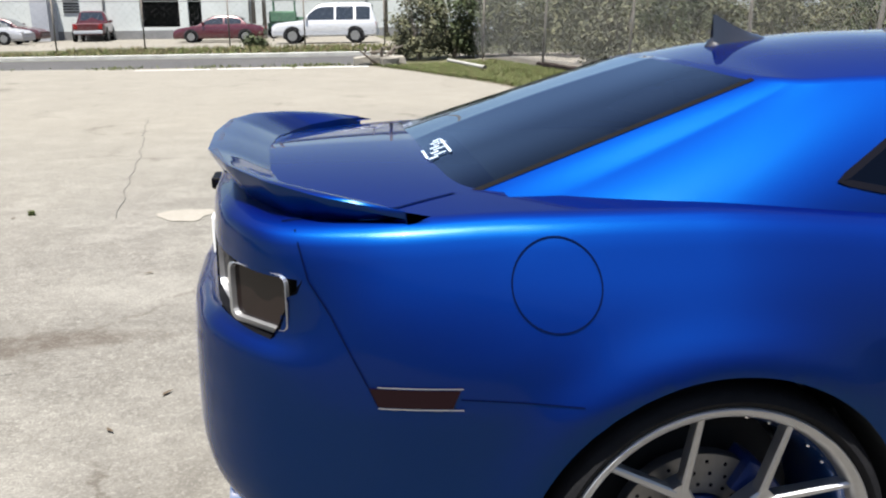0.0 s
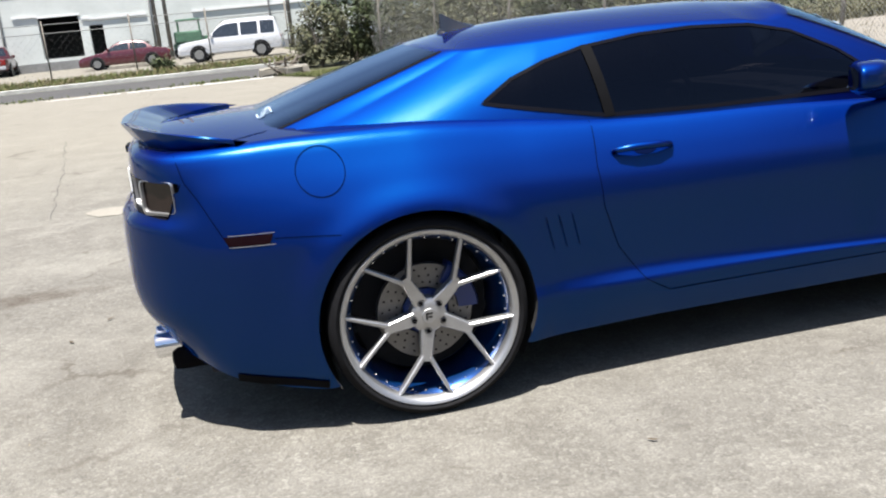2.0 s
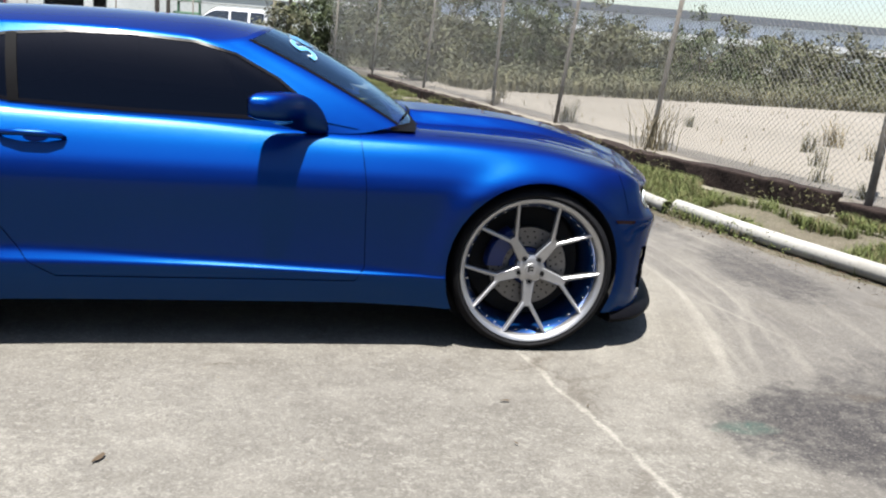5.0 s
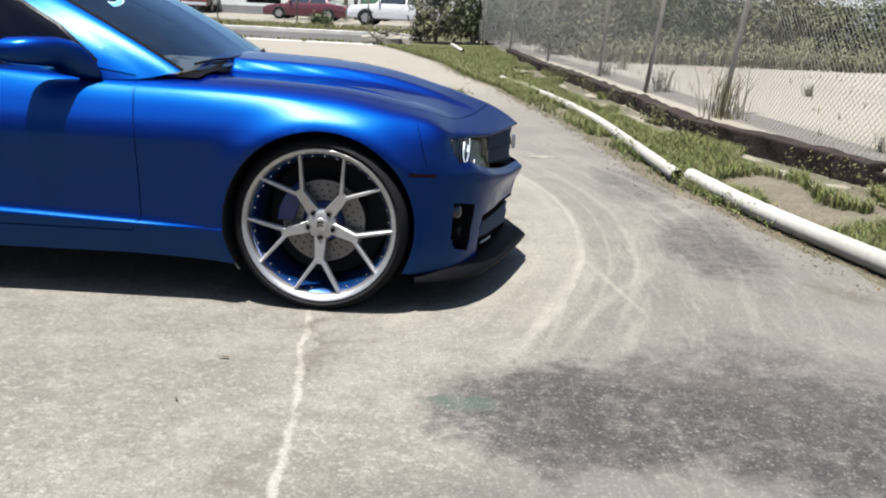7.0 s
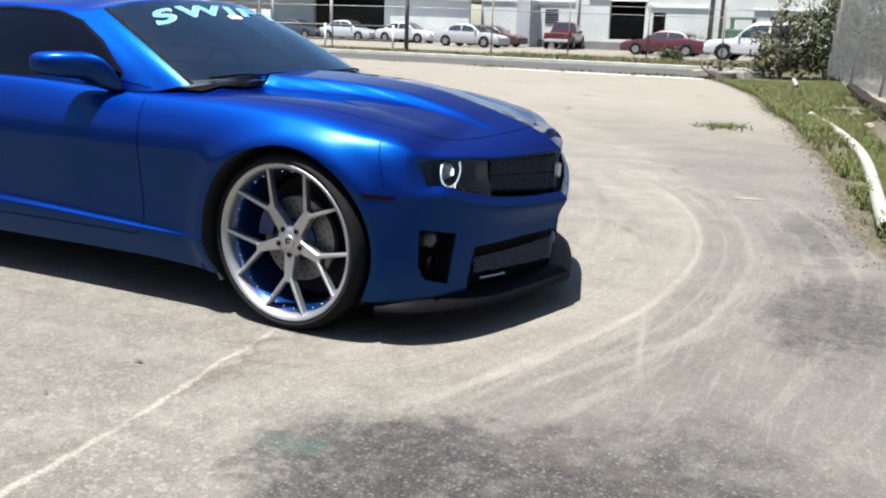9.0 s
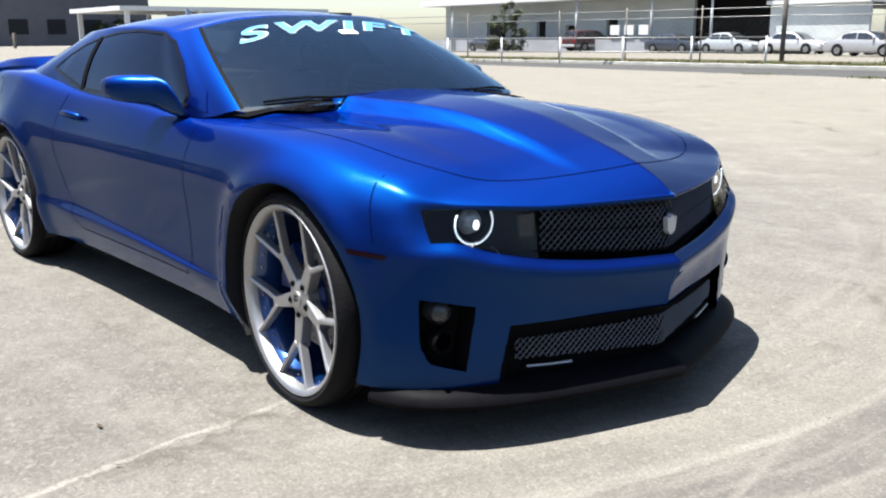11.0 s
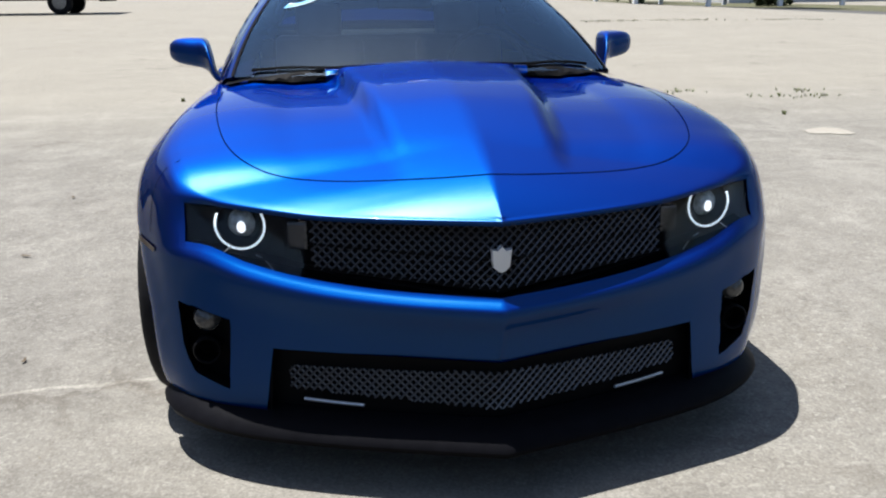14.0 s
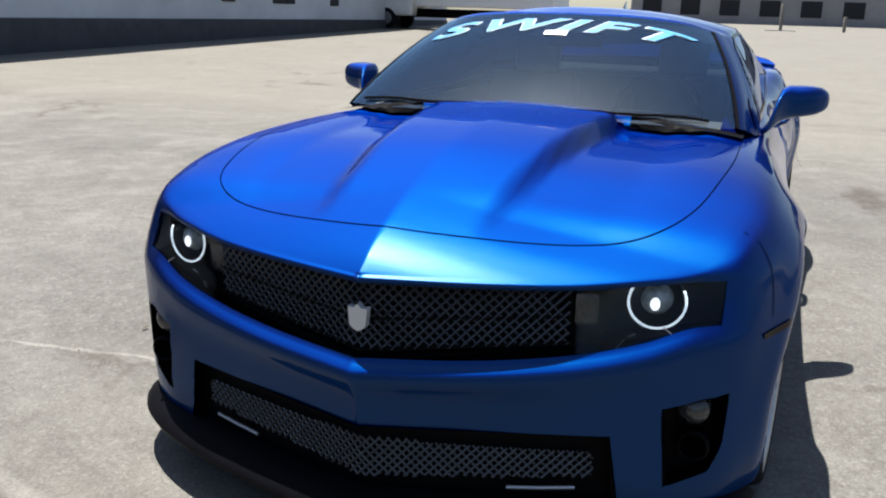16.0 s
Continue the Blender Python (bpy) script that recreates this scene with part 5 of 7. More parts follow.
    # pale filled joints
    for base, slope, w, k in ((1.306, -.10, .017, .68), (-5.3, .0, .024, .6)):
        yy = m("MINIMUM", y, 0.0) if slope else y
        line = m("ABSOLUTE", m("SUBTRACT", m("ADD", x, m("ADD", m("MULTIPLY", warp, .16), m("MULTIPLY", fine, .05))), m("ADD", m("MULTIPLY", yy, slope), base)))
        k = m("MULTIPLY", ramp(y, .8, -.2) if slope else ramp(y, 4.5, 2.5), k)
        col = mix(m("MULTIPLY", m("MULTIPLY", ramp(m("ADD", line, m("MULTIPLY", fine, .05)), w, w * .3), ramp(noise_tex(5.5, 5, .7), .36, .52, .25, 1.0)), k), col, (0.26, 0.246, 0.215))
    # branching cracks with brown dirt
    cv = N.new("ShaderNodeCombineXYZ")
    L.new(m("ADD", x, m("MULTIPLY", warp2, .9)), cv.inputs[0])
    L.new(m("ADD", y, m("MULTIPLY", warp, .9)), cv.inputs[1])
    vc = N.new("ShaderNodeTexVoronoi")
    vc.feature = "DISTANCE_TO_EDGE"
    vc.inputs["Scale"].default_value = .38
    L.new(cv.outputs[0], vc.inputs["Vector"])
    crack = m("MULTIPLY", ramp(m("ADD", vc.outputs["Distance"], m("MULTIPLY", fine, .02)), .012, .002), ramp(noise_tex(.9, 4, .6), .50, .62))
    col = mix(m("MULTIPLY", crack, .65), col, (0.045, 0.036, 0.027))
    # leaf dirt gathered behind the car
    d = m("ADD", m("POWER", m("ABSOLUTE", m("DIVIDE", m("ADD", xw, 3.45), .55)), 2.0), m("POWER", m("ABSOLUTE", m("DIVIDE", m("SUBTRACT", yw, 1.55), .14)), 2.0))
    col = mix(m("MULTIPLY", m("MULTIPLY", ramp(d, 1.6, .3), grit), .85), col, (0.045, 0.034, 0.025))
    # curved tyre scuffs round the nose of the car
    r = m("SQRT", m("ADD", m("POWER", m("ABSOLUTE", m("ADD", x, 2.4)), 2.0), m("POWER", m("ABSOLUTE", m("SUBTRACT", y, .9)), 2.0)))
    rw = m("ADD", r, m("MULTIPLY", warp, .16))
    reach = m("MULTIPLY", ramp(y, -1.6, -.9), ramp(y, 5.2, 3.0))
    worn = ramp(noise_tex(3.1, 8, .72), .38, .60, .35, 1.0)
    band = m("MULTIPLY", ramp(rw, 4.45, 5.02), ramp(rw, 5.16, 5.10))
    col = mix(m("MULTIPLY", m("MULTIPLY", band, reach), m("MULTIPLY", worn, .38)), col, (0.195, 0.180, 0.150))
    for r0, w, k in ((5.11, .028, .50), (5.26, .018, .22), (5.40, .030, .22)):
        arc = ramp(m("ABSOLUTE", m("SUBTRACT", m("ADD", r, m("MULTIPLY", warp, .05)), r0)), w, w * .25)
        col = mix(m("MULTIPLY", m("MULTIPLY", arc, reach), m("MULTIPLY", worn, k)), col, (0.225, 0.212, 0.185))
    for x0, y0, x1, y1, w, k in ((2.26, -1.19, 2.66, .10, .030, .5), (2.34, -1.25, 2.66, .10, .022, .35), (2.66, .10, 2.82, -.75, .020, .32), (2.45, -1.05, 2.90, -.15, .035, .25)):
        ux, uy = x1 - x0, y1 - y0
        l2 = ux * ux + uy * uy
        along = m("DIVIDE", m("ADD", m("MULTIPLY", m("SUBTRACT", x, x0), ux), m("MULTIPLY", m("SUBTRACT", y, y0), uy)), l2)
        off = m("ABSOLUTE", m("DIVIDE", m("SUBTRACT", m("MULTIPLY", m("SUBTRACT", x, x0), uy), m("MULTIPLY", m("SUBTRACT", y, y0), ux)), math.sqrt(l2)))
        on = m("MULTIPLY", ramp(along, -.05, .1), ramp(along, 1.05, .9))
        col = mix(m("MULTIPLY", m("MULTIPLY", ramp(m("ADD", off, m("MULTIPLY", fine, .02)), w, w * .3), on), m("MULTIPLY", worn, k)), col, (0.225, 0.212, 0.185))
    # swept streaks that follow the tyres' turn
    ang = m("ARCTAN2", m("SUBTRACT", y, .9), m("ADD", x, 2.4))
    pv = N.new("ShaderNodeCombineXYZ")
    L.new(m("MULTIPLY", rw, 8.0), pv.inputs[0])
    L.new(m("MULTIPLY", ang, 3.0), pv.inputs[1])
    swept = N.new("ShaderNodeTexNoise")
    swept.inputs["Scale"].default_value, swept.inputs["Detail"].default_value, swept.inputs["Roughness"].default_value = 1.0, 9, .68
    L.new(pv.outputs[0], swept.inputs["Vector"])
    zone = m("MULTIPLY", m("MULTIPLY", ramp(rw, 3.9, 4.5), ramp(rw, 6.6, 5.9)), reach)
    col = mix(m("MULTIPLY", ramp(swept.outputs["Fac"], .52, .68), m("MULTIPLY", zone, .55)), col, (0.190, 0.177, 0.153))
    col = mix(m("MULTIPLY", ramp(swept.outputs["Fac"], .46, .32), m("MULTIPLY", zone, .55)), col, (0.070, 0.063, 0.055))
    return col


LOT = ground_mat("worn_concrete_lot", (0.126, 0.117, 0.100), (0.060, 0.056, 0.052), (0.203, 0.194, 0.172), speck=1.15, stain=0.6, extra=lot_marks)
VERGE = ground_mat("weedy_soil", (0.070, 0.060, 0.042), (0.028, 0.034, 0.015), (0.15, 0.132, 0.10), speck=1.2, stain=0.9, bump=0.9)
SAND = ground_mat("pale_sand", (0.158, 0.143, 0.120), (0.100, 0.090, 0.074), (0.205, 0.188, 0.162), speck=0.5, stain=0.6, bump=0.5)
ROAD = ground_mat("old_asphalt_road", (0.050, 0.048, 0.047), (0.034, 0.033, 0.032), (0.085, 0.081, 0.078), stain=0.6)
GRASSY = ground_mat("dry_grass_ground", (0.060, 0.060, 0.028), (0.032, 0.036, 0.015), (0.105, 0.095, 0.060), speck=1.2, stain=0.9, bump=0.9)

def column(d, y):
    """Grid columns: beyond the timber by metres, across the verge by share, over the lot by metres."""
    if d >= 0:
        return edge_line(y) + d
    if d > -1:
        return edge_line(y) + (edge_line(y) - lot_edge(y)) * d
    return lot_edge(y) + d + 1 + (.09 * noise.noise(Vector((y * 2.7, 5, 0))) + .05 * noise.noise(Vector((y * 9, 2, 0))) if d == -1 else 0)


ds = [-400, -200, -120, -80, -50, -30, -20, -14, -10, -8, -6, -5, -4.2, -3.6, -3.1, -2.7, -2.3, -1.9, -1.5, -1.2, -1, -.9, -.8, -.7, -.6, -.5, -.4, -.3, -.2, -.1, 0, .06, .13, .15, .18, .20, .25, .4, 1, 2, 4, 8, 14, 22, 35, 60, 120, 300]
ysl = [-400, -200, -100, -60, -30, -20, -14, -10, -8, -6, -5, -4, -3] + [round(-2.8 + .2 * k, 2) for k in range(121)] + [22, 23, 23.5, 24.5, 25.5, 26.5, 27.5, 29.5, 31, 33, 36, 40, 46, 60, 100, 200, 400]
v, f, mi = [], [], []
for y in ysl:
    for d in ds:
        x = column(d, y)
        w = 0.03 * noise.noise(Vector((x * 1.8, y * 1.8, 3))) * (1 if pipe_x(y) + .12 < x < edge_line(y) - .1 else 0)
        v.append((x, y, height(x, y) + w))
n = len(ds)
for j in range(len(ysl) - 1):
    for i in range(n - 1):
        f.append((j * n + i, j * n + i + 1, (j + 1) * n + i + 1, (j + 1) * n + i))
        d, y = (ds[i] + ds[i + 1]) / 2, (ysl[j] + ysl[j + 1]) / 2
        x = column(d, y)
        if y > 29.5:
            mi.append(5 if y < 40 or x > 2 else 0)
        elif y > 23.5 and x < 2.5:
            mi.append(4 if y < 29.5 and x < .5 else 5)
        elif d > 0:
            mi.append(3)
        elif d > -1:
            mi.append(2)
        else:
            mi.append(0)
me = mesh_of("ground", v, f, None, True)
for mt in (LOT, LOT, VERGE, SAND, ROAD, GRASSY):
    me.materials.append(mt)
me.polygons.foreach_set("material_index", mi)
ground = tagged(new("ground", me), "sunlit worn concrete lot with a weedy sandy edge", "ground", kind="structure")


def blot(name, cx, cy, rx, ry, material, label, lift=.004, rough=.35, seed=0, turn=0.0, kind="structure", n=40):
    """An irregular flat stain or patch lying on the ground."""
    pts = []
    for k in range(n):
        a = 2 * math.pi * k / n
        r = 1 + rough * noise.noise(Vector((math.cos(a) * 1.6 + seed, math.sin(a) * 1.6, seed * 2.3))) + rough * .5 * noise.noise(Vector((math.cos(a) * 5, math.sin(a) * 5 + seed, seed)))
        x, y = rx * r * math.cos(a), ry * r * math.sin(a)
        c, s = math.cos(turn), math.sin(turn)
        px, py = cx + x * c - y * s, cy + x * s + y * c
        pts.append((px, py, height(px, py) + lift))
    pts.append((cx, cy, height(cx, cy) + lift))
    return tagged(new(name, mesh_of(name, pts, [(k, (k + 1) % n, n) for k in range(n)], material)), label, "", kind=kind)


def strip(name, points, width, material, label, lift=.004, ragged=.5, seed=0, kind="structure"):
    """A ragged line on the ground: a filled joint or a scuff."""
    pts = [Vector((p[0], p[1])) for p in points]
    line = []
    for a, b in zip(pts[:-1], pts[1:]):
        k = max(2, int((b - a).length / .06))
        line += [a + (b - a) * (i / k) for i in range(k)]
    line.append(pts[-1])
    v, f = [], []
    for i, p in enumerate(line):
        a, b = line[max(i - 1, 0)], line[min(i + 1, len(line) - 1)]
        t = (b - a).normalized()
        s = Vector((-t.y, t.x))
        o = .035 * noise.noise(Vector((p.x * 2.2, p.y * 2.2, seed)))
        w1 = width * (.5 + ragged * noise.noise(Vector((p.x * 9, p.y * 9, seed + 5))))
        w2 = width * (.5 + ragged * noise.noise(Vector((p.x * 9, p.y * 9, seed + 9))))
        for q in (p + s * (o + max(w1, .002)), p + s * (o - max(w2, .002))):
            v.append((q.x, q.y, height(q.x, q.y) + lift))
    f = [(2 * i, 2 * i + 1, 2 * i + 3, 2 * i + 2) for i in range(len(line) - 1)]
    return tagged(new(name, mesh_of(name, v, f, material)), label, "", kind=kind)


FILLER = ground_mat("pale_cement", (0.20, 0.185, 0.157), (0.13, 0.12, 0.10), (0.25, 0.235, 0.205), speck=.6)
CRACKS = plain("dark_crack", (.02, .019, .017), .95, vary=.3)
for k, (a, b) in enumerate((((-3.58, 4.1), (-4.5, 10.9)), ((-8.0, 1.0), (-3.4, 1.2)))):
    strip("trim_crack", [a, ((a[0] + b[0]) / 2 + .05, (a[1] + b[1]) / 2 - .04), b], .005, CRACKS, "thin dark crack in the concrete", seed=11 + k, lift=.003)
blot("pale_patch", -3.10, 4.13, .19, .21, FILLER, "pale square cement patch in the lot", seed=7, lift=.005, rough=.25)
blot("pale_patch", 2.75, 3.35, .13, .035, FILLER, "pale cement scar in the lot", seed=6, lift=.005, rough=.9, turn=.2)
# leaves, pebbles and bits that lie about
LITTER = varied("dry_litter", (.045, .036, .026), .9, .5)
for k, (x, y, s) in enumerate(((1.185, -1.47, .036), (-.20, -1.855, .055), (-.85, -1.42, .03), (1.485, -1.53, .02), (1.12, -1.825, .022), (-1.55, -1.95, .05), (-.9, -2.3, .02), (1.955, 4.5, .05), (-2.75, .9, .05), (-2.9, .6, .045), (-3.1, 2.6, .05), (.2, -2.2, .02), (-4.7, 3.6, .05), (-4.3, 4.2, .05), (-6.3, 13.9, .09), (-2.2, -2.8, .03))):
    o = blot("dry_leaf" if k % 3 else "twig", x, y, s * .55, s * .16, LITTER, "small dry leaf scrap lying on the concrete", seed=30 + k, lift=.009, rough=.9, turn=k * 1.3, kind="", n=12)
    tagged(o, category="litter", group="litter on the lot")


def scatter(name, count, spot, make, material, label, kind="stuff"):
    """Many small shapes in one mesh."""
    V, F = [], []
    for _ in range(count):
        p = spot()
        if p is None:
            continue
        vv, ff = make(p)
        o = len(V)
        V.extend(vv)
        F.extend(tuple(i + o for i in q) for q in ff)
    return tagged(new(name, mesh_of(name, V, F, material)), label, name.replace("_", " "), kind=kind)


rnd = random.Random(7)


def blades(p, h, w, lean, count=5):
    V, F = [], []
    for _ in range(count):
        a, l = rnd.uniform(0, 6.28), rnd.uniform(.3, 1) * lean
        hh = h * rnd.uniform(.5, 1.1)
        bx, by = p[0] + rnd.uniform(-1, 1) * h * .18, p[1] + rnd.uniform(-1, 1) * h * .18
        s = Vector((-math.sin(a), math.cos(a), 0)) * w
        b, m, t = Vector((bx, by, p[2] - .01)), Vector((bx + math.cos(a) * l * hh * .3, by + math.sin(a) * l * hh * .3, p[2] + hh * .55)), Vector((bx + math.cos(a) * l * hh, by + math.sin(a) * l * hh, p[2] + hh))
        o = len(V)
        V += [b - s, b + s, m + s * .8, m - s * .8, t]
        F += [(o, o + 1, o + 2, o + 3), (o + 3, o + 2, o + 4)]
    return V, F


def leaflets(p, size, count=4, spread=.05):
    V, F = [], []
    for _ in range(count):
        c = Vector(p) + Vector((rnd.gauss(0, spread), rnd.gauss(0, spread), rnd.gauss(0, spread) * .7))
        q = Euler((rnd.uniform(-1, 1), rnd.uniform(-1, 1), rnd.uniform(0, 6.28))).to_matrix()
        s = size * rnd.uniform(.6, 1.3)
        o = len(V)
        V += [c + q @ Vector((-s, 0, 0)), c + q @ Vector((0, -s * .38, s * .1)), c + q @ Vector((s, 0, 0)), c + q @ Vector((0, s * .38, s * .1))]
        F.append((o, o + 1, o + 2, o + 3))
    return V, F


GRASS = varied("verge_green", (.062, .082, .027), .75, .35)
GRASS_DRY = varied("dry_grass", (.105, .094, .060), .85, .4)
LEAF = varied("bush_leaf", (.032, .045, .019), .7, .35)
LEAF_GREY = varied("dusty_leaf", (.060, .066, .043), .85, .28)
BARK = plain("grey_bark", (.09, .075, .06), .9, vary=.3, scale=12, bump=.5)


def verge_spot():
    y = rnd.choice((rnd.uniform(-3, 6), rnd.uniform(-1, 12), rnd.uniform(4, 23), rnd.uniform(8, 23)))
    lo, hi = lot_edge(y) + .10, edge_line(y) - .05
    x = rnd.uniform(lo, hi)
    near_timber = (hi - x) / (hi - lo)
    if near_timber < .28 and noise.noise(Vector((x * 2, y * .9, 8))) > -.05 and y < 16:
        return None
    if x < pipe_x(y) - .07 and y < 9 and rnd.random() < .80:
        return None
    if abs(x - pipe_x(y)) < .05 and rnd.random() < (.9 if y < 5 else .15):
        return None
    if noise.noise(Vector((x * 1.3, y * 1.3, 0))) < (-.22 if y < 3.5 else -.42):
        return None
    return (x, y, height(x, y))


scatter("verge_grass", 24000, verge_spot, lambda p: blades(p, .095, .0026, 1.0, 8), GRASS, "short green weeds along the lot's edge")
scatter("verge_weeds", 7000, verge_spot, lambda p: leaflets((p[0], p[1], p[2] + .025), .013, 7, .03), GRASS, "low leafy green weeds along the white pipe")
scatter("verge_dry_grass", 6000, verge_spot, lambda p: blades(p, .10, .003, .8, 5), GRASS_DRY, "dry straw among the verge weeds")


def gravel_spot():
    y = rnd.uniform(-3, 16)
    x = min(pipe_x(y) - .06, lot_edge(y) + rnd.gauss(.06, .13))
    return (x, y, height(x, y))


def chip(p):
    s = rnd.uniform(.004, .012)
    q = [Vector(p) + Vector((rnd.uniform(-1, 1) * s, rnd.uniform(-1, 1) * s, rnd.uniform(0, s))) for _ in range(4)]
    return q, [(0, 1, 2), (0, 2, 3), (0, 3, 1), (1, 3, 2)]


def pipe_weed_spot():
    y = rnd.uniform(-2, 11)
    if noise.noise(Vector((y * 1.1, 4, 2))) < .02:
        return None
    x = pipe_x(y) + rnd.choice((-.07, -.06, .08)) + rnd.gauss(0, .015)
    return (x, y, height(x, y))


def sleeper_weed_spot():
    y = rnd.uniform(-3.0, 15.0)
    if noise.noise(Vector((y * 1.3, 3.7, 0))) < .08:
        return None
    x = edge_line(y) + rnd.gauss(-.07, .07)
    return (x, y, height(x, y))


scatter("sleeper_weeds", 1000, sleeper_weed_spot, lambda p: leaflets((p[0], p[1], p[2] + rnd.uniform(.01, .20)), .016, 6, .035), varied("brown_green_weed", (.050, .052, .026), .85, .4), "brownish weeds hanging over the old sleepers")
scatter("pipe_weeds", 900, pipe_weed_spot, lambda p: leaflets((p[0], p[1], p[2] + rnd.uniform(.01, .13)), .014, 6, .028), GRASS, "small weeds growing up against the white pipe")
scatter("crumbled_edge", 6000, gravel_spot, chip, varied("crumbs", (.075, .058, .042), .95, .6), "crumbled concrete and leaf litter along the lot's edge")


def lot_spot():
    x, y = rnd.uniform(-4, 3.6), rnd.uniform(-4.2, 6)
    if abs(y) < .9 and -2.4 < x < 2.3:
        return None
    return (x, y, .001)


def pebble(p):
    s = rnd.uniform(.0015, .0045)
    q = [Vector(p) + Vector((rnd.uniform(-1, 1) * s, rnd.uniform(-1, 1) * s, rnd.uniform(0, s))) for _ in range(4)]
    return q, [(0, 1, 2), (0, 2, 3), (0, 3, 1), (1, 3, 2)]


scatter("lot_grit", 5000, lot_spot, pebble, varied("grit", (.12, .11, .092), .95, .55), "loose grit on the concrete")

# ---- pipe, timbers and fence ----
PVC = ground_mat("dirty_white_pvc", (.27, .265, .245), (.10, .09, .07), (.30, .295, .28), speck=.35, stain=.8, bump=.1)


def pipe(points, r, label):
    pts = rounded(points, 2)
    v, f = tube(pts, r, 16, cap=False)
    v2, f2 = tube([p for p in pts], r * .9, 16, cap=False)
    body = tagged(new("drain_pipe", mesh_of("drain_pipe", *joined([(v, f), (v2, [q[::-1] for q in f2])]), PVC, True)), label, "pipe", "drain pipes")
    for e in (0, -1):
        a = pts[e]
        b = pts[1 if e == 0 else -2]
        d = (b - a).normalized()
        vv, ff = tube([a, a + d * .002], r * 1.001, 16, cap=False)
    return body


pipe([(4.75, -2.2, .068), (4.42, -.75, .066), (4.12, .45, .064), (3.92, 1.35, .063), (3.79, 2.43, .064)], .058, "long dirty white plastic drain pipe lying by the verge")
pipe([(3.68, 2.40, .062), (3.63, 3.9, .062), (3.59, 5.4, .062), (3.50, 6.9, .052), (3.30, 8.7, .035), (3.05, 10.3, .022), (2.75, 12.1, .005)], .052, "dirty white drain pipe with an open end beside the weeds")
pipe([(2.05, 19.6, .09), (1.72, 23.4, .09)], .05, "short dirty white drain pipe in the grass")
PALE = ground_mat("pale_dust", (.17, .155, .125), (.09, .08, .055), (.23, .21, .175), speck=1.2)
for k, (y, ry) in enumerate(((-1.6, .4), (.3, .5), (1.3, .45), (2.3, .5), (3.3, .4), (4.4, .3), (5.6, .5), (7.0, .45), (8.3, .5), (9.9, .5), (11.6, .6), (13.4, .5))):
    w = edge_line(y) - pipe_x(y)
    blot("pale_patch", edge_line(y) - .17 - .08 * (k % 2), y, .085 * min(w, 1.0), ry * .7, PALE, "pale crumbled sand beside the sleepers", seed=60 + k, lift=.010, rough=1.2, turn=math.atan2(edge_line(y - .4) - edge_line(y + .4), .8), n=30)
TIMBER = plain("weathered_sleeper", (.020, .0145, .0125), .95, vary=.5, scale=9, bump=.9, bump_scale=30, spec=.1)
for x0, y0, x1, y1, lift in ((5.75, -3.0, 5.37, -.55, -.03), (5.33, -.45, 4.99, 2.0, -.05), (4.97, 2.1, 4.24, 4.38, .0), (4.25, 4.5, 4.13, 7.2, -.02), (4.08, 7.32, 3.88, 9.8, -.03), (3.86, 9.92, 3.52, 12.9, -.02), (3.49, 13.0, 3.33, 15.8, -.03), (3.31, 15.9, 3.14, 18.8, -.04)):
    L, ym = math.hypot(x1 - x0, y1 - y0) / 2, (y0 + y1) / 2
    b = box_bm(.0, -L, 0, .21, L, .20, .018, 2)
    bmesh.ops.subdivide_edges(b, edges=[e for e in b.edges if e.calc_length() > .5], cuts=16)
    for vert in b.verts:
        q = vert.co
        vert.co = q + Vector((.020 * noise.noise(q * 5 + Vector((ym, 0, 0))), 0, .026 * noise.noise(q * 4 + Vector((0, ym, 3)))))
    o = part("timber_edging", b, TIMBER, None)
    tagged(o, "dark weathered railway sleeper edging the sandy lot", "timber", "sleepers along the fence")
    o.location = ((x0 + x1) / 2, ym, .085 + lift)
    o.rotation_euler = (0, 0, math.atan2(x0 - x1, y1 - y0))

STEEL = plain("galvanised_steel", (.20, .20, .195), .55, .6, vary=.25, scale=12)
RUSTY = plain("weathered_fence_post", (.145, .128, .108), .8, .2, vary=.4, scale=8, bump=.3)
WIREM = plain("chain_link_wire", (.17, .17, .165), .6, .3, vary=.2)


def chain_link(path, height_m, pitch, wire, z_of, lean=0.0):
    """Woven diamond wire along a line on the plan."""
    pts = [Vector(p) for p in path]
    seg = [(b - a).length for a, b in zip(pts[:-1], pts[1:])]
    total = sum(seg)

    def at(s):
        s = min(max(s, 0), total)
        for (a, b), l in zip(zip(pts[:-1], pts[1:]), seg):
            if s <= l:
                return a + (b - a) * (s / l), (b - a).normalized()
            s -= l
        return pts[-1], (pts[-1] - pts[-2]).normalized()

    V, F = [], []
    k = int((total + height_m) / pitch)
    for sgn in (-1, 1):
        for i in range(k):
            s0 = i * pitch - (height_m if sgn > 0 else 0)
            a, b = 0.0, height_m
            ends = []
            for z in np.linspace(0, height_m, 5):
                s = s0 + z if sgn > 0 else s0 + height_m - z - 0
                if 0 <= s <= total:
                    p, t = at(s)
                    side = Vector((t.y, -t.x))
                    q = p + side * (lean * z)
                    ends.append(Vector((q.x, q.y, z_of(p.x, p.y) + .03 + z)))
            if len(ends) < 2:
                continue
            o = len(V)
            for e in ends:
                V += [e + Vector((0, 0, wire)), e + Vector((wire * .8, 0, -wire * .6)), e + Vector((-wire * .8, 0, -wire * .6))]
            for j in range(len(ends) - 1):
                for c in range(3):
                    F.append((o + 3 * j + c, o + 3 * j + (c + 1) % 3, o + 3 * j + 3 + (c + 1) % 3, o + 3 * j + 3 + c))
    return V, F


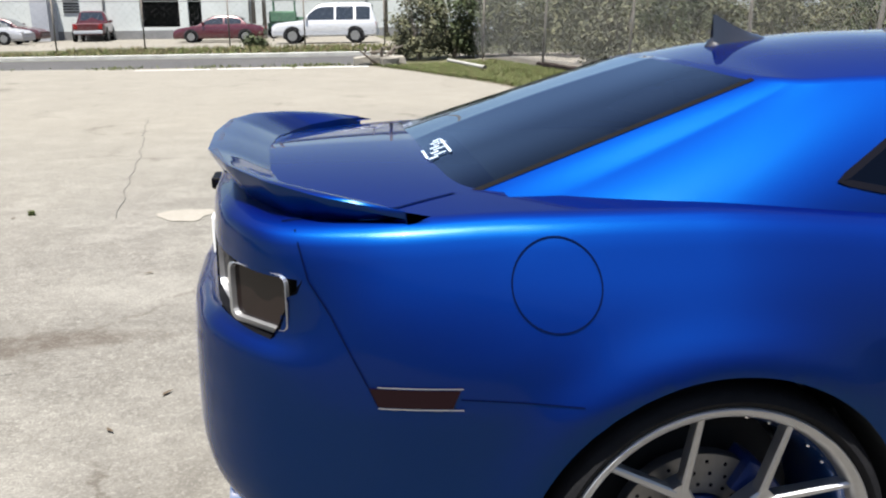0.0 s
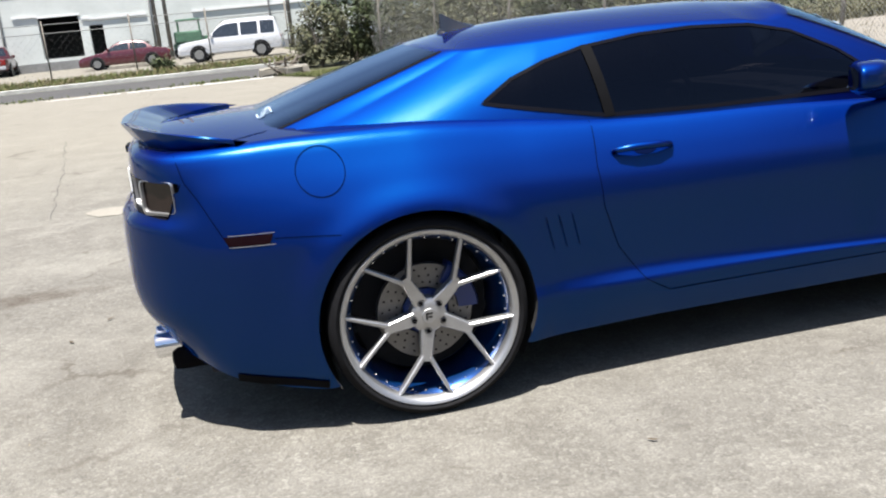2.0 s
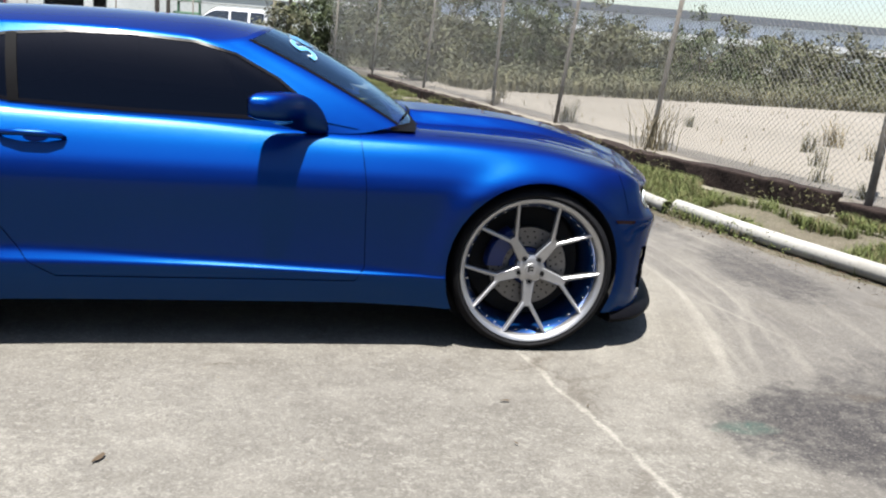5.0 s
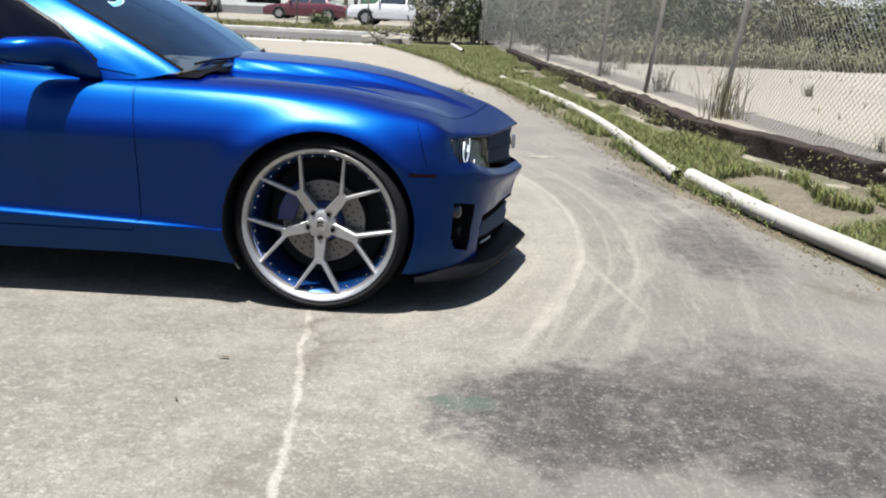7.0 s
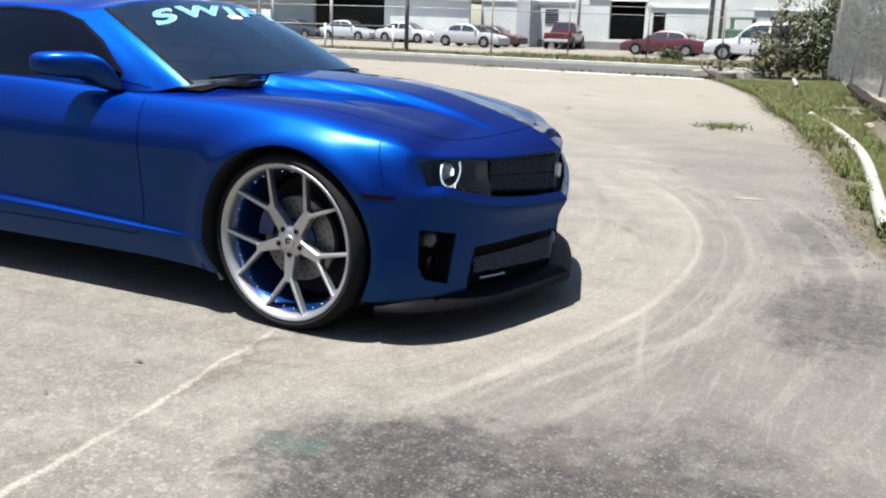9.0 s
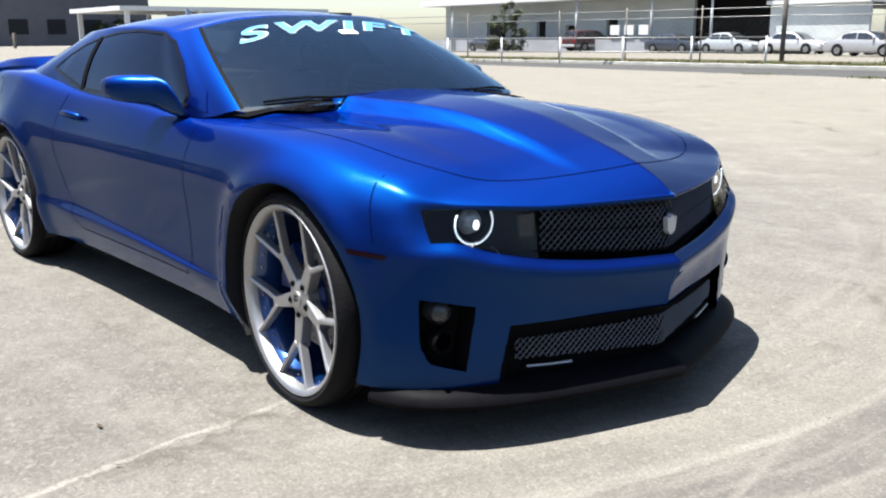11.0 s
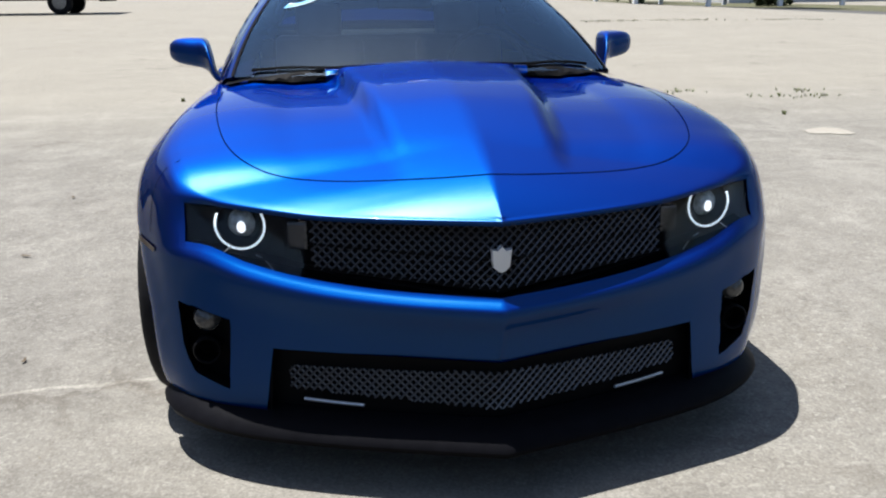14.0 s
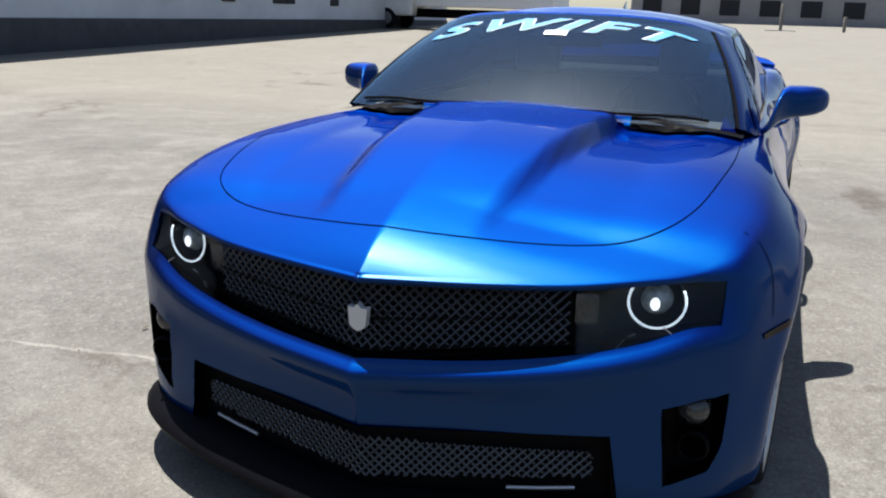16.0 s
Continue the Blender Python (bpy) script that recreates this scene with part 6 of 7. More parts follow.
def fence_x(y):
    return float(np.interp(y, (-12, -3, 1.8, 5.3, 7.7, 10.4, 14, 22, 26), (7.1, 6.0, 5.13, 4.75, 4.45, 4.25, 3.78, 2.78, 2.2)))


near = thing("chain_link_fence", "tall sagging chain-link fence on leaning weathered posts", "fence", kind="")
line = [(fence_x(y), y) for y in (-3.0, 0, 3, 6, 9, 12, 15, 18, 21, 24)]
v, f = chain_link(line, 2.35, .064, .0021, lambda x, y: .24, .05)
o = part("wire_mesh", mesh_of("wire_mesh", v, f, WIREM), None, near)
tagged(o, "woven diamond wire", kind="stuff")
for k, y in enumerate((-1.6, 1.8, 5.2, 7.7, 10.4, 14.2, 18.5, 23.0)):
    lx, ly = (.22, .34, .30, .30, .12, .20, .15, .10, .1, .1, .1)[k], (.1, .25, .1, .15, .2, .1, .05, .1, 0, 0, 0)[k]
    x = fence_x(y)
    r = .034 if k == 1 else .028
    v, f = tube([(x, y, .1), (x + lx * .4, y + ly * .4, 1.1), (x + lx, y + ly, 2.62)], r, 10)
    part("post", mesh_of("post", v, f, RUSTY, True), None, near)
rail = [(fence_x(y) + .17, y, 2.50 + .03 * math.sin(y)) for y in np.arange(-3, 24.1, 1.5)]
v, f = tube(rail, .018, 8)
part("rail", mesh_of("rail", v, f, STEEL, True), None, near)


# ---- plants ----
def bush(name, x, y, r, h, count, leaf, material, label, stems=7):
    b = thing(name, label, "bush", (x, y, height(x, y)), "bushes")
    pieces = []
    tips = []
    for k in range(stems):
        a = 2 * math.pi * k / stems + rnd.uniform(-.4, .4)
        top = Vector((math.cos(a) * r * rnd.uniform(.3, .8), math.sin(a) * r * rnd.uniform(.3, .8), h * rnd.uniform(.6, .95)))
        mid = top * .5 + Vector((rnd.gauss(0, .1), rnd.gauss(0, .1), .15))
        pieces.append(tube([(0, 0, -.05), mid, top], .03, 5, taper=[1.2, .7, .25]))
        tips += [mid, top, top * .8 + Vector((rnd.gauss(0, .25), rnd.gauss(0, .25), rnd.gauss(0, .1)))]
    part("trunk", mesh_of("trunk", *joined(pieces), BARK), None, b)
    V, F = [], []
    clumps = []
    for _ in range(max(8, count // 40)):
        a, rr = rnd.uniform(0, 6.28), r * math.sqrt(rnd.uniform(0, 1))
        z = h * rnd.uniform(.08, 1) * (1 - .45 * (rr / r) ** 2) * rnd.uniform(.75, 1.08)
        clumps.append(Vector((math.cos(a) * rr, math.sin(a) * rr, max(z, .1))))
    for _ in range(int(count * 2.2)):
        c = rnd.choice(clumps)
        p = c + Vector((rnd.gauss(0, .16), rnd.gauss(0, .16), rnd.gauss(0, .14)))
        if p.z < .02:
            continue
        vv, ff = leaflets(p, leaf, 1, .01)
        o = len(V)
        V += vv
        F += [tuple(i + o for i in q) for q in ff]
    part("crown", mesh_of("crown", V, F, material), None, b)
    return b


for x, y, r, h, c, lf, mt, lb in (
        (1.15, 25.8, .9, 2.6, 1500, .075, LEAF_GREY, "dusty green bush at the lot's far corner"),
        (2.4, 26.6, 1.4, 3.2, 3200, .075, LEAF, "tall dark green bush behind the fence"),
        (4.3, 27.0, 1.7, 3.4, 3000, .075, LEAF_GREY, "tall dusty green bush behind the fence"),
        (6.6, 26.0, 1.9, 3.3, 3000, .075, LEAF_GREY, "tall dusty green bush behind the fence"),
        (9.0, 25.5, 2.1, 3.1, 3000, .08, LEAF, "broad green bush behind the sandy lot"),
        (12.0, 24.5, 2.2, 2.8, 2600, .08, LEAF_GREY, "dusty green bush behind the sandy lot"),
        (15.5, 24.5, 2.4, 2.6, 2400, .08, LEAF, "broad green bush behind the sandy lot"),
        (19.5, 23.5, 2.6, 2.4, 2200, .085, LEAF_GREY, "dusty green bush behind the sandy lot"),
        (24.0, 22.5, 2.8, 2.4, 2000, .085, LEAF, "broad green bush behind the sandy lot"),
        (29.0, 20.5, 3.0, 2.3, 2000, .09, LEAF_GREY, "dusty green bush behind the sandy lot"),
        (5.2, 21.0, 1.0, 2.2, 1800, .06, LEAF_GREY, "dusty scrub close behind the fence"),
        (4.6, 17.5, .8, 1.5, 1300, .055, LEAF_GREY, "thin scrub close behind the fence"),
        (7.0, 31.0, 3.0, 4.2, 2600, .09, LEAF, "tall green thicket in the distance"),
        (13.0, 32.0, 3.4, 4.0, 2400, .10, LEAF, "tall green thicket in the distance"),
        (21.0, 31.0, 3.6, 3.4, 2200, .10, LEAF_GREY, "tall dusty thicket in the distance")):
    bush("bush", x, y, r, h, c, lf, mt, lb)


def thicket_spot():
    x = rnd.uniform(3.4, 36)
    y = 24.5 + abs(rnd.gauss(0, 1.8)) - (x - 4) * .06
    top = 1.5 + 1.1 * noise.noise(Vector((x * .35, 7, 0))) + .5 * noise.noise(Vector((x * 1.3, 3, 0)))
    return (x, y, .25 + max(top, .4) * rnd.random() ** .7)


THICKET = varied("thicket_leaf", (.058, .066, .038), .85, .3)
scatter("thicket", 9500, thicket_spot, lambda p: leaflets(p, .065, 5, .16), THICKET, "continuous dusty green thicket behind the sandy lot")
WEED_GREY = varied("grey_green_weed", (.078, .080, .054), .85, .35)


def belt_spot():
    x = rnd.uniform(4.6, 40)
    y = 14.6 + (x - 4.6) * .12 + abs(rnd.gauss(0, 2.6))
    if y > 24:
        return None
    return (x, y, height(x, y))


scatter("weed_belt", 6500, belt_spot, lambda p: blades(p, .36, .010, .8, 5), WEED_GREY, "belt of tall dry weeds beyond the sandy lot")
scatter("green_weed_belt", 4200, belt_spot, lambda p: leaflets((p[0], p[1], p[2] + rnd.uniform(.05, .5)), .05, 6, .14), LEAF_GREY, "dusty green weeds beyond the sandy lot")
scatter("sand_litter", 220, lambda: (lambda x, y: (x, y, height(x, y)))(rnd.uniform(5, 18), rnd.uniform(-2, 14)), lambda p: blades(p, .10, .004, .8, 4), GRASS_DRY, "sparse dry sprigs on the sand")


def tuft(x, y, h, count, material=None, label="dry grass tuft growing in the sand"):
    V, F = [], []
    for _ in range(count):
        vv, ff = blades((x + rnd.gauss(0, h * .16), y + rnd.gauss(0, h * .16), height(x, y)), h, .005, .75, 1)
        o = len(V)
        V += vv
        F += [tuple(i + o for i in q) for q in ff]
    return tagged(new("grass_tuft", mesh_of("grass_tuft", V, F, material or GRASS_DRY)), label, "grass", "tufts of dry grass")


tuft(4.75, 5.0, .6, 80, label="tall dry grass tuft at the fence post")
for x, y, h in ((5.3, 2.1, .35), (5.5, 3.0, .30), (6.3, 4.2, .45), (7.1, 5.6, .42), (7.6, 5.0, .4), (8.0, 6.4, .5), (8.4, 5.4, .55), (8.9, 5.9, .45), (9.6, 6.2, .5), (10.1, 5.5, .45), (10.6, 6.6, .5), (11.3, 6.0, .45), (12.0, 6.6, .5), (6.9, 8.4, .3), (12.9, 5.9, .5), (4.75, 8.0, .5), (4.4, 10.8, .45), (5.0, 12.5, .4), (13.6, 7.0, .5)):
    tuft(x, y, h * rnd.uniform(.45, .85), rnd.randint(25, 60), rnd.choice((GRASS_DRY, WEED_GREY, WEED_GREY)))
for x, y, h in ((-6.5, -1.9, .05), (-4.75, 3.5, .05), (-4.2, 4.3, .05)):
    tuft(x, y, h, 40, GRASS, "small green weed in a crack of the concrete")

def crack_weed_spot():
    k = rnd.random()
    if k < .75:
        return (1.78 + rnd.gauss(0, .16), 8.95 + rnd.gauss(0, .22), 0)
    x, y = rnd.choice(((-6.1, 3.8), (-6.2, 4.2), (-5.6, 4.9), (-6.0, 5.4), (-5.45, 5.4), (-5.6, 3.3)))
    x, y = x + rnd.gauss(0, .06), y + rnd.gauss(0, .16)
    return (x, y, height(x, y))


def joint_weed_spot():
    y = rnd.choice((8.6, 10.6, 11.8, 14.3, 9.4, 15.5))
    x, y = -23.2 + rnd.gauss(0, .25), y + rnd.gauss(0, .35)
    return (x, y, height(x, y))


scatter("crack_weeds", 330, crack_weed_spot, lambda p: blades(p, .045, .003, 1.3, 5), GRASS, "low weeds growing in the cracks of the concrete")
scatter("joint_weeds", 160, joint_weed_spot, lambda p: blades(p, .06, .007, 1.2, 4), WEED_GREY, "sparse weeds along a far joint of the lot")

# debris pile at the far corner
for k in range(9):
    x, y = -.30 + rnd.gauss(0, .2), 23.3 + rnd.gauss(0, .25)
    v, f = tube([(x, y, .05), (x + rnd.gauss(0, .25), y + rnd.gauss(0, .2), .15 + rnd.random() * .35), (x + rnd.gauss(0, .4), y + rnd.gauss(0, .3), .2 + rnd.random() * .35)], .045, 6, taper=[1, .8, .4])
    tagged(new("broken_branch", mesh_of("broken_branch", v, f, BARK)), "broken grey branch on a debris pile", "branch", "debris pile")
for k in range(5):
    b = box_bm(-.25, -.2, -.06, .25, .2, .22, .06, 2)
    for vert in b.verts:
        vert.co += vert.co.normalized() * .09 * noise.noise(vert.co * 6 + Vector((k, 0, 0)))
    o = part("rubble", b, FILLER, None)
    tagged(o, "broken pale concrete lump on a debris pile", "rubble", "debris pile")
    o.location = (-.75 + k * .24, 23.1 + rnd.gauss(0, .25), .04)

# ---- kerbs, far fence and warehouse ----
KERB = plain("pale_kerb", (.36, .355, .33), .85, vary=.25, scale=3, bump=.4)
WALLW = plain("white_painted_block", (.45, .47, .455), .8, vary=.12, scale=.5, bump=.2, bump_scale=20)
WALLG = plain("grey_painted_block", (.30, .31, .33), .8, vary=.15, scale=.6, bump=.2)
FASCIA = plain("dark_roof_fascia", (.016, .021, .032), .6, vary=.25, scale=2)
# near-black: shade inside openings put into the colour; also panes and vents
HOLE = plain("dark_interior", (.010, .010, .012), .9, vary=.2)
TRIMW = plain("white_metal_trim", (.60, .60, .60), .6, vary=.1)


def slab(name, x0, y0, z0, x1, y1, z1, mt, parent=None, label="", bevel=.0):
    return part(name, box_bm(x0, y0, z0, x1, y1, z1, bevel), mt, parent, label)


for x0, x1, y, turn in ((-40, .2, 29.6, -1.0),):
    k = tagged(slab("kerb", x0, y - .10, -.05, x1, y + .10, .14, KERB, None, "", .02), "long pale concrete kerb beyond the road", "kerb", kind="structure")
    k.rotation_euler = (0, 0, radians(turn))
for i in (0, 1, 2, 4, 5, 6, 7, 9, 10):
    b = tagged(slab("kerb_stone", -1.0, -.07, -.05, 1.0, .07, .022, KERB, None, "", .03), "low worn kerb stone along the lot's end", "kerb", "worn kerb stones")
    b.location, b.rotation_euler = (-1.6 - (2.03 + .04 * (i % 3)) * i, 22.6 + .10 * noise.noise(Vector((i, 0, 0))), 0), (0, 0, radians(rnd.uniform(-2, 2)))

far = thing("far_fence", "chain-link fence with barbed top along the road", "fence")
fx = [(-44, 30.5), (-26, 32.4), (-15.2, 32.7), (-11.8, 34.4), (-8.9, 36.6), (-5.6, 38.0), (-2.4, 38.8), (1.5, 39.6)]
for i, (x, y) in enumerate([(-40, 31), (-33, 31.6), (-27, 32.3), (-23, 32.5), (-19, 32.6), (-15.2, 32.7), (-11.8, 34.4), (-8.9, 36.6), (-5.6, 38.0), (-2.4, 38.8), (1.2, 39.5)]):
    v, f = tube([(x, y, 0), (x, y, 2.5 if i != 5 else 4.2)], .032 if i != 5 else .10, 8)
    part("post", mesh_of("post", v, f, RUSTY, True), None, far)
for z in (2.0, 2.35):
    v, f = tube([(x, y, z) for x, y in fx], .018, 6)
    part("rail", mesh_of("rail", v, f, STEEL, True), None, far)
v, f = chain_link(fx, 2.0, .30, .0022, lambda x, y: 0.0)
tagged(part("wire_mesh", mesh_of("wire_mesh", v, f, WIREM), None, far), "woven wire", kind="stuff")
gate = thing("pipe_gate", "low white pipe gate across the road", "gate")
for z in (.55, 1.15):
    v, f = tube([(-30, 27.5, z), (-15.3, 31.6, z)], .028, 8)
    part("rail", mesh_of("rail", v, f, STEEL, True), None, gate)
for s in np.linspace(0, 1, 6):
    v, f = tube([(-30 + 14.7 * s, 27.5 + 4.1 * s, 0), (-30 + 14.7 * s, 27.5 + 4.1 * s, 1.2)], .04, 8)
    part("post", mesh_of("post", v, f, TRIMW, True), None, gate)


def roadside():
    x = rnd.uniform(-40, 1)
    y = 30 + rnd.uniform(0, 8) * (1 if x > -12 else .35)
    return (x, y, 0)


scatter("roadside_grass", 4200, roadside, lambda p: blades(p, .22, .012, .6, 5), GRASS, "green roadside grass below the fence")
scatter("roadside_dry_grass", 2600, roadside, lambda p: blades(p, .25, .012, .6, 5), GRASS_DRY, "dry roadside grass below the fence")
scatter("kerb_weeds", 300, lambda: (rnd.choice((-1.5, -2.6, -4.6, -7.5, -11.0)) + rnd.gauss(0, .5), 23.3 + rnd.uniform(-.5, .8), 0), lambda p: blades(p, .09, .008, .9, 5), GRASS, "weeds at the lot's broken edge")
for x, y, h in ((-6.5, 57.5, 1.6), (-4.5, 38.2, .6)):
    bush("bush", x, y, h * .6, h, 600, .09, LEAF, "small green shrub by the fence")

# warehouse
hall = thing("warehouse", "long white warehouse with dark roof edge and open bays", "building", kind="structure")
HY = 59.0


def wall_with_holes(x0, x1, z0, z1, holes, y, thick, mt, parent):
    """A wall cut by rectangular openings, in pieces round them."""
    xs = sorted({x0, x1, *[h[0] for h in holes], *[h[1] for h in holes]})
    for a, b in zip(xs[:-1], xs[1:]):
        cuts = sorted([(h[2], h[3]) for h in holes if h[0] <= a and h[1] >= b])
        z = z0
        for c0, c1 in cuts + [(z1, z1)]:
            if c0 > z:
                slab("wall", a, y, z, b, y + thick, c0, mt, parent)
            z = c1


HOLES = [(-12.9, -10.45, .75, 3.3), (-9.9, -9.05, .75, 2.6)]
wall_with_holes(-22.5, 8.0, 0, 5.25, HOLES, HY, .35, WALLW, hall)
slab("roof", -22.7, HY - .15, 5.25, 8.2, HY + 22, 5.72, FASCIA, hall)
# back sheet and floor coloured near black for the hall's inner shade
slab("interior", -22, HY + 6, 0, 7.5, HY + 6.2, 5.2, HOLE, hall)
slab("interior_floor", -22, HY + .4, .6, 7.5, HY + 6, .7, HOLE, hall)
slab("plinth", -22.5, HY - .12, 0, 8.0, HY - .005, .55, plain("grey_plinth", (.16, .16, .16), .9, vary=.3, scale=1.5), hall)
for x0, x1, z in ((-22.4, -15.4, 3.15), (-14.4, -12.9, 3.38), (-9.8, -6.3, 2.95), (-3.4, 7.5, 2.85), (-10.3, -9.8, 3.0)):
    slab("awning_rail", x0, HY - .09, z, x1, HY - .02, z + .14, TRIMW, hall)
for x in (-15.1, -6.0, 1.6, 6.0):
    v, f = tube([(x, HY - .09, 0), (x, HY - .09, 5.3)], .06, 8)
    part("downpipe", mesh_of("downpipe", v, f, STEEL, True), None, hall)
d = slab("bay_frame", -13.02, HY - .06, 3.3, -10.35, HY - .005, 3.42, TRIMW, hall)
for k in range(6):
    slab("louvre", -17.55, HY - .05, 1.7 + .17 * k, -16.6, HY - .006, 1.80 + .17 * k, HOLE, hall)
slab("block_pier", -19.0, HY - 2.0, 0, -18.0, HY - .02, 3.2, WALLG, hall)
slab("roof_vent", -19.85, HY + 3, 5.72, -19.35, HY + 3.5, 6.30, FASCIA, hall, "small dark roof vent box", .04)
v, f = revolve([(.24, 0), (.24, .38), (.34, .42), (.36, .55), (.30, .68), (.16, .78), (.0005, .80)], 20)
v = [(p[0] - 14.7, p[2] + HY + 3.4, p[1] + 5.72) for p in v]
part("roof_vent", smooth_by_angle(mesh_of("roof_vent", v, f, WALLG), 40), None, hall, "round roof vent with a domed cap")
slab("skylight", -9.9, HY + 3, 5.72, -8.3, HY + 4.6, 6.02, TRIMW, hall, "low white skylight box", .08)
slab("roof_vent", 2.8, HY + 3, 5.72, 3.6, HY + 3.8, 6.4, WALLG, hall, "", .05)
# two tall light poles in front
for x in (-5.55, -4.9, 2.6):
    o = thing("utility_pole", "grey wooden utility pole by the warehouse", "pole", (x, HY - 3.5, 0), "utility poles")
    v, f = tube([(0, 0, 0), (0, 0, 9.5)], .12, 8, taper=[1.1, .8])
    part("pole", mesh_of("pole", v, f, RUSTY, True), None, o)
    part("crossarm", box_bm(-.8, -.05, 8.7, .8, .05, 8.82, .01), RUSTY, o)

loader = thing("green_loader", "faded green loading machine standing by the warehouse wall", "machine", (-3.7, 56.4, 0))
GREENP = plain("faded_green_paint", (.050, .115, .070), .7, vary=.3, scale=3, bump=.2)
part("frame", box_bm(-1.05, -.5, .35, 1.05, .5, .95, .05), GREENP, loader)
part("hopper", box_bm(-.95, -.55, .95, .75, .55, 1.65, .10), GREENP, loader)
part("canopy", box_bm(-.75, -.6, 2.25, .75, .6, 2.4, .04), GREENP, loader)
for x in (-.65, .65):
    for y in (-.5, .5):
        part("canopy_post", box_bm(x - .05, y - .05, 1.6, x + .05, y + .05, 2.27), GREENP, loader)
part("arm", box_bm(.7, -.3, .7, 1.45, .3, 1.3, .06), GREENP, loader)
for x in (-.7, .7):
    for y in (-.55, .55):
        v, f = revolve([(.0005, -.09), (.3, -.09), (.36, -.05), (.36, .09), (.0005, .09)], 18)
        o = part("wheel", mesh_of("wheel", v, f, RUBBER), None, loader)
        o.location = (x, y, .36)

dock = thing("loading_hall", "low white building with a deep shaded loading dock", "building", kind="structure")
slab("wall", -29.5, HY - 2.0, 0, -22.6, HY - 1.7, 3.3, WALLW, dock)
slab("roof", -29.7, HY - 2.3, 3.3, -22.5, HY + 18, 3.55, TRIMW, dock)
slab("upper_wall", -27.5, HY + 1, 3.55, -22.6, HY + 1.3, 6.5, WALLG, dock)
wall_with_holes(-66, -29.6, 0, 4.2, [(-37.0, -30.4, .3, 4.0), (-60, -57.5, 1.2, 2.6), (-53.5, -52.4, 1.2, 2.6), (-50, -48.8, 0, 2.2), (-45.5, -44.3, 1.2, 2.6)], HY, .35, WALLW, dock)
slab("roof", -66.5, HY - 3.0, 4.2, -29.4, HY + 18, 4.75, TRIMW, dock)
slab("upper_wall", -66, HY + 6, 4.75, -29.5, HY + 6.3, 7.0, WALLW, dock)
# near-black sheet holds the dock's deep shade in its colour
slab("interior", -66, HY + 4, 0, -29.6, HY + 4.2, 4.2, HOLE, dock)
for x in (-62, -54, -46.5, -39, -33.7):
    v, f = tube([(x, HY - 2.7, 0), (x, HY - 2.7, 4.2)], .10, 8)
    part("dock_post", mesh_of("dock_post", v, f, WALLG, True), None, dock)
slab("dock_ledge", -66, HY - 2.5, 0, -38, HY - .02, 1.0, WALLG, dock)
for k, x in enumerate((-43.0, -41.6, -40.2)):
    slab("meter_box", x, HY - 2.62, 1.35, x + .9, HY - 2.5, 2.1, TRIMW, dock)
tree = bush("palm_shrub", -51.5, HY - 6, 1.6, 4.4, 1500, .14, LEAF, "green shrub tree before the loading dock", 5)

# far sheds beyond the sandy lot
shed = thing("far_shed", "long pale industrial shed far behind the weeds", "building", kind="structure")
slab("wall", 10, 74, 0, 95, 88, 4.6, plain("pale_blue_cladding", (.40, .44, .50), .7, vary=.12, scale=.4), shed)
slab("roof", 9.5, 73.5, 4.6, 96, 89, 5.3, plain("grey_roof_edge", (.10, .11, .13), .7, vary=.2), shed)
slab("ramp", 14, 72.5, 2.6, 92, 73.5, 3.2, plain("pale_band", (.55, .56, .58), .7, vary=.1), shed)
# flat near-black sheets on the wall paint the shade of open bays
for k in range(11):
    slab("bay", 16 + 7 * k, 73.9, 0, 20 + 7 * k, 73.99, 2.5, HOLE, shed)


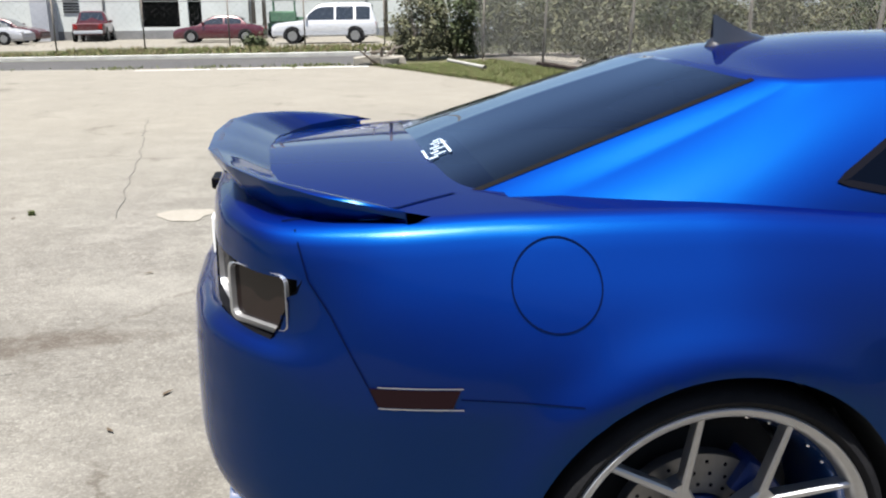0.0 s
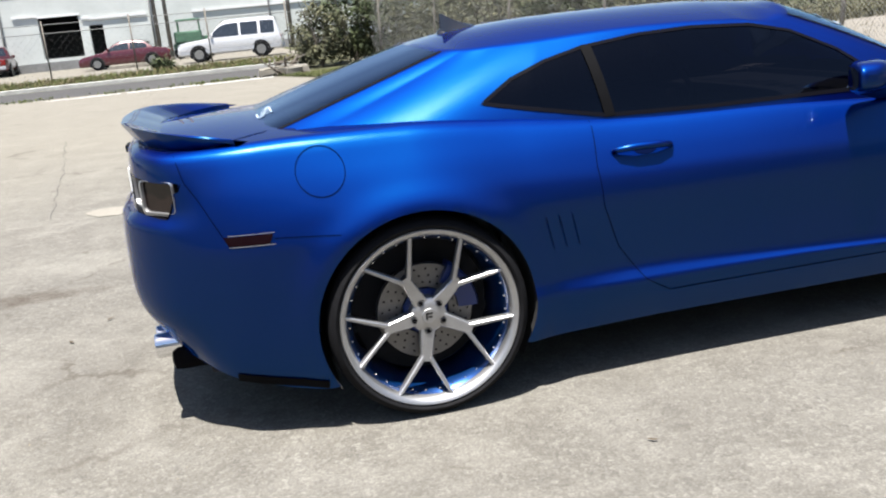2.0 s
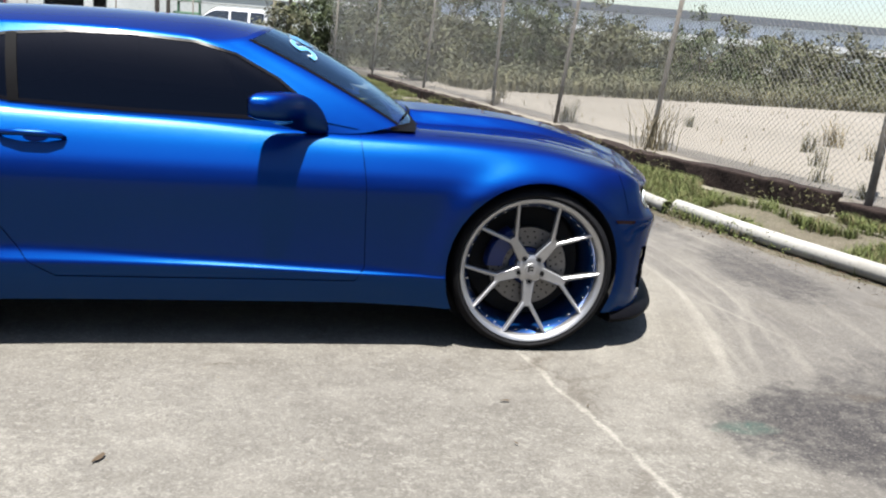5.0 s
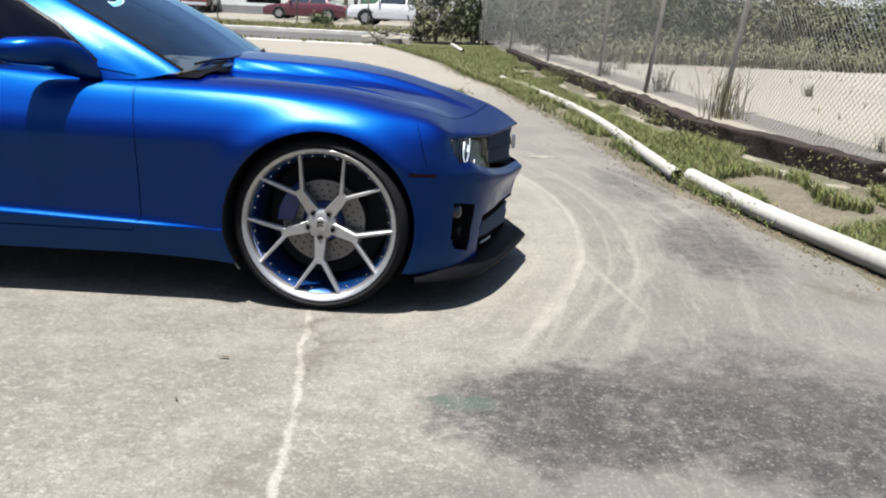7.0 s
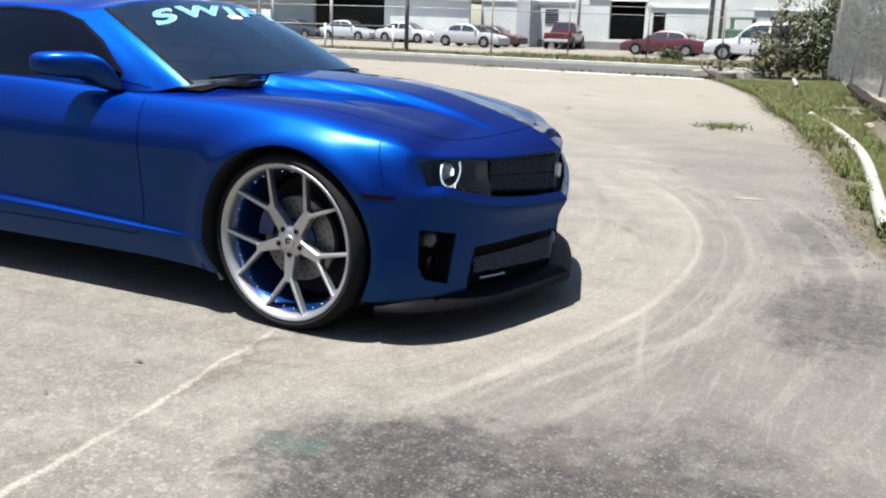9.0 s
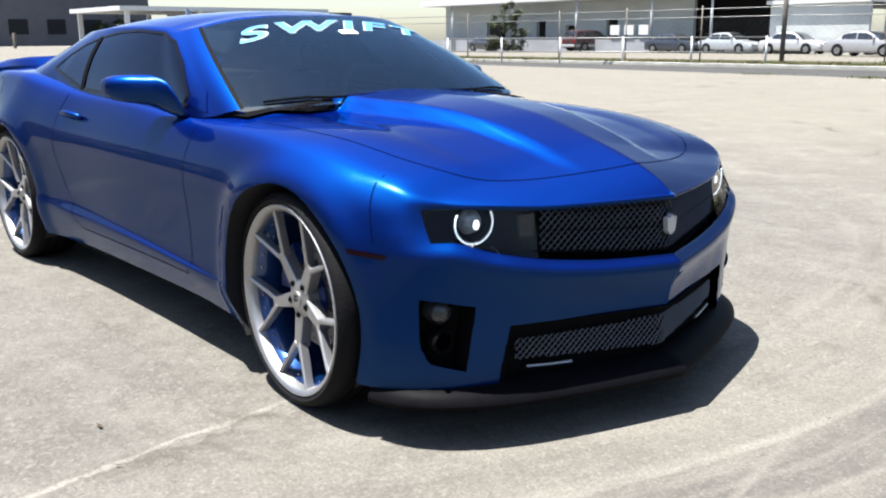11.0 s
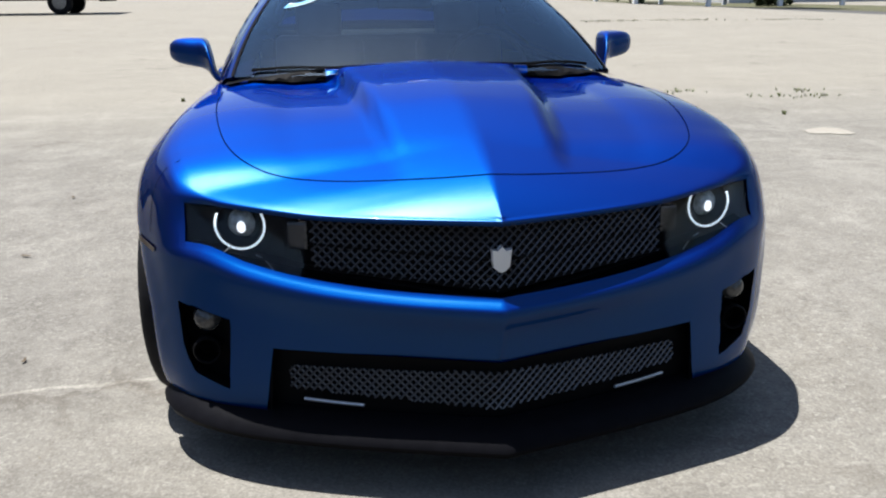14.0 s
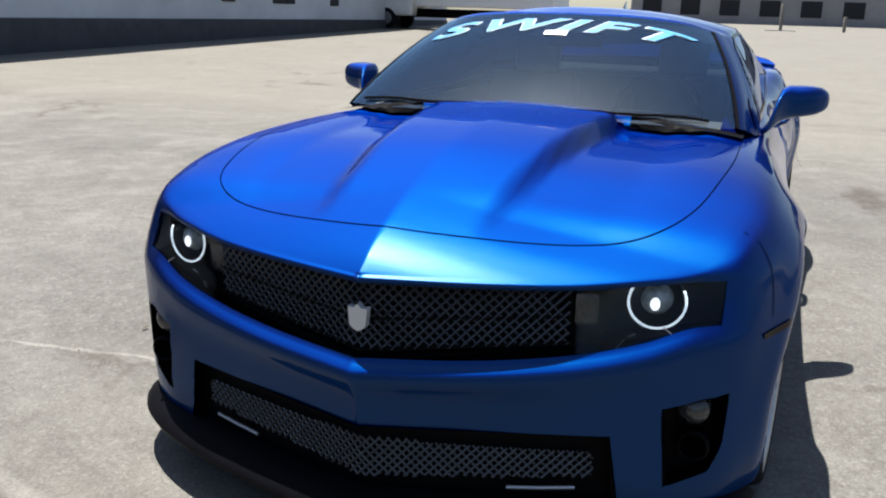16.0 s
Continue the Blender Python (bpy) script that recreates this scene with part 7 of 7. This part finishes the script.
# ---- parked vehicles ----
def vehicle(name, label, at, turn, paint_rgb, L, W, H, kind="sedan"):
    """A parked vehicle with its own body, panes, wheels, painted arch shade, lamps, mirrors and bumpers."""
    o = thing(name, label, name.split("_")[-1] if name != "suv" else "car", (*at, height(*at)), "parked vehicles")
    o.rotation_euler = (0, 0, radians(turn))
    paint = plain(name + "_paint", paint_rgb, .35, .2, coat=.8, vary=.05)
    dark = plain("vehicle_glass", (.015, .018, .022), .06, coat=1.0, vary=0)
    a, b = L / 2, W / 2
    if kind == "sedan":
        z0, belt = .22, ((-1, .72), (-.95, .88), (-.62, .96), (.30, .92), (.55, .88), (.90, .75), (1, .60))
        roof, panes = ((-.66, 0), (-.40, H - .05), (-.12, H), (.06, H - .03), (.46, 0)), ((-.52, -.15), (-.12, .34))
    elif kind == "suv":
        z0, belt = .36, ((-1, .98), (-.96, 1.12), (.38, 1.12), (.5, 1.10), (.92, 1.0), (1, .80))
        roof, panes = ((-.975, 0), (-.90, H - .08), (-.80, H), (-.15, H), (.06, H - .04), (.42, 0)), ((-.885, -.62), (-.57, -.24), (-.20, .30))
    else:
        z0, belt = .40, ((-1, 1.0), (-.97, 1.06), (.42, 1.06), (.55, 1.04), (.92, .96), (1, .80))
        roof, panes = ((-.16, 0), (-.10, H - .06), (.0, H), (.18, H - .03), (.46, 0)), ((-.06, .36),)
    bx, bz = [p[0] * a for p in belt], [p[1] for p in belt]
    belt_at = lambda x: float(np.interp(x, bx, bz))
    rx = [p[0] * a for p in roof]
    rz = [p[1] or belt_at(p[0] * a) for p in roof]
    top_at = lambda x: float(pchip(rx, rz, [x])[0]) if rx[0] < x < rx[-1] else belt_at(x)
    wide = lambda x: b * (1 - .13 * abs(x / a) ** 6)
    mid_belt = belt_at(0)
    side_at = lambda x, z: wide(x) * (.94 - .19 * max(0, z - belt_at(x)) / (.8 * (H - mid_belt)))
    xs = sorted({*np.linspace(-a, a, 31), *rx, -a * .985, a * .985})
    v = []
    for x in xs:
        w, zb, zt = wide(x), belt_at(x), top_at(x)
        s = min(1, max(0, (zt - zb) / (H - mid_belt)))
        half = [(w * .88, z0), (w * .98, z0 + .10), (w, z0 + .26), (w * .99, (zb + z0 + .26) / 2), (w * .965, zb - .05), (w * .94, zb), (w * (.94 - .19 * s), zb + (zt - zb) * .8), (w * (.94 - .27 * s), zb + (zt - zb) * .96), (w * .5, zt + .01), (0, zt + .02)]
        v += [(x, y, z) for y, z in half] + [(x, -y, z) for y, z in half[-2::-1]]
    k = 19
    f = [(i * k + j, i * k + j + 1, (i + 1) * k + j + 1, (i + 1) * k + j) for i in range(len(xs) - 1) for j in range(k - 1)]
    f += [(i * k, (i + 1) * k, (i + 1) * k + k - 1, i * k + k - 1) for i in range(len(xs) - 1)]
    f += [tuple(range(k)), tuple((len(xs) - 1) * k + j for j in range(k))[::-1]]
    body = part("body", smooth_by_angle(mesh_of("body", v, f, paint), 32), None, o)

    def strip_on(name, stations, lo, hi, s, out, mt):
        v = []
        for x in stations:
            for z in (lo(x), hi(x)):
                v.append((x, s * (side_at(x, z) + out), z))
        n = len(stations)
        return part(name, mesh_of(name, v, [(2 * i, 2 * i + 2, 2 * i + 3, 2 * i + 1) for i in range(n - 1)], mt, True), None, o)

    for s in (-1, 1):
        for p0, p1 in panes:
            strip_on("side_window", np.linspace(p0 * a, p1 * a, 9), lambda x: belt_at(x) + .04, lambda x: belt_at(x) + max(.06, (top_at(x) - belt_at(x)) * .80), s, .014, dark)
        if kind == "suv":
            strip_on("cladding", np.linspace(-a * .96, a * .96, 15), lambda x: z0 + .06, lambda x: z0 + .26, s, .07 * b, WALLG)
        part("wing_mirror", box_bm(a * .30, s * b * .98 - .09, mid_belt + .02, a * .30 + .12, s * b * .98 + .09, mid_belt + .18, .03), paint, o)
    for x0, x1, e in ((rx[0] + .03, rx[1] - .02, .80), (rx[-1] - .06, rx[-2] + .05, .84)):
        v = []
        for x in np.linspace(x0, x1, 6):
            z = top_at(x)
            w = side_at(x, z) * e
            v += [(x, -w, z + .022), (x, w, z + .022)]
        part("windscreen", mesh_of("windscreen", v, [(2 * i, 2 * i + 2, 2 * i + 3, 2 * i + 1) for i in range(5)], dark, True), None, o)
    r = .33 if kind == "sedan" else .39
    for sx in (-1, 1):
        for s in (-1, 1):
            x = sx * a * .60
            # flat black disc on the flank paints the shade of the wheel opening
            ring = [(x + r * 1.2 * math.cos(t), s * (wide(x) + .006), r + r * 1.2 * math.sin(t)) for t in np.linspace(-.35, math.pi + .35, 20)]
            part("wheel_arch", mesh_of("wheel_arch", ring, [tuple(range(20))], WELL), None, o)
            v, f = revolve([(.0005, 0), (r * .62, 0), (r * .66, -.015), (r * .98, -.01), (r, .03), (r, .2)], 24)
            w = part("wheel", smooth_by_angle(mesh_of("wheel", v, f, RUBBER), 40), None, o)
            w.location, w.rotation_euler = (x, s * (b + .01), r), (0, 0, 0 if s < 0 else math.pi)
            v, f = revolve([(.0005, -.018), (r * .2, -.016), (r * .58, -.020), (r * .6, -.004)], 20)
            part("rim", mesh_of("rim", v, f, STEEL), None, w)
    for s in (-1, 1):
        part("headlight", box_bm(a * .95, s * b * .66 - .17, .56 if kind == "sedan" else .74, a * .985 + .02, s * b * .66 + .17, .68 if kind == "sedan" else .92, .02), REFLECTOR, o)
        part("tail_light", box_bm(-a - .012, s * b * .72 - .13, .62 if kind == "sedan" else .74, -a * .97, s * b * .72 + .13, .78 if kind == "sedan" else 1.02, .02), plain("red_lens", (.18, .01, .01), .15, vary=.1), o)
    for sx in (-1, 1):
        part("bumper", box_bm(min(sx * a, sx * a * .97) - .03, -b * .84, z0 + .06, max(sx * a, sx * a * .97) + .03, b * .84, z0 + .26, .04), WALLG if kind != "sedan" else paint, o)
    if kind != "sedan":
        part("grille", box_bm(a * .975, -b * .36, .72, a * 1.0 + .02, b * .36, .92, .02), LIP, o)
    return o


vehicle("parked_suv", "white sport utility vehicle parked behind the fence", (-1.35, 44.6), 172, (.45, .45, .46), 5.2, 2.0, 1.95, "suv")
vehicle("parked_sedan", "dark red sedan parked behind the fence", (-7.0, 49.2), 176, (.060, .004, .010), 4.8, 1.85, 1.42)
vehicle("parked_sedan", "pale sedan parked behind the dark red sedan", (-7.3, 52.6), 178, (.50, .50, .52), 4.7, 1.8, 1.42)
vehicle("parked_pickup", "dark red pickup seen from behind by the warehouse", (-15.3, 56.6), 95, (.062, .006, .008), 5.0, 1.95, 1.78, "pickup")
vehicle("parked_sedan", "silver sedan parked by the road", (-19.8, 51.0), -8, (.30, .30, .31), 4.8, 1.85, 1.45)
vehicle("parked_sedan", "dark red sedan parked behind the silver sedan", (-20.1, 55.5), -5, (.055, .012, .014), 4.6, 1.8, 1.42)
vehicle("parked_sedan", "white sedan in the row of parked cars", (-27.0, 56.0), -6, (.42, .42, .43), 4.7, 1.8, 1.45)
vehicle("parked_sedan", "silver grey sedan in the row of parked cars", (-32.0, 56.2), -6, (.36, .38, .40), 4.7, 1.8, 1.45)
vehicle("parked_sedan", "dark blue sedan in the row of parked cars", (-36.5, 56.0), -6, (.03, .035, .05), 4.7, 1.8, 1.42)
vehicle("parked_suv", "dark vehicle under the loading dock roof", (-45.5, 57.0), 80, (.05, .02, .02), 4.7, 1.9, 1.75, "suv")
vehicle("parked_sedan", "dark sedan parked at the loading dock", (-55.0, 54.5), -10, (.05, .05, .055), 4.7, 1.8, 1.42)
vehicle("parked_pickup", "red vehicle parked far behind the weeds", (35.0, 58.0), 185, (.11, .010, .012), 5.0, 1.9, 1.75, "pickup")
vehicle("parked_sedan", "white sedan parked far behind the weeds", (41.0, 58.5), 180, (.40, .40, .40), 4.7, 1.8, 1.45)
vehicle("parked_suv", "grey vehicle parked far behind the weeds", (46.5, 58.0), 184, (.25, .26, .28), 4.9, 1.9, 1.8, "suv")

# ---- the lot's other side ----
side_hall = thing("side_building", "plain white building with a dark base along the lot", "building", kind="structure")
# white stucco with the wall's shade mixed into its bluish grey tone
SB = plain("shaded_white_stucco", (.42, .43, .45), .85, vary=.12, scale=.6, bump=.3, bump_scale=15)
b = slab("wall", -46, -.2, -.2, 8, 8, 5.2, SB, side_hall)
# dark band paints the shadow and black stains at the wall's foot
slab("base_band", -46, -.02, -.2, 8, .06, .72, plain("dark_base_paint", (.035, .035, .04), .8, vary=.3, scale=2), side_hall)
slab("roof", -46.3, -8.2, 5.2, 8.3, .6, 5.5, FASCIA, side_hall)
b.location = (0, -8.0, 0)
for k, x in enumerate((-16.0, -17.6, -21.0, -24.5, -25.4, -29.5)):
    slab("vent", x - .45, -.01, 1.25, x + .35, .04, 1.85, HOLE, side_hall)
side_hall.location, side_hall.rotation_euler = (0, -14.2, height(-15, -14)), (0, 0, radians(4.2))

truck = thing("box_truck", "white box truck parked at the end of the lot", "truck", (-36.5, -14.2, height(-36, -14)))
truck.rotation_euler = (0, 0, radians(88))
part("cargo_box", box_bm(-1.0, -1.25, 1.05, 5.6, 1.25, 3.7, .05), TRIMW, truck)
part("chassis", box_bm(-3.4, -.5, .55, 5.6, .5, .95, .03), LIP, truck)
part("cab", box_bm(-3.5, -1.1, .6, -1.2, 1.1, 2.5, .18, 3), TRIMW, truck)
part("cab_window", box_bm(-3.52, -.95, 1.55, -2.2, .95, 2.25, .1, 2), HOLE, truck)
part("bumper", box_bm(5.5, -1.2, .5, 5.65, 1.2, .72, .02), LIP, truck)
for x in (-2.5, 3.9):
    for s in (-1, 1):
        v, f = revolve([(.0005, 0), (.3, 0), (.32, -.02), (.46, -.01), (.48, .03), (.48, .26)], 28)
        w = part("wheel", smooth_by_angle(mesh_of("wheel", v, f, RUBBER), 40), None, truck)
        w.location, w.rotation_euler = (x, s * 1.1, .48), (0, 0, 0 if s < 0 else math.pi)
        v, f = revolve([(.0005, -.018), (.12, -.03), (.26, -.014), (.28, -.004)], 20)
        part("rim", mesh_of("rim", v, f, STEEL), None, w)
for x, y, h in ((-57, .5, 1.6), (-58, 4.2, .95), (-57.5, 7.5, .95), (-57, 11.0, .95), (-56.5, 15.0, .95)):
    o = thing("bollard", "weathered steel bollard at the lot's end", "bollard", (x, y, height(x, y)), "bollards")
    v, f = revolve([(.0005, 0), (.09, 0), (.10, .02), (.10, h)], 14)
    v = [(a, c, h - b) for a, b, c in v]
    part("tube", mesh_of("tube", v, f, RUSTY, True), None, o)
part("ground_plate", box_bm(-57.6, -.4, height(-57, .5) - .02, -56.4, 1.4, height(-57, .5) + .03), STEEL, None)
tagged(bpy.data.objects["ground_plate"], "flat steel plate under a bollard", "plate")
for x0, y0, lx, ly, h, col, lb in ((-85, -12, 8, 22, 4.5, (.20, .19, .19), "grey street building beyond the lot"), (-88, 14, 8, 20, 5.5, (.10, .10, .11), "dark street building beyond the lot"), (-84, 38, 8, 16, 4.0, (.42, .42, .42), "pale street building beyond the lot")):
    o = thing("street_building", lb, "building", (x0, y0, height(x0, y0) - .5), kind="structure")
    slab("wall", 0, 0, 0, lx, ly, h, plain("street_wall", col, .85, vary=.15, scale=.6), o)
    slab("roof", -.3, -.3, h, lx + .3, ly + .3, h + .35, FASCIA, o)
    for k in range(int(ly / 3.2)):
        slab("window", lx - .02, 1 + 3.2 * k, 1.0, lx + .03, 2.6 + 3.2 * k, 2.3, HOLE, o)
# open shelter at the lot's far end
shelter = thing("open_shelter", "low open shelter on white posts casting dark shade", "shelter", (-52, 24, height(-52, 24)))
slab("roof", -3, -6, 2.6, 5, 8, 2.85, TRIMW, shelter)
for y in (-5.5, -1, 3.5, 7.5):
    for x in (-2.7, 4.7):
        slab("post", x - .12, y - .12, 0, x + .12, y + .12, 2.6, TRIMW, shelter)
for x, y, h in ((-80, -2, 4.5), (-82, 8, 5), (-80, 30, 4), (-60, 34, 3)):
    bush("street_tree", x, y, h * .6, h, 1100, .2, LEAF, "green street tree beyond the lot", 5)

# ---- unseen plain walls added behind the camera to block low sky light ----
for name, x0, y0, x1, y1, h in (("wall_south", 9, -17.0, 40, -16.6, 5.0), ("wall_east", 40, -17.0, 40.4, 10.0, 5.5)):
    tagged(slab(name, x0, y0, -.3, x1, y1, h, WALLG, None), "long plain grey wall closing the lot", "wall", kind="structure")
